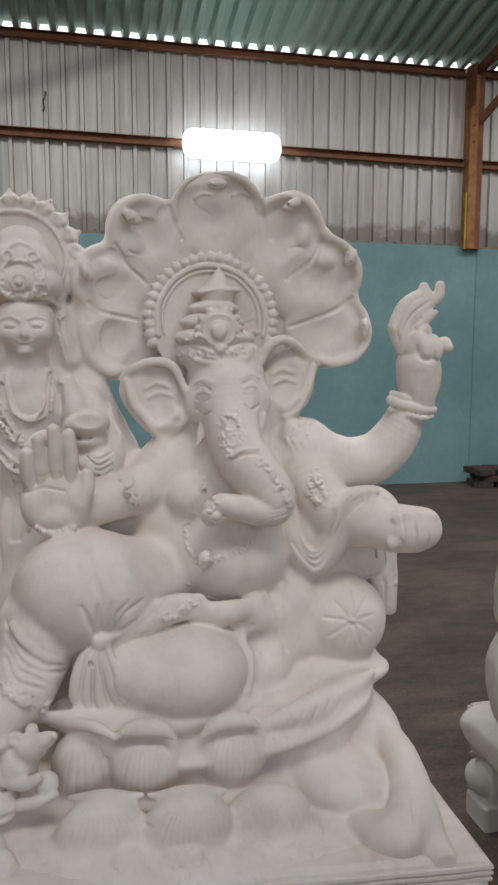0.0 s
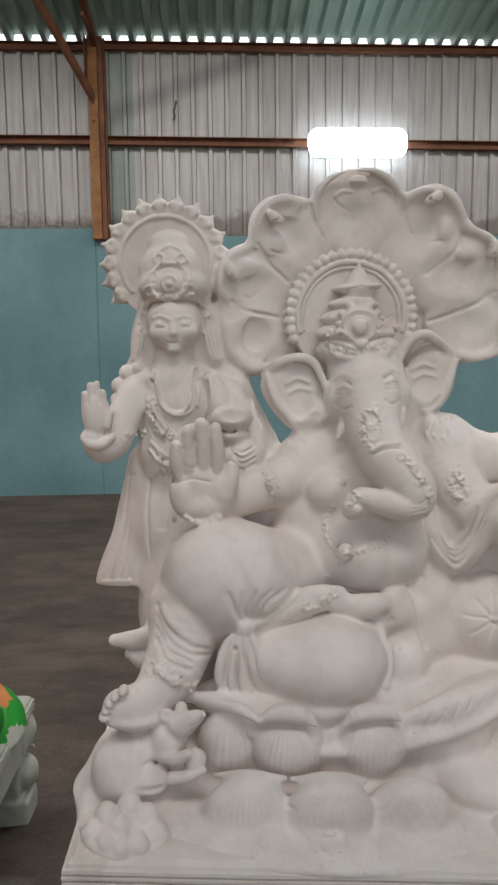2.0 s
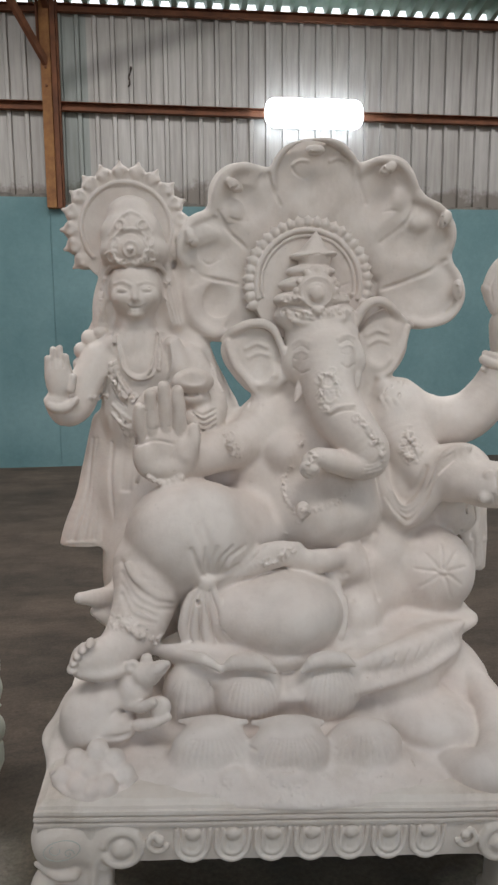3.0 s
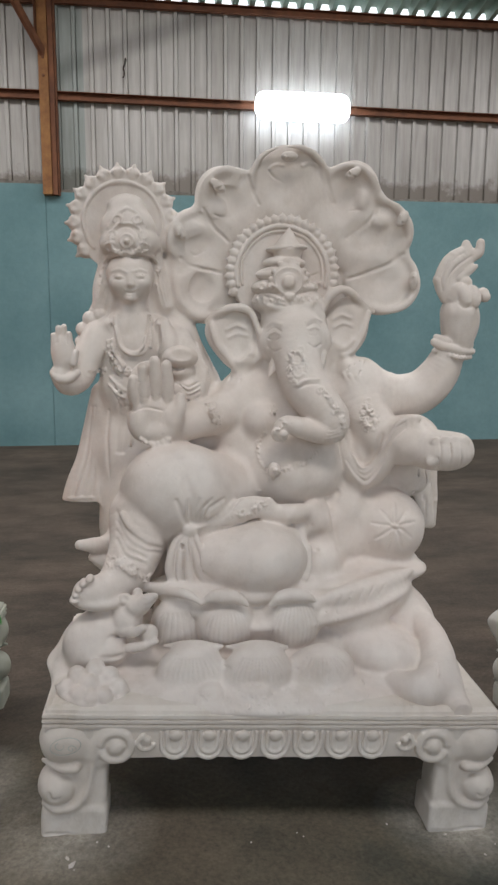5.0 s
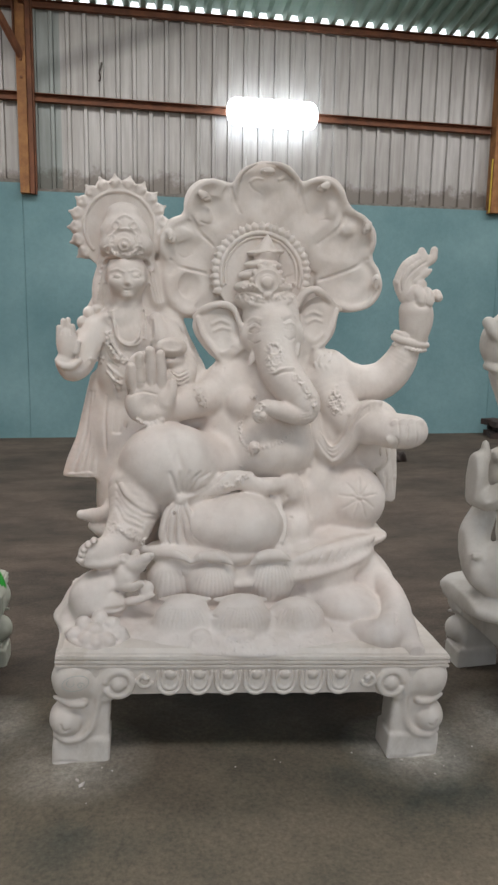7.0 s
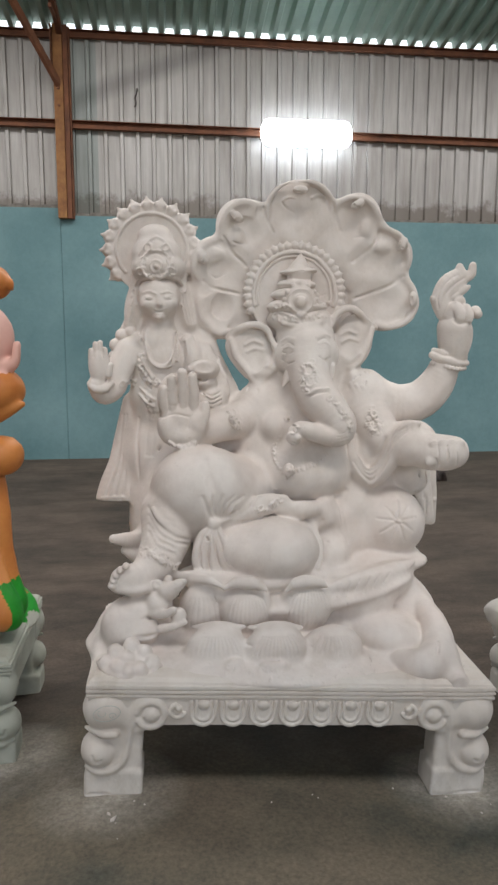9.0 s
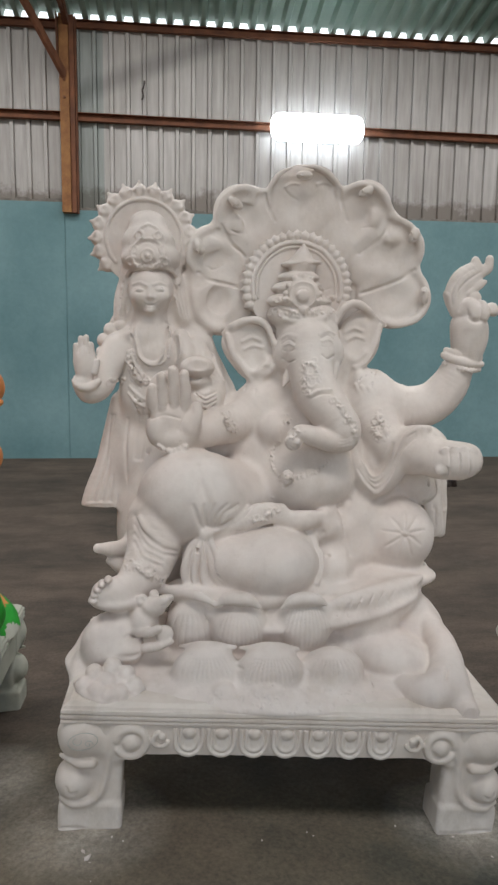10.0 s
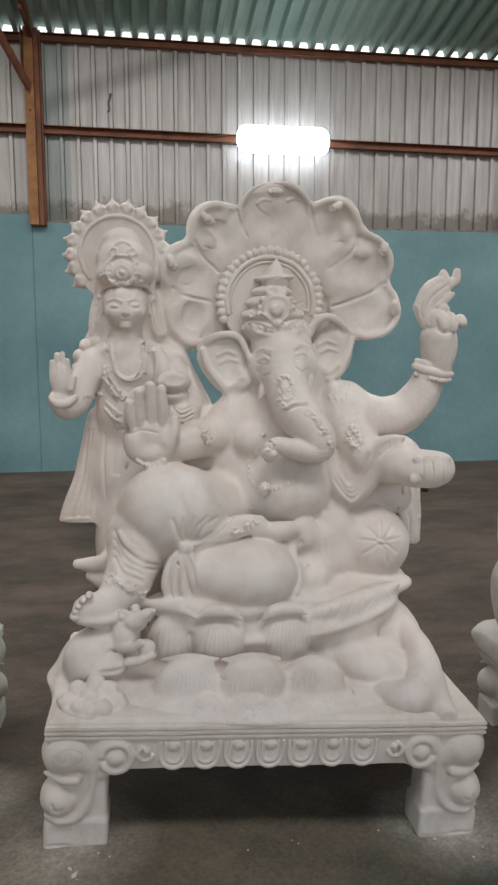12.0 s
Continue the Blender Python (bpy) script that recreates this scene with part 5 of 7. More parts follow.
    c.trace([(0.881, 0.806, 0.004), (0.904, 0.83, 0.003), (0.929, 0.854, 0.001)], k=0.008, cut=True)
    c.trace([(0.874, 0.809, 0.004), (0.878, 0.839, 0.003), (0.884, 0.872, 0.001)], k=0.008, cut=True)
    c.trace([(0.868, 0.807, 0.004), (0.85, 0.83, 0.003), (0.832, 0.851, 0.001)], k=0.008, cut=True)
    c.trace([(0.866, 0.802, 0.004), (0.835, 0.805, 0.003), (0.8, 0.806, 0.001)], k=0.008, cut=True)
    c.trace([(0.868, 0.795, 0.004), (0.841, 0.777, 0.003), (0.81, 0.753, 0.001)], k=0.008, cut=True)
    c.trace([(0.873, 0.792, 0.004), (0.861, 0.761, 0.003), (0.852, 0.72, 0.001)], k=0.008, cut=True)
    c.trace([(0.876, 0.795, 0.004), (0.89, 0.761, 0.003), (0.904, 0.719, 0.001)], k=0.008, cut=True)
    c.trace([(0.883, 0.796, 0.004), (0.911, 0.78, 0.003), (0.937, 0.758, 0.001)], k=0.008, cut=True)
    c.trace([(0.865, 0.802, 0.006), (0.875, 0.8, 0.008), (0.886, 0.796, 0.006)], k=0.003)
    c.ball((0.729, 1.87, 0.827), (0.092, 0.075, 0.11), k=0.04)
    c.ball((0.702, 1.86, 0.711), (0.089, 0.08, 0.082), k=0.04)
    # raised knee, shin, ankle hem and foot
    c.ball((0.128, 1.775, 0.922), (0.185, 0.15, 0.177), k=0.016)
    c.tube([(0.15, 1.76, 0.934, 0.15), (0.313, 1.9, 0.906, 0.13)], k=0.03)
    c.ball((0.102, 1.72, 0.963), (0.127, 0.1, 0.111), k=0.06)
    c.tube([(0.02, 1.75, 0.857, 0.113), (0.001, 1.7, 0.784, 0.089), (-0.024, 1.655, 0.728, 0.078), (-0.049, 1.625, 0.701, 0.064)], k=0.012)
    c.tube([(-0.046, 1.66, 0.894, 0.008), (-0.011, 1.64, 0.847, 0.012), (0.033, 1.64, 0.811, 0.011), (0.07, 1.66, 0.792, 0.006)], k=0.012)
    c.trace([(-0.061, 0.895, 0.002), (-0.03, 0.846, 0.004), (0.028, 0.806, 0.004), (0.079, 0.778, 0.002)], k=0.012, cut=True)
    c.trace([(-0.061, 0.869, 0.002), (-0.03, 0.821, 0.004), (0.027, 0.787, 0.004), (0.079, 0.761, 0.002)], k=0.012, cut=True)
    c.trace([(-0.061, 0.841, 0.002), (-0.029, 0.799, 0.004), (0.027, 0.767, 0.004), (0.079, 0.697, 0.002)], k=0.012, cut=True)
    c.trace([(-0.061, 0.815, 0.002), (-0.03, 0.775, 0.004), (0.027, 0.748, 0.004), (0.078, 0.683, 0.002)], k=0.012, cut=True)
    c.trace([(0.14, 1.066, 0.005), (0.146, 1.027, 0.006), (0.175, 0.938, 0.006), (0.167, 0.87, 0.005)], k=0.03, cut=True)
    c.trace([(0.256, 0.876, 0.005), (0.207, 0.861, 0.006), (0.167, 0.853, 0.005)], k=0.014, cut=True)
    c.trace([(-0.126, 0.661, 0.006), (-0.056, 0.757, 0.008), (-0.015, 0.729, 0.009), (0.026, 0.593, 0.006)], lift=0.002, k=0.006)
    c.trace([(-0.081, 0.76, 0.003), (-0.046, 0.773, 0.003), (-0.006, 0.748, 0.003), (0.037, 0.692, 0.003)], cut=True)
    c.crumbs([(-0.092, 0.746), (-0.05, 0.767), (-0.009, 0.738), (0.031, 0.687)], 0.012, 40, 0.005, 14)
    c.tube([(-0.049, 1.62, 0.687, 0.055), (-0.099, 1.575, 0.678, 0.051), (-0.141, 1.555, 0.671, 0.038)], k=0.016)
    c.ball((-0.114, 1.57, 0.653), (0.082, 0.07, 0.03), k=0.016)
    c.ball((-0.127, 1.56, 0.68), (0.065, 0.05, 0.044), k=0.012)
    c.ball((-0.137, 1.535, 0.731), (0.012, 0.028, 0.009), k=0.006)
    c.ball((-0.156, 1.535, 0.718), (0.013, 0.028, 0.01), k=0.006)
    c.ball((-0.169, 1.535, 0.702), (0.014, 0.028, 0.01), k=0.006)
    c.ball((-0.178, 1.535, 0.685), (0.014, 0.028, 0.01), k=0.006)
    c.ball((-0.183, 1.535, 0.667), (0.016, 0.028, 0.012), k=0.006)
    c.ball((-0.042, 1.6, 0.641), (0.021, 0.02, 0.015), k=0.008)
    # folded leg and the gathered dhoti
    c.ball((0.381, 1.7, 0.719), (0.173, 0.165, 0.117), k=0.012)
    c.ball((0.41, 1.65, 0.744), (0.118, 0.11, 0.089), k=0.04)
    c.ball((0.382, 1.765, 0.785), (0.187, 0.1, 0.057), k=0.03)
    c.ball((0.258, 1.7, 0.735), (0.097, 0.12, 0.087), k=0.03)
    c.ball((0.612, 1.8, 0.679), (0.09, 0.11, 0.076), k=0.03)
    c.ball((0.794, 1.85, 0.621), (0.233, 0.14, 0.047), k=0.03)
    c.ball((0.688, 1.8, 0.624), (0.227, 0.17, 0.035), k=0.03)
    c.ball((0.178, 1.715, 0.719), (0.084, 0.085, 0.101))
    c.ball((0.176, 1.675, 0.71), (0.073, 0.045, 0.073))
    c.ball((0.307, 1.7, 0.63), (0.278, 0.15, 0.049), k=0.03)
    c.tube([(0.529, 1.74, 0.815, 0.015), (0.555, 1.7, 0.759, 0.015), (0.556, 1.67, 0.702, 0.013), (0.545, 1.65, 0.666, 0.01)], k=0.01)
    c.tube([(0.148, 1.643, 0.834, 0.009), (0.116, 1.632, 0.791, 0.013), (0.102, 1.633, 0.719, 0.016), (0.115, 1.645, 0.681, 0.02)], k=0.006)
    c.tube([(0.154, 1.639, 0.832, 0.009), (0.14, 1.628, 0.785, 0.013), (0.13, 1.629, 0.71, 0.016), (0.136, 1.641, 0.672, 0.02)], k=0.006)
    c.tube([(0.16, 1.635, 0.833, 0.009), (0.158, 1.624, 0.776, 0.013), (0.164, 1.625, 0.7, 0.016), (0.183, 1.637, 0.654, 0.02)], k=0.006)
    c.tube([(0.169, 1.639, 0.835, 0.009), (0.18, 1.628, 0.767, 0.013), (0.208, 1.629, 0.693, 0.016), (0.249, 1.641, 0.639, 0.02)], k=0.006)
    c.tube([(0.179, 1.643, 0.838, 0.009), (0.202, 1.632, 0.774, 0.013), (0.243, 1.633, 0.689, 0.016), (0.317, 1.645, 0.623, 0.02)], k=0.006)
    c.trace([(0.15, 0.831, 0.003), (0.128, 0.786, 0.004), (0.116, 0.712, 0.004), (0.125, 0.68, 0.005)], cut=True)
    c.trace([(0.156, 0.83, 0.003), (0.149, 0.779, 0.004), (0.147, 0.702, 0.004), (0.159, 0.665, 0.005)], cut=True)
    c.trace([(0.164, 0.831, 0.003), (0.169, 0.767, 0.004), (0.186, 0.689, 0.004), (0.213, 0.661, 0.005)], cut=True)
    c.trace([(0.173, 0.832, 0.003), (0.191, 0.767, 0.004), (0.222, 0.699, 0.004), (0.276, 0.654, 0.005)], cut=True)
    c.ball((0.143, 1.615, 0.793), (0.006, 0.02, 0.009), k=0.003, cut=True)
    c.trace([(0.098, 0.785, 0.003), (0.126, 0.825, 0.005), (0.157, 0.847, 0.003)], k=0.005, cut=True)
    c.trace([(0.168, 0.853, 0.003), (0.144, 0.896, 0.005), (0.126, 0.945, 0.002)], k=0.012, cut=True)
    c.trace([(0.177, 0.859, 0.003), (0.166, 0.899, 0.005), (0.163, 0.942, 0.002)], k=0.012, cut=True)
    c.trace([(0.186, 0.859, 0.003), (0.187, 0.905, 0.005), (0.199, 0.944, 0.002)], k=0.012, cut=True)
    c.trace([(0.196, 0.862, 0.003), (0.208, 0.911, 0.005), (0.238, 0.939, 0.002)], k=0.012, cut=True)
    c.trace([(0.206, 0.863, 0.003), (0.231, 0.911, 0.005), (0.278, 0.931, 0.002)], k=0.012, cut=True)
    c.ball((0.165, 1.645, 0.843), (0.023, 0.022, 0.019), k=0.012)
    # sash under the belly, embroidered end
    c.tube([(0.193, 1.67, 0.839, 0.019), (0.265, 1.685, 0.861, 0.032), (0.348, 1.705, 0.888, 0.04), (0.423, 1.715, 0.892, 0.032)], k=0.01, flat=0.6)
    c.trace([(0.243, 0.856, 0.003), (0.289, 0.882, 0.003), (0.332, 0.921, 0.003)], k=0.003, cut=True)
    c.trace([(0.269, 0.84, 0.003), (0.339, 0.841, 0.003), (0.409, 0.859, 0.003)], k=0.003, cut=True)
    c.crumbs([(0.32, 0.87), (0.37, 0.887), (0.417, 0.909)], 0.012, 34, 0.005, 15)
    c.tube([(0.426, 1.73, 0.865, 0.025), (0.506, 1.715, 0.865, 0.033), (0.573, 1.755, 0.864, 0.023), (0.621, 1.8, 0.873, 0.014)], k=0.02)
    c.tube([(0.59, 1.78, 0.825, 0.051), (0.7, 1.86, 0.786, 0.064)], k=0.03)
    c.ball((0.636, 1.85, 0.727), (0.124, 0.09, 0.099), k=0.04)
    c.trace([(0.578, 0.816, 0.005), (0.564, 0.775, 0.006), (0.597, 0.734, 0.005)], k=0.01, cut=True)
    c.trace([(0.687, 0.906, 0.005), (0.658, 0.842, 0.006), (0.682, 0.731, 0.005)], k=0.016, cut=True)
    # lotus seat: a dished disc with a scalloped rim, plump ribbed petals under it
    c.ball((0.492, 1.79, 0.561), (0.446, 0.285, 0.059), turn=-5)
    c.ball((0.476, 1.79, 0.431), (0.419, 0.278, 0.129), k=0.012)
    c.ball((0.441, 1.79, 0.386), (0.416, 0.272, 0.08))
    c.ball((0.414, 1.73, 0.295), (0.448, 0.3, 0.12))
    c.ball((0.76, 1.79, 0.541), (0.184, 0.18, 0.074), turn=-18)
    c.ball((0.624, 1.83, 0.624), (0.265, 0.16, 0.025), turn=-3, cut=True)
    c.ball((0.386, 1.605, 0.523), (0.07, 0.075, 0.073))
    c.ball((0.202, 1.6, 0.597), (0.056, 0.06, 0.034))
    c.petal((0.121, 1.608, 0.542), (0.081, 0.07, 0.087), 7, k=0.014)
    c.petal((0.273, 1.563, 0.555), (0.092, 0.07, 0.089), 11, k=0.014)
    c.petal((0.489, 1.563, 0.562), (0.093, 0.07, 0.093), 11, k=0.014)
    c.ball((0.704, 1.655, 0.527), (0.122, 0.105, 0.086), k=0.03)
    c.tube([(0.567, 1.56, 0.619, 0.012), (0.639, 1.57, 0.63, 0.027), (0.737, 1.62, 0.625, 0.036), (0.838, 1.69, 0.624, 0.032), (0.934, 1.735, 0.648, 0.005)], k=0.03)
    c.trace([(0.603, 0.634, 0.002), (0.587, 0.591, 0.002), (0.608, 0.513, 0.002)], k=0.005, cut=True)
    c.trace([(0.639, 0.641, 0.002), (0.623, 0.602, 0.002), (0.621, 0.568, 0.002)], k=0.005, cut=True)
    c.trace([(0.677, 0.647, 0.002), (0.66, 0.612, 0.002), (0.654, 0.585, 0.002)], k=0.005, cut=True)
    c.trace([(0.72, 0.646, 0.002), (0.7, 0.617, 0.002), (0.693, 0.596, 0.002)], k=0.005, cut=True)
    c.trace([(0.763, 0.647, 0.002), (0.74, 0.624, 0.002), (0.732, 0.607, 0.002)], k=0.005, cut=True)
    c.trace([(0.812, 0.641, 0.002), (0.785, 0.624, 0.002), (0.774, 0.615, 0.002)], k=0.005, cut=True)
    # upturned petal tips and the cloth that spreads over the rim
    c.tube([(0.045, 1.64, 0.64, 0.011), (0.095, 1.6, 0.653, 0.014), (0.154, 1.55, 0.663, 0.015), (0.191, 1.53, 0.642, 0.006)], k=0.018)
    c.tube([(0.2, 1.53, 0.644, 0.007), (0.242, 1.525, 0.663, 0.021), (0.301, 1.52, 0.659, 0.021), (0.336, 1.51, 0.636, 0.006)], k=0.018)
    c.tube([(0.411, 1.52, 0.63, 0.008), (0.446, 1.52, 0.654, 0.021), (0.507, 1.52, 0.657, 0.021), (0.548, 1.515, 0.641, 0.006)], k=0.018)
    c.tube([(0.01, 1.64, 0.656, 0.012), (0.095, 1.62, 0.663, 0.016), (0.202, 1.6, 0.65, 0.017), (0.323, 1.57, 0.641, 0.014), (0.432, 1.57, 0.641, 0.009)], k=0.016)
    # lower ring of hanging petals
    c.trace([(0.069, 0.488, 0.002), (0.168, 0.49, 0.003), (0.269, 0.511, 0.003), (0.397, 0.49, 0.003), (0.487, 0.488, 0.003), (0.591, 0.491, 0.002)], k=0.006, cut=True)
    c.tube([(0.085, 1.5, 0.519, 0.006), (0.163, 1.47, 0.537, 0.01), (0.253, 1.46, 0.53, 0.006)], k=0.01)
    c.tube([(0.271, 1.46, 0.527, 0.006), (0.359, 1.445, 0.538, 0.01), (0.449, 1.45, 0.522, 0.006)], k=0.01)
    c.petal((0.033, 1.492, 0.404), (0.06, 0.055, 0.038), 5, k=0.026)
    c.petal((0.161, 1.447, 0.467), (0.101, 0.055, 0.078), 11, k=0.026)
    c.petal((0.358, 1.422, 0.467), (0.101, 0.055, 0.081), 12, k=0.026)
    c.petal((0.556, 1.447, 0.448), (0.104, 0.055, 0.077), 10, k=0.026)
    c.ball((0.211, 1.385, 0.433), (0.023, 0.018, 0.017), k=0.01)
    c.ball((0.345, 1.365, 0.436), (0.037, 0.018, 0.014), k=0.01)
    c.trace([(0.192, 0.444, 0.003), (0.207, 0.433, 0.005), (0.243, 0.345, 0.003)], k=0.005, cut=True)
    c.trace([(0.306, 0.433, 0.003), (0.345, 0.45, 0.005), (0.385, 0.425, 0.003)], k=0.006, cut=True)
    c.trace([(0.271, 0.489, 0.003), (0.259, 0.486, 0.005), (0.255, 0.361, 0.003)], k=0.005, cut=True)
    c.trace([(0.477, 0.466, 0.003), (0.453, 0.482, 0.005), (0.468, 0.359, 0.003)], k=0.006, cut=True)
    # ground mass spreading over the plinth, snake coil
    c.ball((0.39, 1.645, 0.385), (0.68, 0.34, 0.062), k=0.04, turn=3.3)
    c.ball((-0.10, 1.72, 0.44), (0.15, 0.22, 0.09), k=0.05, turn=3.3)
    c.ball((0.87, 1.66, 0.37), (0.18, 0.26, 0.085), k=0.05, turn=3.3)
    c.ball((0.93, 1.80, 0.39), (0.12, 0.17, 0.17), k=0.06)
    c.ball((-0.064, 1.78, 0.378), (0.174, 0.18, 0.13), k=0.05)
    c.ball((0.39, 1.76, 0.40), (0.42, 0.30, 0.11), k=0.05, turn=3.3)
    # smooth rock lump and the thick tail that curls beside it
    c.ball((0.775, 1.59, 0.442), (0.133, 0.14, 0.074), turn=8)
    c.tube([(0.824, 1.56, 0.426, 0.042), (0.916, 1.6, 0.41, 0.039), (0.97, 1.64, 0.404, 0.024)], k=0.016)
    c.tube([(0.94, 1.755, 0.5, 0.042), (0.966, 1.645, 0.46, 0.051), (0.96, 1.54, 0.43, 0.057), (0.925, 1.437, 0.415, 0.058), (0.873, 1.376, 0.405, 0.06), (0.83, 1.394, 0.395, 0.053), (0.798, 1.433, 0.39, 0.041)], k=0.009)
    c.tube([(0.948, 1.443, 0.37, 0.06), (0.955, 1.329, 0.36, 0.036)], k=0.04)
    c.trace([(0.938, 0.48, 0.003), (0.912, 0.469, 0.005), (0.89, 0.453, 0.003)], k=0.006, cut=True)
    # rough hand-pressed plaster on the slab
    c.crumbs([(0.129, 0.424), (0.253, 0.416), (0.393, 0.411), (0.538, 0.403), (0.694, 0.396)], 0.018, 150, 0.003, 16)
    # mouse with a bowl of round sweets
    c.tube([(-0.186, 1.6, 0.463, 0.046), (-0.149, 1.58, 0.521, 0.073), (-0.102, 1.57, 0.552, 0.069)], k=0.02)
    c.ball((-0.133, 1.56, 0.503), (0.084, 0.09, 0.081), k=0.03)
    c.ball((-0.074, 1.52, 0.51), (0.05, 0.05, 0.041), k=0.012)
    c.ball((-0.029, 1.545, 0.593), (0.048, 0.05, 0.051), k=0.016)
    c.ball((0.005, 1.53, 0.643), (0.038, 0.04, 0.032), k=0.014)
    c.tube([(0.015, 1.51, 0.652, 0.026), (0.038, 1.495, 0.673, 0.019), (0.056, 1.485, 0.686, 0.01)], k=0.008)
    c.ball((0.058, 1.478, 0.69), (0.007, 0.008, 0.007), k=0.003)
    c.ball((-0.034, 1.535, 0.662), (0.021, 0.014, 0.019), k=0.005, turn=-20)
    c.ball((-0.034, 1.518, 0.67), (0.012, 0.01, 0.012), k=0.004, cut=True)
    c.ball((0.003, 1.545, 0.677), (0.016, 0.012, 0.015), k=0.005)
    c.ball((0.027, 1.488, 0.684), (0.005, 0.006, 0.004), k=0.002)
    c.trace([(0.024, 0.66, 0.002), (0.041, 0.665, 0.003), (0.053, 0.677, 0.002)], k=0.003, cut=True)
    c.tube([(-0.047, 1.52, 0.572, 0.019), (-0.013, 1.49, 0.573, 0.016), (0.017, 1.475, 0.592, 0.013)], k=0.006)
    c.ball((0.036, 1.5, 0.562), (0.028, 0.03, 0.029), k=0.006)
    c.tube([(-0.022, 1.49, 0.524, 0.015), (0.019, 1.475, 0.536, 0.014), (0.056, 1.475, 0.549, 0.01)], k=0.008)
    c.trace([(-0.085, 0.556, 0.003), (-0.069, 0.558, 0.005), (-0.035, 0.536, 0.005), (0.005, 0.565, 0.003)], k=0.006, cut=True)
    c.trace([(-0.125, 0.498, 0.005), (-0.082, 0.504, 0.006), (-0.045, 0.506, 0.005)], k=0.01, cut=True)
    c.tube([(-0.228, 1.42, 0.452, 0.008), (-0.189, 1.36, 0.439, 0.011), (-0.128, 1.345, 0.426, 0.012), (-0.07, 1.36, 0.42, 0.011), (-0.029, 1.4, 0.439, 0.008)], k=0.008)
    c.ball((-0.134, 1.43, 0.428), (0.093, 0.06, 0.051), k=0.012)
    c.ball((-0.12, 1.449, 0.486), (0.028, 0.032, 0.026), k=0.006)
    c.ball((-0.173, 1.434, 0.475), (0.028, 0.032, 0.025), k=0.006)
    c.ball((-0.079, 1.434, 0.468), (0.028, 0.032, 0.026), k=0.006)
    c.ball((-0.201, 1.404, 0.453), (0.028, 0.032, 0.025), k=0.006)
    c.ball((-0.136, 1.404, 0.463), (0.028, 0.032, 0.025), k=0.006)
    c.ball((-0.054, 1.404, 0.445), (0.028, 0.032, 0.025), k=0.006)
    c.ball((-0.163, 1.374, 0.446), (0.027, 0.032, 0.025), k=0.006)
    c.ball((-0.093, 1.372, 0.438), (0.027, 0.032, 0.025), k=0.006)
    c.ball((-0.127, 1.366, 0.439), (0.027, 0.032, 0.025), k=0.006)
    c.tube([(-0.242, 1.36, 0.411, 0.016), (-0.236, 1.44, 0.398, 0.023), (-0.227, 1.56, 0.42, 0.027), (-0.22, 1.6, 0.445, 0.025)], k=0.03)
    c.trace([(-0.226, 0.45, 0.003), (-0.226, 0.443, 0.005), (-0.216, 0.473, 0.003)], k=0.006, cut=True)
    # standing figure: toothed halo
    c.disc((-0.038, 2.075, 1.823), 0.166, 0.05, k=0.004)
    c.teeth((-0.038, 2.069, 1.823), 0.166, 0.198, 0.020, 0.005, 15, -25, 215, k=0.006)
    c.studs((-0.038, 2.073, 1.823), 0.160, 15, 0.030, -25, 215, k=0.004)
    c.studs((-0.038, 2.051, 1.823), 0.168, 30, 0.010, -29, 219, k=0.006)
    c.ball((-0.038, 2.042, 1.823), (0.130, 0.02, 0.130), k=0.004, cut=True)
    c.ring((-0.038, 2.048, 1.823), 0.134, 0.006, -30, 220, k=0.003)
    # standing figure: veil of hair, crown and smiling face
    c.tube([(-0.084, 2.03, 1.754, 0.027), (-0.1, 2.03, 1.671, 0.024), (-0.114, 2.02, 1.595, 0.026), (-0.127, 2.02, 1.542, 0.021)], k=0.02)
    c.tube([(0.058, 2.03, 1.756, 0.027), (0.073, 2.03, 1.673, 0.024), (0.087, 2.02, 1.596, 0.026), (0.102, 2.02, 1.543, 0.021)], k=0.02)
    c.ball((-0.014, 1.995, 1.748), (0.103, 0.088, 0.061), k=0.01)
    c.ball((-0.02, 2.005, 1.798), (0.093, 0.08, 0.078), k=0.014)
    c.ball((-0.024, 2.02, 1.862), (0.068, 0.06, 0.051), k=0.014)
    c.ball((-0.018, 2.045, 1.588), (0.129, 0.045, 0.136))
    c.ball((-0.014, 1.985, 1.642), (0.079, 0.082, 0.081), k=0.012)
    c.ball((-0.015, 1.965, 1.602), (0.062, 0.066, 0.049))
    c.ball((-0.014, 1.93, 1.565), (0.022, 0.03, 0.015), k=0.012)
    c.ball((-0.055, 1.928, 1.613), (0.025, 0.026, 0.023))
    c.ball((0.028, 1.928, 1.616), (0.025, 0.026, 0.023))
    c.ball((-0.046, 1.889, 1.636), (0.021, 0.011, 0.013), k=0.014, cut=True)
    c.ball((0.02, 1.889, 1.638), (0.021, 0.011, 0.013), k=0.014, cut=True)
    c.ball((-0.047, 1.914, 1.634), (0.02, 0.014, 0.01), k=0.004)
    c.ball((0.019, 1.914, 1.636), (0.02, 0.014, 0.01), k=0.004)
    c.tube([(-0.013, 1.918, 1.658, 0.006), (-0.013, 1.904, 1.627, 0.007), (-0.013, 1.896, 1.609, 0.009)], k=0.01)
    c.ball((-0.025, 1.908, 1.606), (0.007, 0.01, 0.007), k=0.005)
    c.ball((-0.001, 1.908, 1.606), (0.007, 0.01, 0.007), k=0.005)
    c.trace([(-0.068, 1.633, 0.002), (-0.047, 1.641, 0.002), (-0.026, 1.633, 0.002)], k=0.002, cut=True)
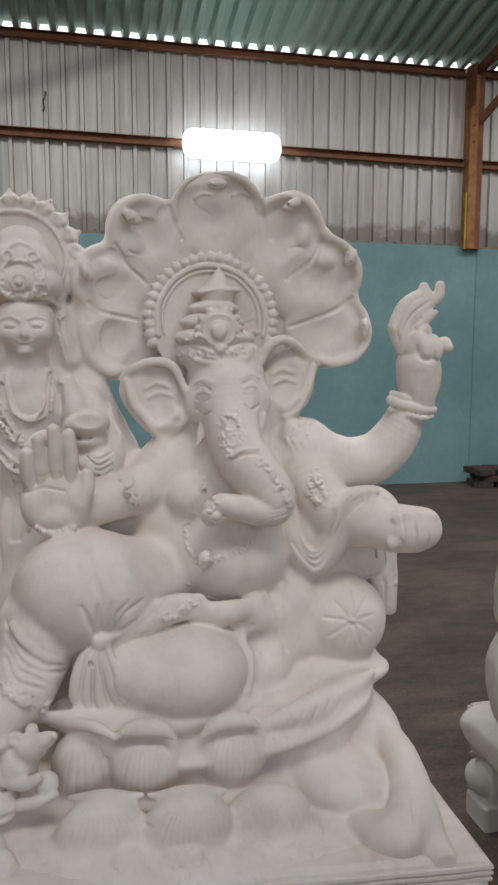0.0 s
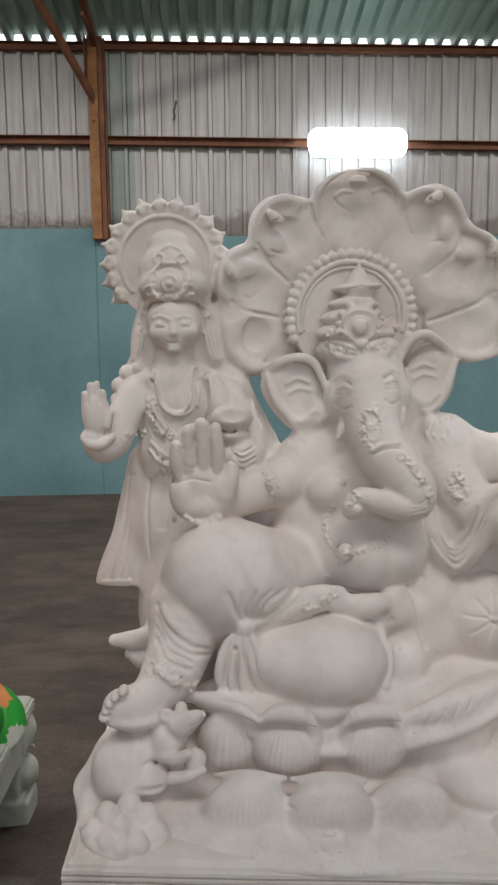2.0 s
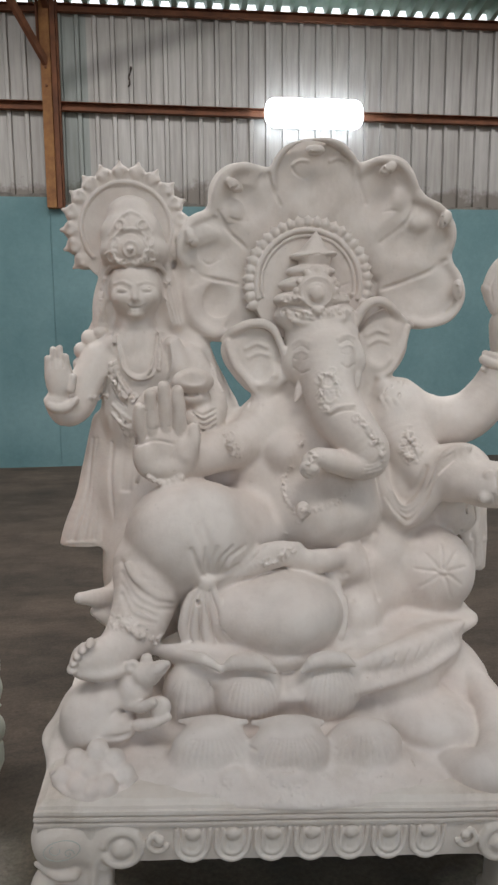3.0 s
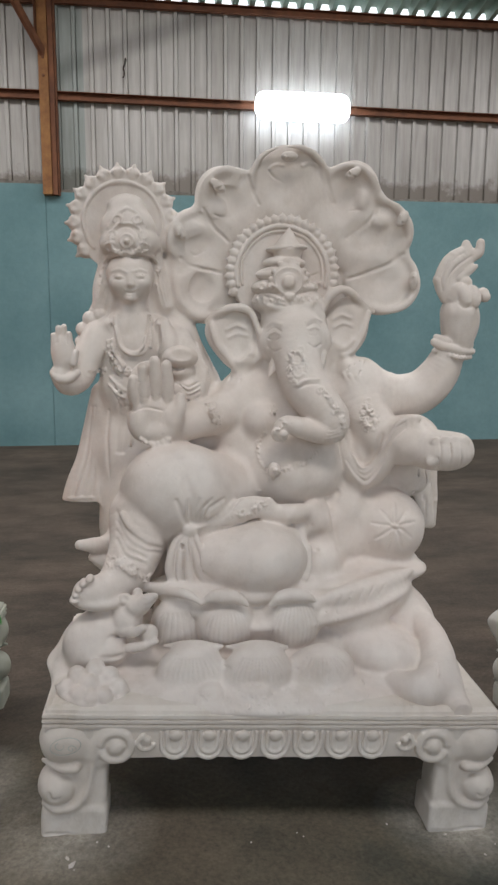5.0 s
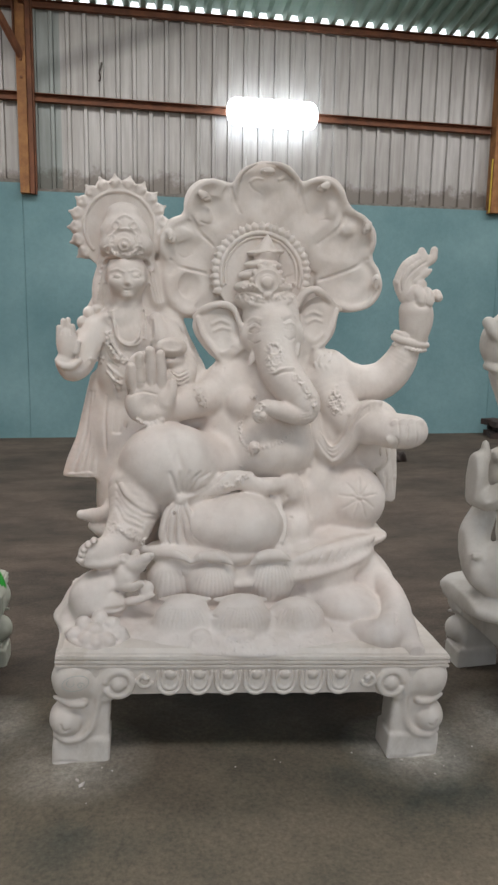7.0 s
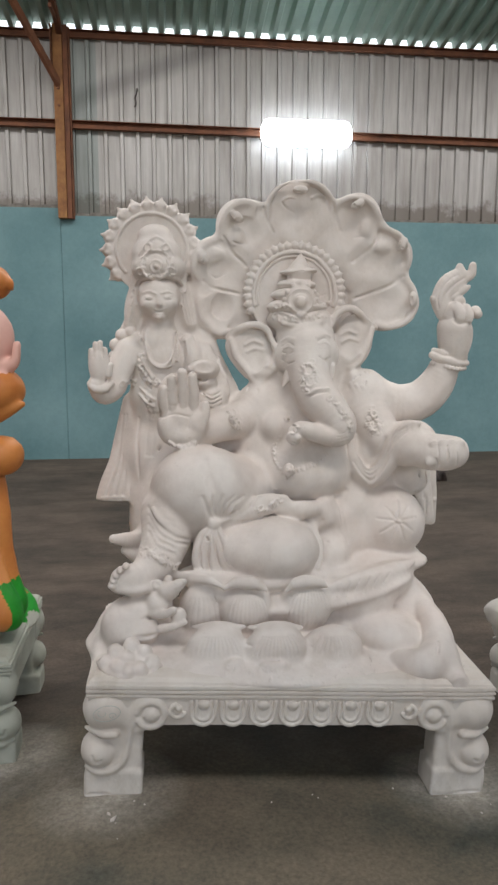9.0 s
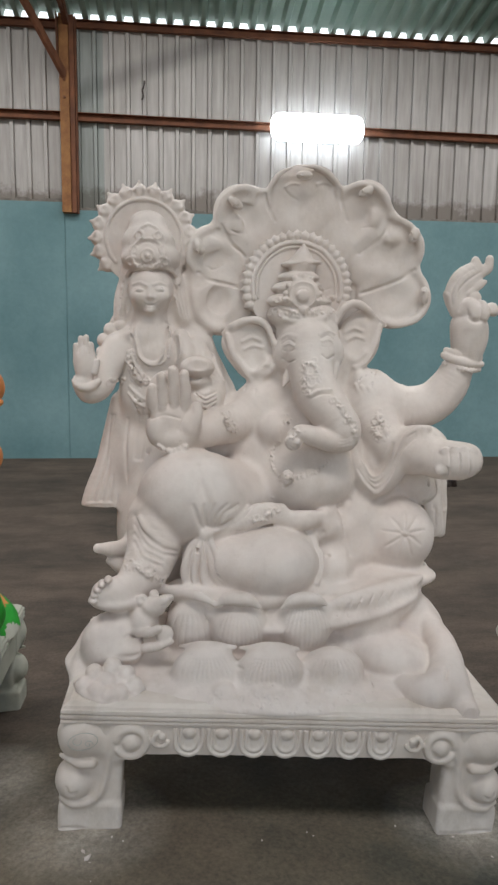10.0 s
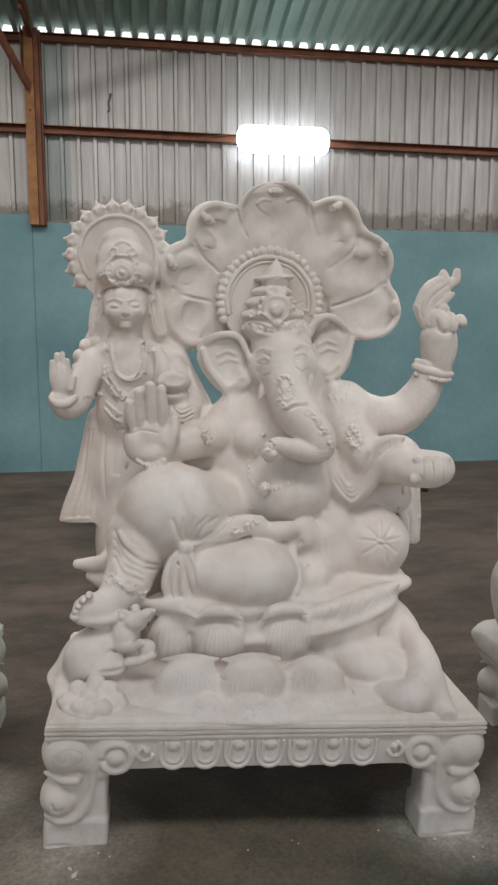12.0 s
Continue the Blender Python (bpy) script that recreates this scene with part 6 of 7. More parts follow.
    c.trace([(-0.065, 1.627, 0.001), (-0.047, 1.624, 0.002), (-0.029, 1.627, 0.001)], k=0.002, cut=True)
    c.trace([(-0.072, 1.651, 0.003), (-0.047, 1.657, 0.004), (-0.024, 1.649, 0.003)], k=0.005)
    c.trace([(-0.001, 1.633, 0.002), (0.02, 1.641, 0.002), (0.04, 1.634, 0.002)], k=0.002, cut=True)
    c.trace([(0.001, 1.627, 0.001), (0.019, 1.624, 0.002), (0.037, 1.628, 0.001)], k=0.002, cut=True)
    c.trace([(-0.005, 1.65, 0.003), (0.02, 1.657, 0.004), (0.042, 1.651, 0.003)], k=0.005)
    c.trace([(-0.038, 1.59, 0.002), (-0.024, 1.584, 0.002), (-0.013, 1.583, 0.003), (0, 1.584, 0.002), (0.013, 1.591, 0.002)], k=0.003, cut=True)
    c.trace([(-0.029, 1.59, 0.002), (-0.012, 1.588, 0.002), (0.004, 1.591, 0.002)])
    c.trace([(-0.026, 1.577, 0.002), (-0.013, 1.575, 0.003), (0.001, 1.578, 0.002)])
    c.trace([(-0.098, 1.686, 0.006), (-0.082, 1.704, 0.008), (-0.046, 1.71, 0.008), (-0.01, 1.712, 0.008), (0.028, 1.711, 0.008), (0.057, 1.706, 0.008), (0.074, 1.688, 0.006)], lift=0.002, k=0.003)
    c.trace([(-0.084, 1.692, 0.002), (-0.046, 1.699, 0.003), (-0.011, 1.701, 0.003), (0.028, 1.7, 0.003), (0.057, 1.692, 0.002)], k=0.002, cut=True)
    c.trace([(0.03, 1.754, 0.005), (0.023, 1.781, 0.005), (0.004, 1.8, 0.005), (-0.022, 1.806, 0.005), (-0.049, 1.799, 0.005), (-0.069, 1.78, 0.005), (-0.077, 1.754, 0.005), (-0.07, 1.728, 0.005), (-0.052, 1.709, 0.005), (-0.025, 1.702, 0.005), (0.002, 1.709, 0.005), (0.022, 1.728, 0.005), (0.03, 1.754, 0.005)], lift=0.001, k=0.003)
    c.trace([(0.017, 1.754, 0.002), (0.012, 1.774, 0.002), (-0.002, 1.788, 0.002), (-0.023, 1.794, 0.002), (-0.043, 1.788, 0.002), (-0.058, 1.773, 0.002), (-0.063, 1.753, 0.002), (-0.059, 1.733, 0.002), (-0.045, 1.72, 0.002), (-0.024, 1.714, 0.002), (-0.004, 1.72, 0.002), (0.011, 1.734, 0.002), (0.017, 1.754, 0.002)], k=0.003, cut=True)
    c.trace([(-0.003, 1.737, 0.004), (0, 1.747, 0.004), (-0.002, 1.757, 0.004), (-0.008, 1.765, 0.004), (-0.017, 1.768, 0.004), (-0.027, 1.768, 0.004), (-0.036, 1.762, 0.004), (-0.041, 1.754, 0.004), (-0.042, 1.745, 0.004), (-0.038, 1.736, 0.004), (-0.031, 1.729, 0.004), (-0.021, 1.728, 0.004), (-0.012, 1.731, 0.004)], lift=0.001, k=0.003)
    c.ball((-0.021, 1.902, 1.747), (0.008, 0.008, 0.008), k=0.003)
    c.trace([(-0.06, 1.738, 0.004), (-0.067, 1.743, 0.004), (-0.075, 1.743, 0.004), (-0.083, 1.74, 0.004), (-0.089, 1.734, 0.004), (-0.09, 1.726, 0.004), (-0.086, 1.719, 0.004), (-0.078, 1.715, 0.004), (-0.068, 1.713, 0.004), (-0.06, 1.718, 0.004)], k=0.003)
    c.trace([(0.043, 1.74, 0.004), (0.036, 1.744, 0.004), (0.028, 1.744, 0.004), (0.02, 1.74, 0.004), (0.016, 1.733, 0.004), (0.015, 1.724, 0.004), (0.02, 1.717, 0.004), (0.027, 1.714, 0.004), (0.036, 1.715, 0.004), (0.043, 1.72, 0.004)], k=0.003)
    c.trace([(-0.042, 1.805, 0.004), (-0.037, 1.81, 0.004), (-0.035, 1.819, 0.004), (-0.038, 1.826, 0.004), (-0.044, 1.831, 0.004), (-0.053, 1.832, 0.004), (-0.06, 1.828, 0.004), (-0.064, 1.822, 0.004), (-0.064, 1.814, 0.004)], k=0.003)
    c.trace([(0.028, 1.812, 0.004), (0.029, 1.82, 0.004), (0.025, 1.827, 0.004), (0.018, 1.831, 0.004), (0.01, 1.829, 0.004), (0.003, 1.824, 0.004), (0.001, 1.816, 0.004), (0.002, 1.808, 0.004), (0.007, 1.803, 0.004)], k=0.003)
    c.ball((-0.021, 1.955, 1.84), (0.016, 0.014, 0.023), k=0.005)
    c.trace([(-0.083, 1.793, 0.004), (-0.049, 1.837, 0.005), (-0.02, 1.855, 0.005), (0.012, 1.84, 0.005), (0.04, 1.798, 0.004)])
    c.trace([(-0.084, 1.717, 0.003), (-0.075, 1.718, 0.003), (-0.069, 1.724, 0.003), (-0.07, 1.733, 0.003), (-0.075, 1.738, 0.003), (-0.084, 1.742, 0.003), (-0.092, 1.738, 0.003), (-0.097, 1.732, 0.003), (-0.096, 1.724, 0.003)], k=0.003)
    c.trace([(-0.068, 1.756, 0.003), (-0.06, 1.759, 0.003), (-0.056, 1.767, 0.003), (-0.056, 1.774, 0.003), (-0.062, 1.781, 0.003), (-0.07, 1.782, 0.003), (-0.078, 1.78, 0.003), (-0.081, 1.772, 0.003), (-0.08, 1.764, 0.003)], k=0.003)
    c.trace([(0.041, 1.742, 0.003), (0.033, 1.739, 0.003), (0.028, 1.732, 0.003), (0.028, 1.724, 0.003), (0.034, 1.719, 0.003), (0.042, 1.718, 0.003), (0.049, 1.721, 0.003), (0.053, 1.729, 0.003), (0.052, 1.737, 0.003)], k=0.003)
    c.trace([(0.032, 1.784, 0.003), (0.024, 1.78, 0.003), (0.019, 1.773, 0.003), (0.02, 1.765, 0.003), (0.025, 1.758, 0.003), (0.033, 1.757, 0.003), (0.041, 1.761, 0.003), (0.044, 1.77, 0.003), (0.043, 1.779, 0.003)], k=0.003)
    c.trace([(-0.052, 1.805, 0.003), (-0.043, 1.807, 0.003), (-0.038, 1.813, 0.003), (-0.039, 1.822, 0.003), (-0.044, 1.829, 0.003), (-0.053, 1.83, 0.003), (-0.06, 1.827, 0.003), (-0.064, 1.819, 0.003), (-0.062, 1.811, 0.003)], k=0.003)
    c.trace([(0.013, 1.832, 0.003), (0.006, 1.828, 0.003), (0.001, 1.821, 0.003), (0.001, 1.813, 0.003), (0.007, 1.806, 0.003), (0.015, 1.807, 0.003), (0.022, 1.81, 0.003), (0.026, 1.818, 0.003), (0.024, 1.826, 0.003)], k=0.003)
    c.crumbs([(-0.07, 1.713), (-0.01, 1.716), (0.048, 1.715)], 0.003, 26, 0.004, 17)
    c.crumbs([(-0.105, 1.678), (-0.113, 1.619), (-0.125, 1.561)], 0.009, 26, 0.004, 18)
    c.crumbs([(0.078, 1.674), (0.086, 1.604), (0.098, 1.557)], 0.01, 28, 0.005, 19)
    c.trace([(-0.099, 1.661, 0.003), (-0.107, 1.603, 0.004), (-0.122, 1.542, 0.003)], k=0.005, cut=True)
    c.trace([(0.073, 1.654, 0.003), (0.082, 1.6, 0.004), (0.098, 1.543, 0.003)], k=0.005, cut=True)
    c.trace([(-0.086, 1.659, 0.003), (-0.098, 1.603, 0.004), (-0.114, 1.542, 0.003)], k=0.005, cut=True)
    c.trace([(0.085, 1.654, 0.003), (0.094, 1.6, 0.004), (0.11, 1.543, 0.003)], k=0.005, cut=True)
    c.trace([(-0.074, 1.657, 0.003), (-0.09, 1.603, 0.004), (-0.106, 1.542, 0.003)], k=0.005, cut=True)
    c.trace([(0.097, 1.655, 0.003), (0.106, 1.601, 0.004), (0.118, 1.541, 0.003)], k=0.005, cut=True)
    # standing figure: veil that joins the hood
    c.tube([(0.106, 2.11, 1.758, 0.056), (0.115, 2.11, 1.607, 0.061), (0.152, 2.1, 1.476, 0.058), (0.184, 2.08, 1.387, 0.04)], k=0.02, flat=0.5)
    c.tube([(-0.105, 2.1, 1.639, 0.017), (-0.116, 2.09, 1.562, 0.03), (-0.149, 2.07, 1.476, 0.036)], k=0.02, flat=0.5)
    c.tube([(0.119, 2.06, 1.67, 0.03), (0.128, 2.05, 1.541, 0.039), (0.148, 2.04, 1.455, 0.035)], k=0.03, flat=0.6)
    # standing figure: body, arms, shawl
    c.ball((0.001, 2.02, 1.408), (0.15, 0.1, 0.107), k=0.03)
    c.ball((-0.014, 2.02, 1.271), (0.117, 0.1, 0.152), k=0.03)
    c.ball((-0.029, 2, 1.477), (0.097, 0.07, 0.046))
    c.tube([(0.092, 1.95, 1.477, 0.027), (0.115, 1.94, 1.393, 0.032), (0.089, 1.95, 1.325, 0.021)], k=0.01)
    c.tube([(-0.061, 1.95, 1.508, 0.004), (-0.058, 1.932, 1.446, 0.004), (-0.039, 1.926, 1.399, 0.005), (-0.007, 1.92, 1.384, 0.005), (0.027, 1.92, 1.403, 0.004), (0.041, 1.932, 1.453, 0.004), (0.043, 1.962, 1.509, 0.004)], k=0.002)
    c.tube([(-0.069, 1.944, 1.502, 0.003), (-0.076, 1.932, 1.415, 0.003)], k=0.003)
    c.tube([(0.042, 1.981, 1.519, 0.003), (0.042, 1.939, 1.477, 0.004), (0.033, 1.921, 1.415, 0.003)], k=0.003, cut=True)
    c.tube([(0.058, 1.981, 1.509, 0.003), (0.054, 1.939, 1.457, 0.003)], k=0.003, cut=True)
    c.beads([(0.087, 1.921, 1.478), (0.089, 1.919, 1.454), (0.092, 1.919, 1.429), (0.086, 1.925, 1.405), (0.079, 1.937, 1.381)], 0.005, k=0.003)
    c.tube([(-0.131, 2, 1.434, 0.054), (-0.172, 1.975, 1.355, 0.052), (-0.196, 1.95, 1.298, 0.048), (-0.227, 1.925, 1.284, 0.043), (-0.246, 1.905, 1.315, 0.036)], k=0.02)
    c.tube([(-0.271, 1.895, 1.32, 0.012), (-0.255, 1.88, 1.304, 0.016), (-0.223, 1.88, 1.3, 0.016), (-0.194, 1.895, 1.319, 0.012)], k=0.003)
    c.ball((-0.236, 1.895, 1.385), (0.04, 0.03, 0.068), k=0.008)
    c.tube([(-0.264, 1.89, 1.385, 0.012), (-0.264, 1.885, 1.442, 0.01)], k=0.002)
    c.tube([(-0.248, 1.89, 1.385, 0.012), (-0.248, 1.885, 1.466, 0.01)], k=0.002)
    c.tube([(-0.23, 1.89, 1.385, 0.012), (-0.23, 1.885, 1.47, 0.01)], k=0.002)
    c.tube([(-0.212, 1.89, 1.385, 0.012), (-0.213, 1.885, 1.446, 0.01)], k=0.002)
    c.tube([(-0.203, 1.885, 1.352, 0.013), (-0.192, 1.882, 1.389, 0.009)], k=0.004)
    c.tube([(-0.254, 1.879, 1.45, 0.002), (-0.253, 1.873, 1.414, 0.002)], k=0.002, cut=True)
    c.tube([(-0.238, 1.879, 1.45, 0.002), (-0.237, 1.867, 1.414, 0.002)], k=0.002, cut=True)
    c.tube([(-0.22, 1.879, 1.45, 0.002), (-0.22, 1.873, 1.414, 0.002)], k=0.002, cut=True)
    c.ball((-0.158, 2.02, 1.497), (0.025, 0.03, 0.025), k=0.004)
    c.ball((-0.18, 2.02, 1.459), (0.027, 0.03, 0.027), k=0.004)
    c.ball((-0.191, 2.02, 1.417), (0.021, 0.03, 0.021), k=0.004)
    c.ball((-0.124, 2.02, 1.512), (0.023, 0.03, 0.023), k=0.004)
    c.ball((-0.142, 2.02, 1.472), (0.023, 0.03, 0.023), k=0.004)
    c.tube([(-0.097, 1.945, 1.394, 0.004), (-0.117, 1.975, 1.34, 0.006), (-0.139, 1.975, 1.298, 0.004)], k=0.008, cut=True)
    c.beads([(-0.092, 1.934, 1.42), (-0.088, 1.934, 1.398), (-0.083, 1.94, 1.376), (-0.074, 1.934, 1.357), (-0.061, 1.934, 1.339), (-0.046, 1.928, 1.324)], 0.009, k=0.003)
    c.beads([(-0.077, 1.928, 1.424), (-0.074, 1.928, 1.404), (-0.069, 1.928, 1.385), (-0.061, 1.928, 1.366), (-0.05, 1.928, 1.349), (-0.037, 1.922, 1.334)], 0.009, k=0.003)
    c.beads([(0.047, 1.965, 1.509), (0.051, 1.947, 1.488), (0.054, 1.947, 1.466), (0.054, 1.929, 1.445), (0.052, 1.923, 1.424), (0.05, 1.923, 1.403)], 0.007, k=0.003)
    c.beads([(-0.069, 1.942, 1.502), (-0.065, 1.93, 1.467), (-0.061, 1.93, 1.432), (-0.046, 1.924, 1.4), (-0.022, 1.924, 1.377), (0.009, 1.918, 1.381), (0.027, 1.912, 1.41), (0.037, 1.93, 1.444)], 0.005, k=0.003)
    c.beads([(-0.102, 1.949, 1.394), (-0.096, 1.949, 1.37), (-0.085, 1.948, 1.348), (-0.072, 1.936, 1.328), (-0.055, 1.928, 1.311)], 0.005, k=0.003)
    c.beads([(-0.09, 1.925, 1.403), (-0.085, 1.931, 1.38), (-0.075, 1.925, 1.36), (-0.062, 1.925, 1.341), (-0.046, 1.919, 1.324)], 0.005, k=0.003)
    c.beads([(-0.08, 1.919, 1.412), (-0.074, 1.919, 1.39), (-0.065, 1.919, 1.371), (-0.052, 1.919, 1.353), (-0.037, 1.919, 1.337)], 0.005, k=0.003)
    c.tube([(-0.076, 1.939, 1.289, 0.003), (-0.053, 1.927, 1.244, 0.004), (-0.02, 1.747, 1.234, 0.003)], k=0.006, cut=True)
    c.tube([(-0.082, 1.939, 1.251, 0.003), (-0.058, 1.939, 1.208, 0.004)], k=0.006, cut=True)
    c.tube([(0.136, 2, 1.417, 0.06), (0.183, 1.95, 1.339, 0.054), (0.205, 1.92, 1.277, 0.045), (0.147, 1.88, 1.253, 0.036)], k=0.02)
    c.ball((0.148, 1.86, 1.372), (0.06, 0.045, 0.039), k=0.004, tip=-22)
    c.ball((0.146, 1.819, 1.386), (0.049, 0.007, 0.022), k=0.004, cut=True)
    c.ball((0.148, 1.88, 1.325), (0.05, 0.045, 0.033), k=0.006)
    c.tube([(0.092, 1.921, 1.348, 0.004), (0.137, 1.837, 1.332, 0.005), (0.204, 1.897, 1.344, 0.004)], k=0.004, cut=True)
    c.ball((0.173, 1.895, 1.26), (0.064, 0.06, 0.055))
    c.tube([(0.141, 1.849, 1.294, 0.003), (0.173, 1.837, 1.274, 0.004), (0.213, 1.861, 1.292, 0.003)], k=0.004, cut=True)
    c.tube([(0.145, 1.849, 1.281, 0.003), (0.173, 1.837, 1.259, 0.004), (0.212, 1.849, 1.276, 0.003)], k=0.004, cut=True)
    c.tube([(0.148, 1.837, 1.27, 0.003), (0.173, 1.837, 1.245, 0.004), (0.211, 1.849, 1.26, 0.003)], k=0.004, cut=True)
    c.tube([(0.147, 1.747, 1.266, 0.003), (0.173, 1.843, 1.229, 0.004), (0.211, 1.849, 1.243, 0.003)], k=0.004, cut=True)
    c.tube([(0.162, 2.05, 1.476, 0.039), (0.203, 2.04, 1.371, 0.044), (0.245, 2.03, 1.278, 0.049)], k=0.02)
    c.beads([(0.209, 1.997, 1.412), (0.212, 1.937, 1.395), (0.219, 1.925, 1.376), (0.226, 1.919, 1.357), (0.235, 1.913, 1.339), (0.244, 1.919, 1.319)], 0.007, k=0.003)
    c.ball((0.224, 2.02, 1.134), (0.157, 0.1, 0.139), k=0.04)
    # standing figure: neckline, necklaces, garland and sash
    c.tube([(-0.016, 1.995, 1.578, 0.051), (-0.018, 1.995, 1.51, 0.062)], k=0.02)
    c.trace([(-0.069, 1.47, 0.004), (-0.051, 1.403, 0.005), (-0.014, 1.378, 0.005), (0.031, 1.389, 0.005), (0.049, 1.461, 0.004)], k=0.003)
    c.trace([(0.04, 1.533, 0.003), (0.046, 1.486, 0.005), (0.032, 1.403, 0.003)], k=0.005, cut=True)
    c.trace([(0.067, 1.528, 0.003), (0.076, 1.469, 0.005), (0.078, 1.403, 0.003)], k=0.006, cut=True)
    c.trace([(-0.088, 1.511, 0.003), (-0.076, 1.461, 0.005), (-0.07, 1.42, 0.003)], k=0.006, cut=True)
    c.crumbs([(-0.09, 1.404), (-0.079, 1.362), (-0.054, 1.319), (-0.016, 1.313)], 0.009, 60, 0.005, 20)
    c.trace([(-0.106, 1.394, 0.003), (-0.088, 1.335, 0.005), (-0.049, 1.296, 0.003)], cut=True)
    c.crumbs([(-0.065, 1.276), (-0.053, 1.234), (-0.041, 1.189)], 0.012, 44, 0.004, 21)
    c.trace([(-0.089, 1.301, 0.004), (-0.065, 1.275, 0.005), (-0.035, 1.255, 0.003)], k=0.005)
    c.trace([(-0.093, 1.273, 0.004), (-0.069, 1.248, 0.005), (-0.039, 1.227, 0.003)], k=0.005)
    c.crumbs([(-0.155, 1.321), (-0.121, 1.316), (-0.111, 1.332)], 0.008, 22, 0.005, 22)
    # standing figure: flared shawl end and skirt folds
    c.tube([(-0.118, 2.03, 1.231, 0.046), (-0.139, 2.03, 1.115, 0.053), (-0.16, 2.025, 0.989, 0.064), (-0.181, 2.02, 0.889, 0.083), (-0.187, 2.02, 0.814, 0.094)], k=0.012, flat=0.5)
    c.block((-0.319, 1.90, 0.5), (-0.099, 2.15, 0.853), 0.006, k=0.005, cut=True)
    c.trace([(-0.159, 1.189, 0.003), (-0.18, 1.032, 0.005), (-0.234, 0.866, 0.006)], k=0.008, cut=True)
    c.trace([(-0.145, 1.189, 0.003), (-0.162, 1.031, 0.005), (-0.201, 0.867, 0.006)], k=0.008, cut=True)
    c.trace([(-0.131, 1.19, 0.003), (-0.142, 1.031, 0.005), (-0.17, 0.866, 0.006)], k=0.008, cut=True)
    c.trace([(-0.117, 1.19, 0.003), (-0.124, 1.028, 0.005), (-0.14, 0.862, 0.006)], k=0.008, cut=True)
    c.trace([(-0.101, 1.194, 0.003), (-0.105, 1.027, 0.005), (-0.109, 0.858, 0.006)], k=0.008, cut=True)
    c.trace([(-0.248, 0.865, 0.005), (-0.177, 0.869, 0.006), (-0.103, 0.861, 0.005)])
    c.ball((-0.043, 2.03, 1.038), (0.115, 0.09, 0.211), k=0.03)
    c.ball((0.07, 2, 1.017), (0.111, 0.08, 0.111), k=0.04)
    c.ball((-0.091, 2.02, 0.767), (0.054, 0.08, 0.181), k=0.03)
    c.tube([(-0.097, 1.969, 1.18, 0.004), (-0.106, 1.957, 1.051, 0.005), (-0.095, 1.963, 0.895, 0.004)], k=0.008, cut=True)
    c.tube([(-0.013, 1.747, 1.224, 0.004), (-0.02, 1.939, 1.074, 0.005), (-0.041, 1.945, 0.963, 0.004)], k=0.01, cut=True)
    c.tube([(-0.095, 1.9, 0.722, 0.033), (-0.146, 1.86, 0.73, 0.028), (-0.196, 1.83, 0.743, 0.017)], k=0.012)
    c.tube([(-0.108, 1.87, 0.662, 0.035), (-0.158, 1.86, 0.688, 0.015)])
    c.ball((0.025, 1.95, 0.78), (0.129, 0.12, 0.245), k=0.05)
    c.ball((0.291, 2.03, 1.005), (0.161, 0.09, 0.172), k=0.05)
    c.ball((0.626, 2.06, 0.797), (0.342, 0.06, 0.317), k=0.04)
    c.trace([(-0.061, 1.198, 0.003), (-0.072, 1.041, 0.005), (-0.089, 0.872, 0.005)], k=0.01, cut=True)
    c.trace([(-0.046, 1.199, 0.003), (-0.061, 1.04, 0.005), (-0.072, 0.921, 0.005)], k=0.01, cut=True)
    c.trace([(-0.03, 1.199, 0.003), (-0.049, 1.04, 0.005), (-0.066, 0.927, 0.005)], k=0.01, cut=True)
    c.trace([(-0.008, 1.225, 0.003), (-0.037, 1.04, 0.005), (-0.061, 0.928, 0.005)], k=0.01, cut=True)
    ob = c.skin("plaster_statue", PLASTER)
    return tagged(ob, "white unpainted plaster statue group with cobra hood on lotus seat", "statue")


build_statue()


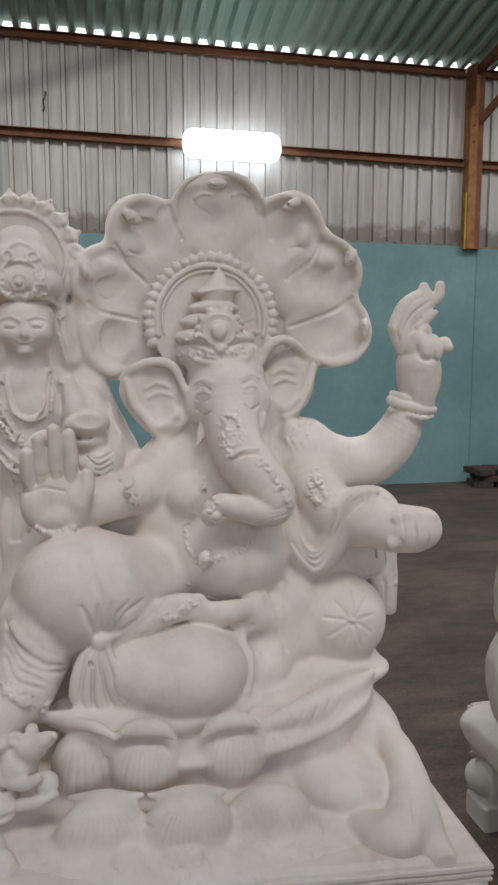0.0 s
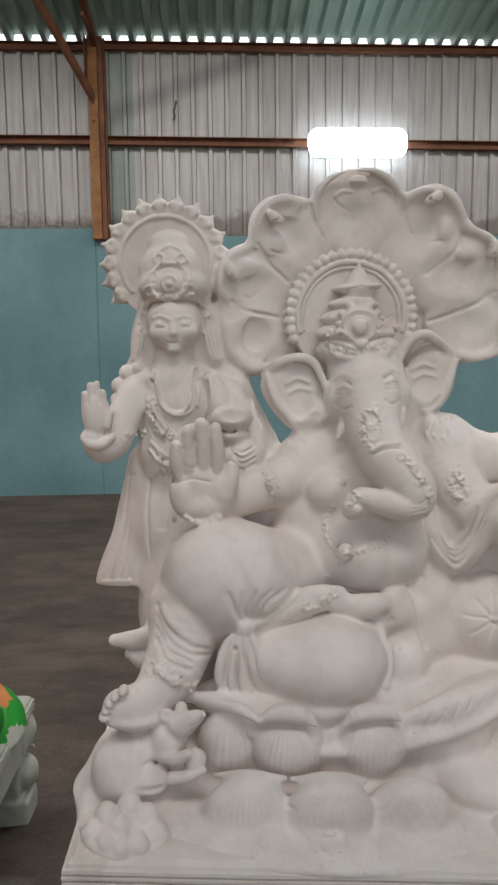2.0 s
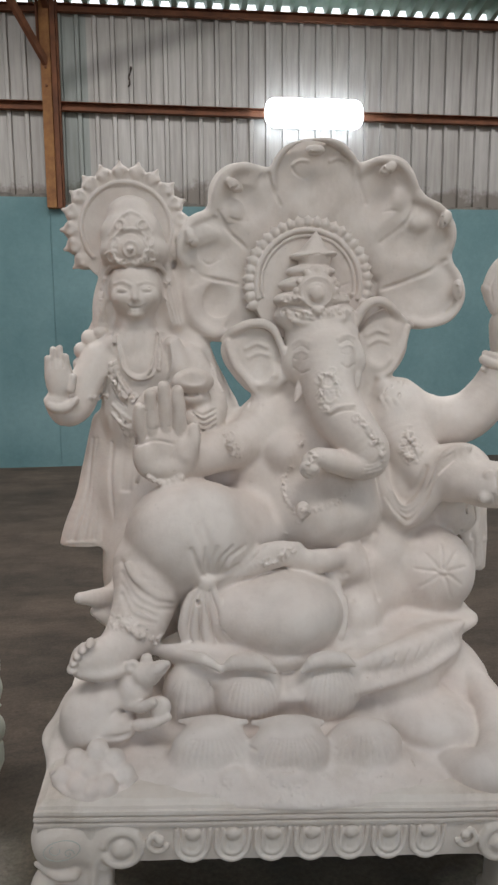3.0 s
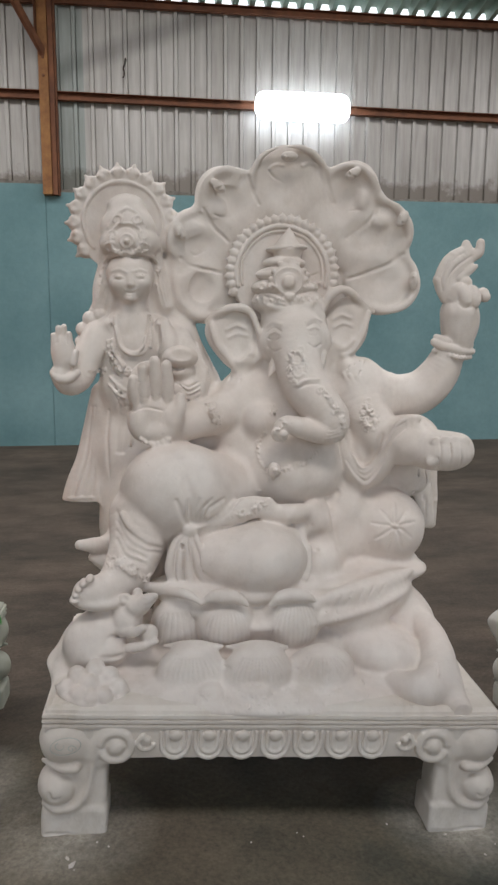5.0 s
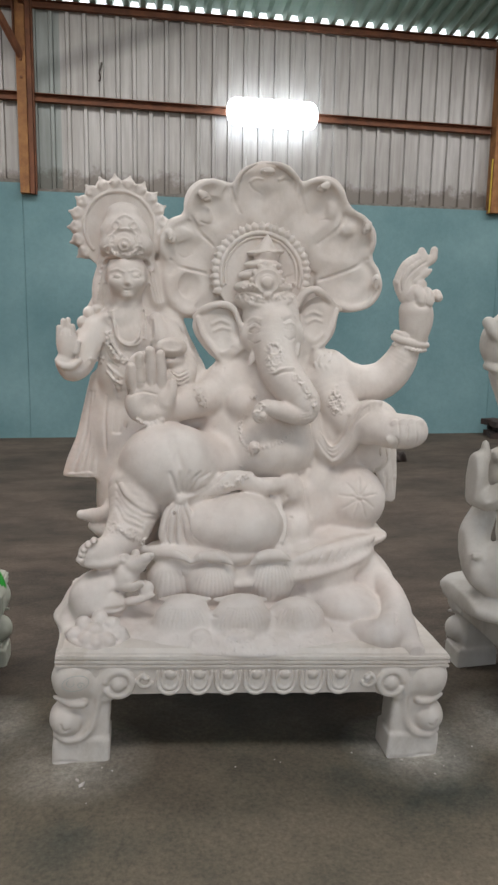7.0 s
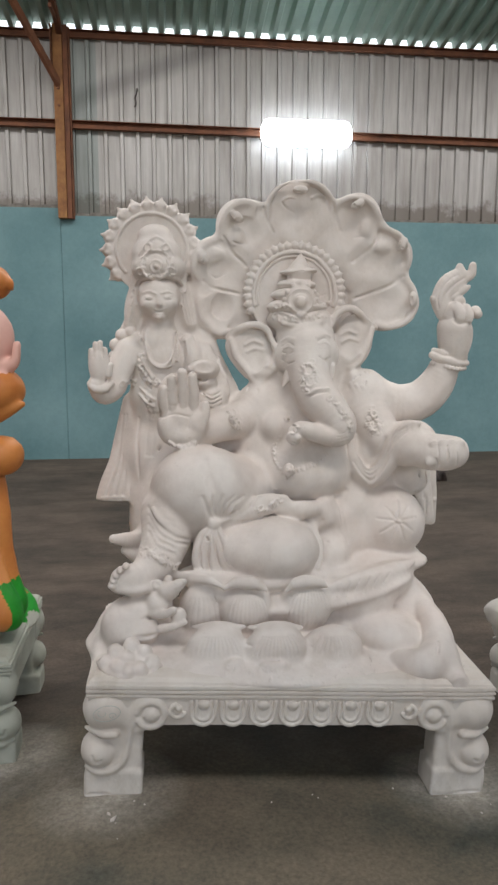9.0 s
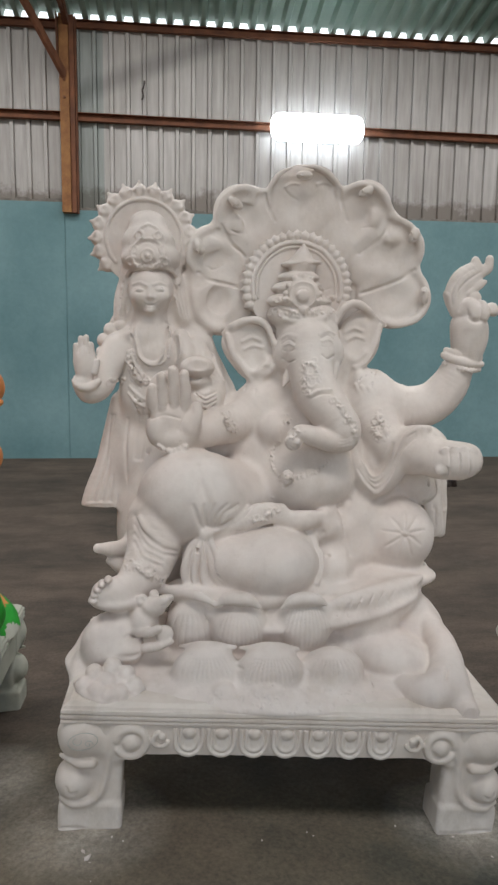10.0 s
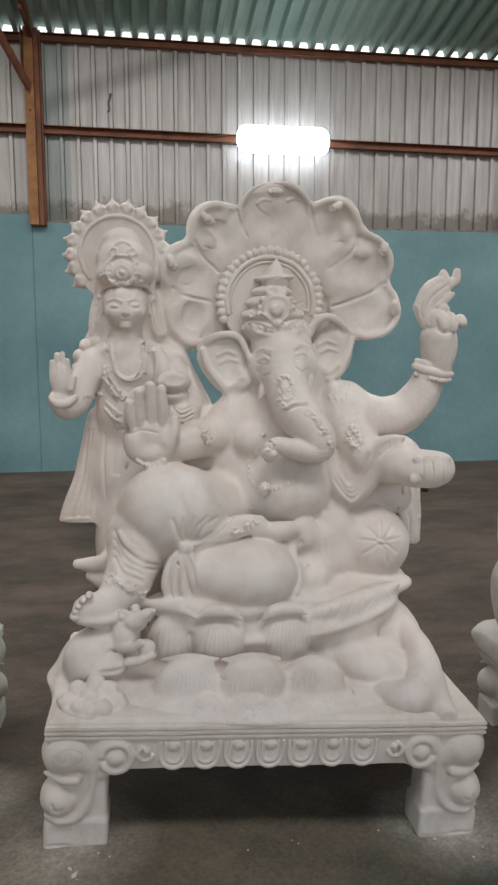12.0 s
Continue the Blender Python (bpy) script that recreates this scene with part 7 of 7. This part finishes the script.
# ---- neighbouring statues ----
def build_right_statue():
    c = Clay((1.26, 1.34, 0.36), (2.56, 2.16, 2.35), 0.0095)
    # base mass and seated body
    c.ball((1.689, 1.72, 0.349), (0.446, 0.3, 0.115), k=0.04)
    c.ball((1.397, 1.7, 0.398), (0.172, 0.25, 0.061), k=0.03)
    c.ball((1.679, 1.75, 0.658), (0.212, 0.2, 0.275), k=0.04)
    c.ball((1.453, 1.6, 0.55), (0.142, 0.14, 0.118), k=0.03)
    c.ball((1.718, 1.6, 0.561), (0.194, 0.16, 0.145), k=0.03)
    # arm with an armlet
    c.tube([(1.363, 1.72, 0.737, 0.053), (1.324, 1.7, 0.662, 0.062), (1.306, 1.66, 0.571, 0.057), (1.328, 1.6, 0.51, 0.052), (1.382, 1.55, 0.503, 0.046)], k=0.02)
    c.tube([(1.237, 1.64, 0.611, 0.012), (1.274, 1.6, 0.607, 0.014), (1.341, 1.62, 0.604, 0.012)], k=0.005)
    c.beads([(1.254, 1.662, 0.58), (1.263, 1.628, 0.582), (1.279, 1.608, 0.579), (1.301, 1.6, 0.585), (1.321, 1.588, 0.593)], 0.009, k=0.003)
    # hand with a raised finger, resting on the shoulder
    c.tube([(1.301, 1.66, 0.839, 0.046), (1.282, 1.65, 0.909, 0.05), (1.292, 1.65, 0.966, 0.041), (1.315, 1.65, 0.997, 0.025), (1.316, 1.65, 1.041, 0.014)], k=0.012)
    c.tube([(1.301, 1.66, 0.839, 0.046), (1.336, 1.62, 0.826, 0.046), (1.362, 1.6, 0.857, 0.039)])
    c.beads([(1.3, 1.59, 0.821), (1.316, 1.58, 0.826), (1.331, 1.57, 0.834), (1.343, 1.562, 0.849)], 0.009, k=0.003)
    c.ball((1.442, 1.72, 0.908), (0.099, 0.1, 0.107))
    c.ball((1.374, 1.66, 0.989), (0.023, 0.03, 0.027), k=0.008)
    c.ball((1.401, 1.66, 1.007), (0.023, 0.03, 0.028), k=0.008)
    c.tube([(1.492, 1.757, 0.774, 0.01), (1.362, 1.571, 0.814, 0.009), (1.482, 1.811, 0.723, 0.01), (1.473, 1.791, 0.699, 0.01), (1.463, 1.741, 0.689, 0.01), (1.473, 1.709, 0.685, 0.01)], k=0.01)
    # upper arm with fist
    c.tube([(1.636, 1.85, 0.948, 0.09), (1.593, 1.86, 1.067, 0.079), (1.536, 1.86, 1.173, 0.061), (1.472, 1.86, 1.289, 0.05)], k=0.02)
    c.tube([(1.405, 1.85, 1.324, 0.019), (1.44, 1.83, 1.308, 0.021), (1.494, 1.84, 1.314, 0.019)], k=0.006)
    c.ball((1.432, 1.86, 1.415), (0.057, 0.06, 0.09), k=0.012)
    c.tube([(1.391, 1.84, 1.497, 0.025), (1.401, 1.815, 1.46, 0.025), (1.414, 1.81, 1.434, 0.019)], k=0.006)
    c.tube([(1.439, 1.84, 1.505, 0.026), (1.441, 1.815, 1.47, 0.025), (1.448, 1.81, 1.439, 0.019)], k=0.006)
    c.tube([(1.482, 1.84, 1.514, 0.026), (1.479, 1.815, 1.479, 0.026), (1.481, 1.81, 1.444, 0.019)], k=0.006)
    # head, crown, back plate
    c.ball((1.65, 1.75, 1.106), (0.132, 0.12, 0.143), k=0.03)
    c.ball((1.656, 1.8, 1.374), (0.142, 0.1, 0.166), k=0.03)
    c.tube([(1.569, 1.64, 1.122, 0.082), (1.536, 1.55, 1.007, 0.072), (1.56, 1.5, 0.91, 0.058), (1.509, 1.5, 0.847, 0.04)], k=0.02)
    c.disc((1.849, 1.95, 1.603), 0.235, 0.06, k=0.02)
    c.teeth((1.849, 1.95, 1.603), 0.235, 0.257, 0.049, 0.035, 24, 0, 345, k=0.02)
    c.ball((1.845, 1.97, 1.971), (0.236, 0.05, 0.289))
    c.ball((1.993, 1.8, 0.951), (0.152, 0.12, 0.228), k=0.04)
    ob = c.skin("plaster_statue", PLASTER_B)
    ob.matrix_basis = pose(0.02, 0, -0.012)
    return tagged(ob, "grey-white plaster statue with a raised fist on scrolled base", "statue", "workshop statues")


def build_left_statue():
    c = Clay((-1.86, 1.50, 0.36), (-0.34, 2.45, 2.25), 0.0095)
    # base mound and seated body
    c.ball((-0.941, 1.95, 0.298), (0.426, 0.34, 0.12), k=0.03)
    c.ball((-0.847, 2, 0.341), (0.334, 0.26, 0.189), k=0.04)
    c.ball((-0.708, 2.05, 0.361), (0.187, 0.2, 0.16), k=0.03)
    c.tube([(-0.669, 1.75, 0.566, 0.101), (-0.596, 1.72, 0.522, 0.073), (-0.559, 1.72, 0.493, 0.045)], k=0.02)
    c.ball((-0.934, 1.95, 0.725), (0.254, 0.2, 0.232), k=0.04)
    # robe edge, sleeves, cushions
    c.tube([(-0.652, 1.85, 0.977, 0.069), (-0.626, 1.83, 0.855, 0.061), (-0.622, 1.82, 0.731, 0.062), (-0.62, 1.82, 0.603, 0.079), (-0.603, 1.8, 0.523, 0.091)], k=0.02)
    c.tube([(-0.645, 1.76, 0.708, 0.008), (-0.631, 1.745, 0.608, 0.01), (-0.608, 1.73, 0.518, 0.01)], k=0.01)
    c.tube([(-0.627, 1.76, 0.708, 0.008), (-0.607, 1.745, 0.607, 0.01), (-0.581, 1.73, 0.517, 0.01)], k=0.01)
    c.tube([(-0.61, 1.76, 0.707, 0.008), (-0.584, 1.745, 0.606, 0.01), (-0.554, 1.73, 0.516, 0.01)], k=0.01)
    c.tube([(-0.592, 1.76, 0.706, 0.008), (-0.561, 1.745, 0.605, 0.01), (-0.526, 1.73, 0.515, 0.01)], k=0.01)
    c.ball((-0.582, 1.82, 1.068), (0.076, 0.09, 0.072), k=0.012)
    c.ball((-0.59, 1.82, 1.303), (0.098, 0.1, 0.082), k=0.012)
    c.tube([(-0.609, 1.8, 1.229, 0.051), (-0.542, 1.78, 1.242, 0.027), (-0.496, 1.78, 1.258, 0.012)], k=0.012)
    c.ball((-0.609, 1.84, 1.474), (0.084, 0.09, 0.128), k=0.012)
    c.tube([(-0.553, 1.8, 1.387, 0.031), (-0.518, 1.79, 1.407, 0.019), (-0.508, 1.79, 1.465, 0.015)], k=0.01)
    c.ball((-0.596, 1.86, 1.68), (0.066, 0.08, 0.062), k=0.012)
    c.tube([(-0.557, 1.84, 1.679, 0.027), (-0.532, 1.83, 1.679, 0.017), (-0.526, 1.83, 1.659, 0.01)], k=0.008)
    c.ball((-0.83, 1.95, 1.11), (0.196, 0.16, 0.227), k=0.04)
    c.ball((-0.803, 1.95, 1.564), (0.159, 0.14, 0.179), k=0.04)
    c.ball((-0.806, 1.95, 1.841), (0.12, 0.12, 0.136), k=0.03)
    ob = c.skin("painted_statue", ORANGE)
    me = ob.data
    for m in (PINK, GREEN, PLASTER_D):
        me.materials.append(m)
    count = len(me.polygons)
    at = np.empty(3 * count, np.float32)
    me.polygons.foreach_get("center", at)
    at = at.reshape(-1, 3)
    wave = 0.03 * np.sin(at[:, 0] * 23) + 0.02 * np.sin(at[:, 1] * 31 + 1)
    paint = np.zeros(count, np.int32)
    paint[(at[:, 2] > 1.367) & (at[:, 2] < 1.600)] = 1
    green = (at[:, 2] < 0.458 + wave) | ((at[:, 0] > -0.56 + wave) & (at[:, 2] < 0.458 + 0.16))
    paint[green] = 2
    paint[at[:, 2] < 0.458 - 0.17 + 0.6 * wave - 0.25 * (at[:, 1] - 1.6) * 0] = 3
    paint[(at[:, 0] > -0.535 + wave * 0.5) & (at[:, 2] < 0.458 + 0.02) & (at[:, 1] > 1.8)] = 3
    me.polygons.foreach_set("material_index", paint)
    return tagged(ob, "statue painted orange and pink on a green mound", "statue", "workshop statues")


build_right_statue()
build_left_statue()
plinth(pose(2.01, 1.37, -0.012, 0, 0, 0), 1.22, 0.62, "grey-white plaster table base with scrolled legs", PLASTER_B, "statue plinths")
plinth(pose(-1.165, 1.585, 0, 0, 0, 0), 1.24, 0.64, "soiled greenish plaster table base under the painted statue", PLASTER_D, "statue plinths")


# ---- small things on the floor ----
def build_brick_heap():
    heap = empty("brick_heap", pose(5.02, 7.66, 0.0), "low heap of dusty red bricks against the wall", "bricks")
    rnd = random.Random(8)
    bm = box((-0.112, -0.054, -0.036), (0.112, 0.054, 0.036), 0.005)
    first = part("brick", bm, BRICK, heap)
    spots = [(ix * 0.25 - 0.38 + 0.06 * (row % 2), iy * 0.13 - 0.13, 0.037 + 0.074 * row) for row in range(3) for ix in range(4 - row // 2) for iy in range(3)]
    for i, (x, y, z) in enumerate(spots):
        ob = first if i == 0 else first.copy()
        if i:
            scene.collection.objects.link(ob)
        ob.matrix_basis = pose(x + rnd.uniform(-0.035, 0.035), y + rnd.uniform(-0.012, 0.012), z, 0, 0, rnd.uniform(-24, 24))


def build_dark_lump():
    # a small dark lump on the floor, its nature left open
    c = Clay((2.50, 6.05, -0.02), (3.00, 6.55, 0.16), 0.008)
    rnd = random.Random(3)
    for i in range(16):
        x, y = 2.76 + rnd.uniform(-0.09, 0.09), 6.3 + rnd.uniform(-0.09, 0.09)
        c.tube([(x - rnd.uniform(0.02, 0.08), y, 0.015, 0.02), (x, y + rnd.uniform(-0.03, 0.03), rnd.uniform(0.03, 0.09), 0.024), (x + rnd.uniform(0.02, 0.08), y, 0.015, 0.018)], k=0.02)
    tagged(c.skin("rag", DARK), "small dark crumpled lump lying on the concrete floor", "rag")


def build_crumbs():
    """Chips of plaster that fell from the castings."""
    rnd = random.Random(21)
    for i in range(16):
        fx, fy = rnd.choice(((-0.20, 1.29), (0.98, 1.30), (0.4, 1.34), (-0.16, 1.24), (1.15, 1.35)))
        x, y, s = fx + rnd.gauss(0, 0.09), fy + rnd.gauss(0, 0.05) - 0.03, rnd.uniform(0.0015, 0.0035)
        if i == 0:
            x, y, s = -0.175, 1.205, 0.009
        if i == 1:
            x, y, s = -0.19, 1.23, 0.006
        bm = bmesh.new()
        bmesh.ops.create_icosphere(bm, subdivisions=1, radius=s)
        for v in bm.verts:
            v.co = Vector((v.co.x * 1.5, v.co.y, v.co.z * 0.55)) * rnd.uniform(0.7, 1.25)
        ob = link("plaster_chip", bm, PLASTER)
        ob.matrix_basis = pose(x, y, floor_height(x, y) + 0.4 * s, rnd.uniform(-15, 15), 0, rnd.uniform(0, 360))
        tagged(ob, "small white chip of fallen plaster on the floor", "plaster chip", "fallen plaster chips")


def build_wire():
    """A short end of black flex that hangs out of the cladding."""
    bm = bmesh.new()
    line = [(-0.235, 4.21), (-0.243, 4.16), (-0.262, 4.12), (-0.250, 4.08), (-0.252, 4.04), (-0.268, 4.02)]
    for (xa, za), (xb, zb) in zip(line[:-1], line[1:]):
        beam((xa, WALL_Y - 0.005, za), (xb, WALL_Y - 0.005, zb), 0.016, 0.016, bm)
    box((-0.245, WALL_Y - 0.010, 4.20), (-0.225, WALL_Y + 0.075, 4.222), 0.002, bm)
    tagged(link("loose_wire", bm, DARK), "short end of black wire hanging from the cladding", "wire")


build_brick_heap()
build_wire()
build_dark_lump()
build_crumbs()
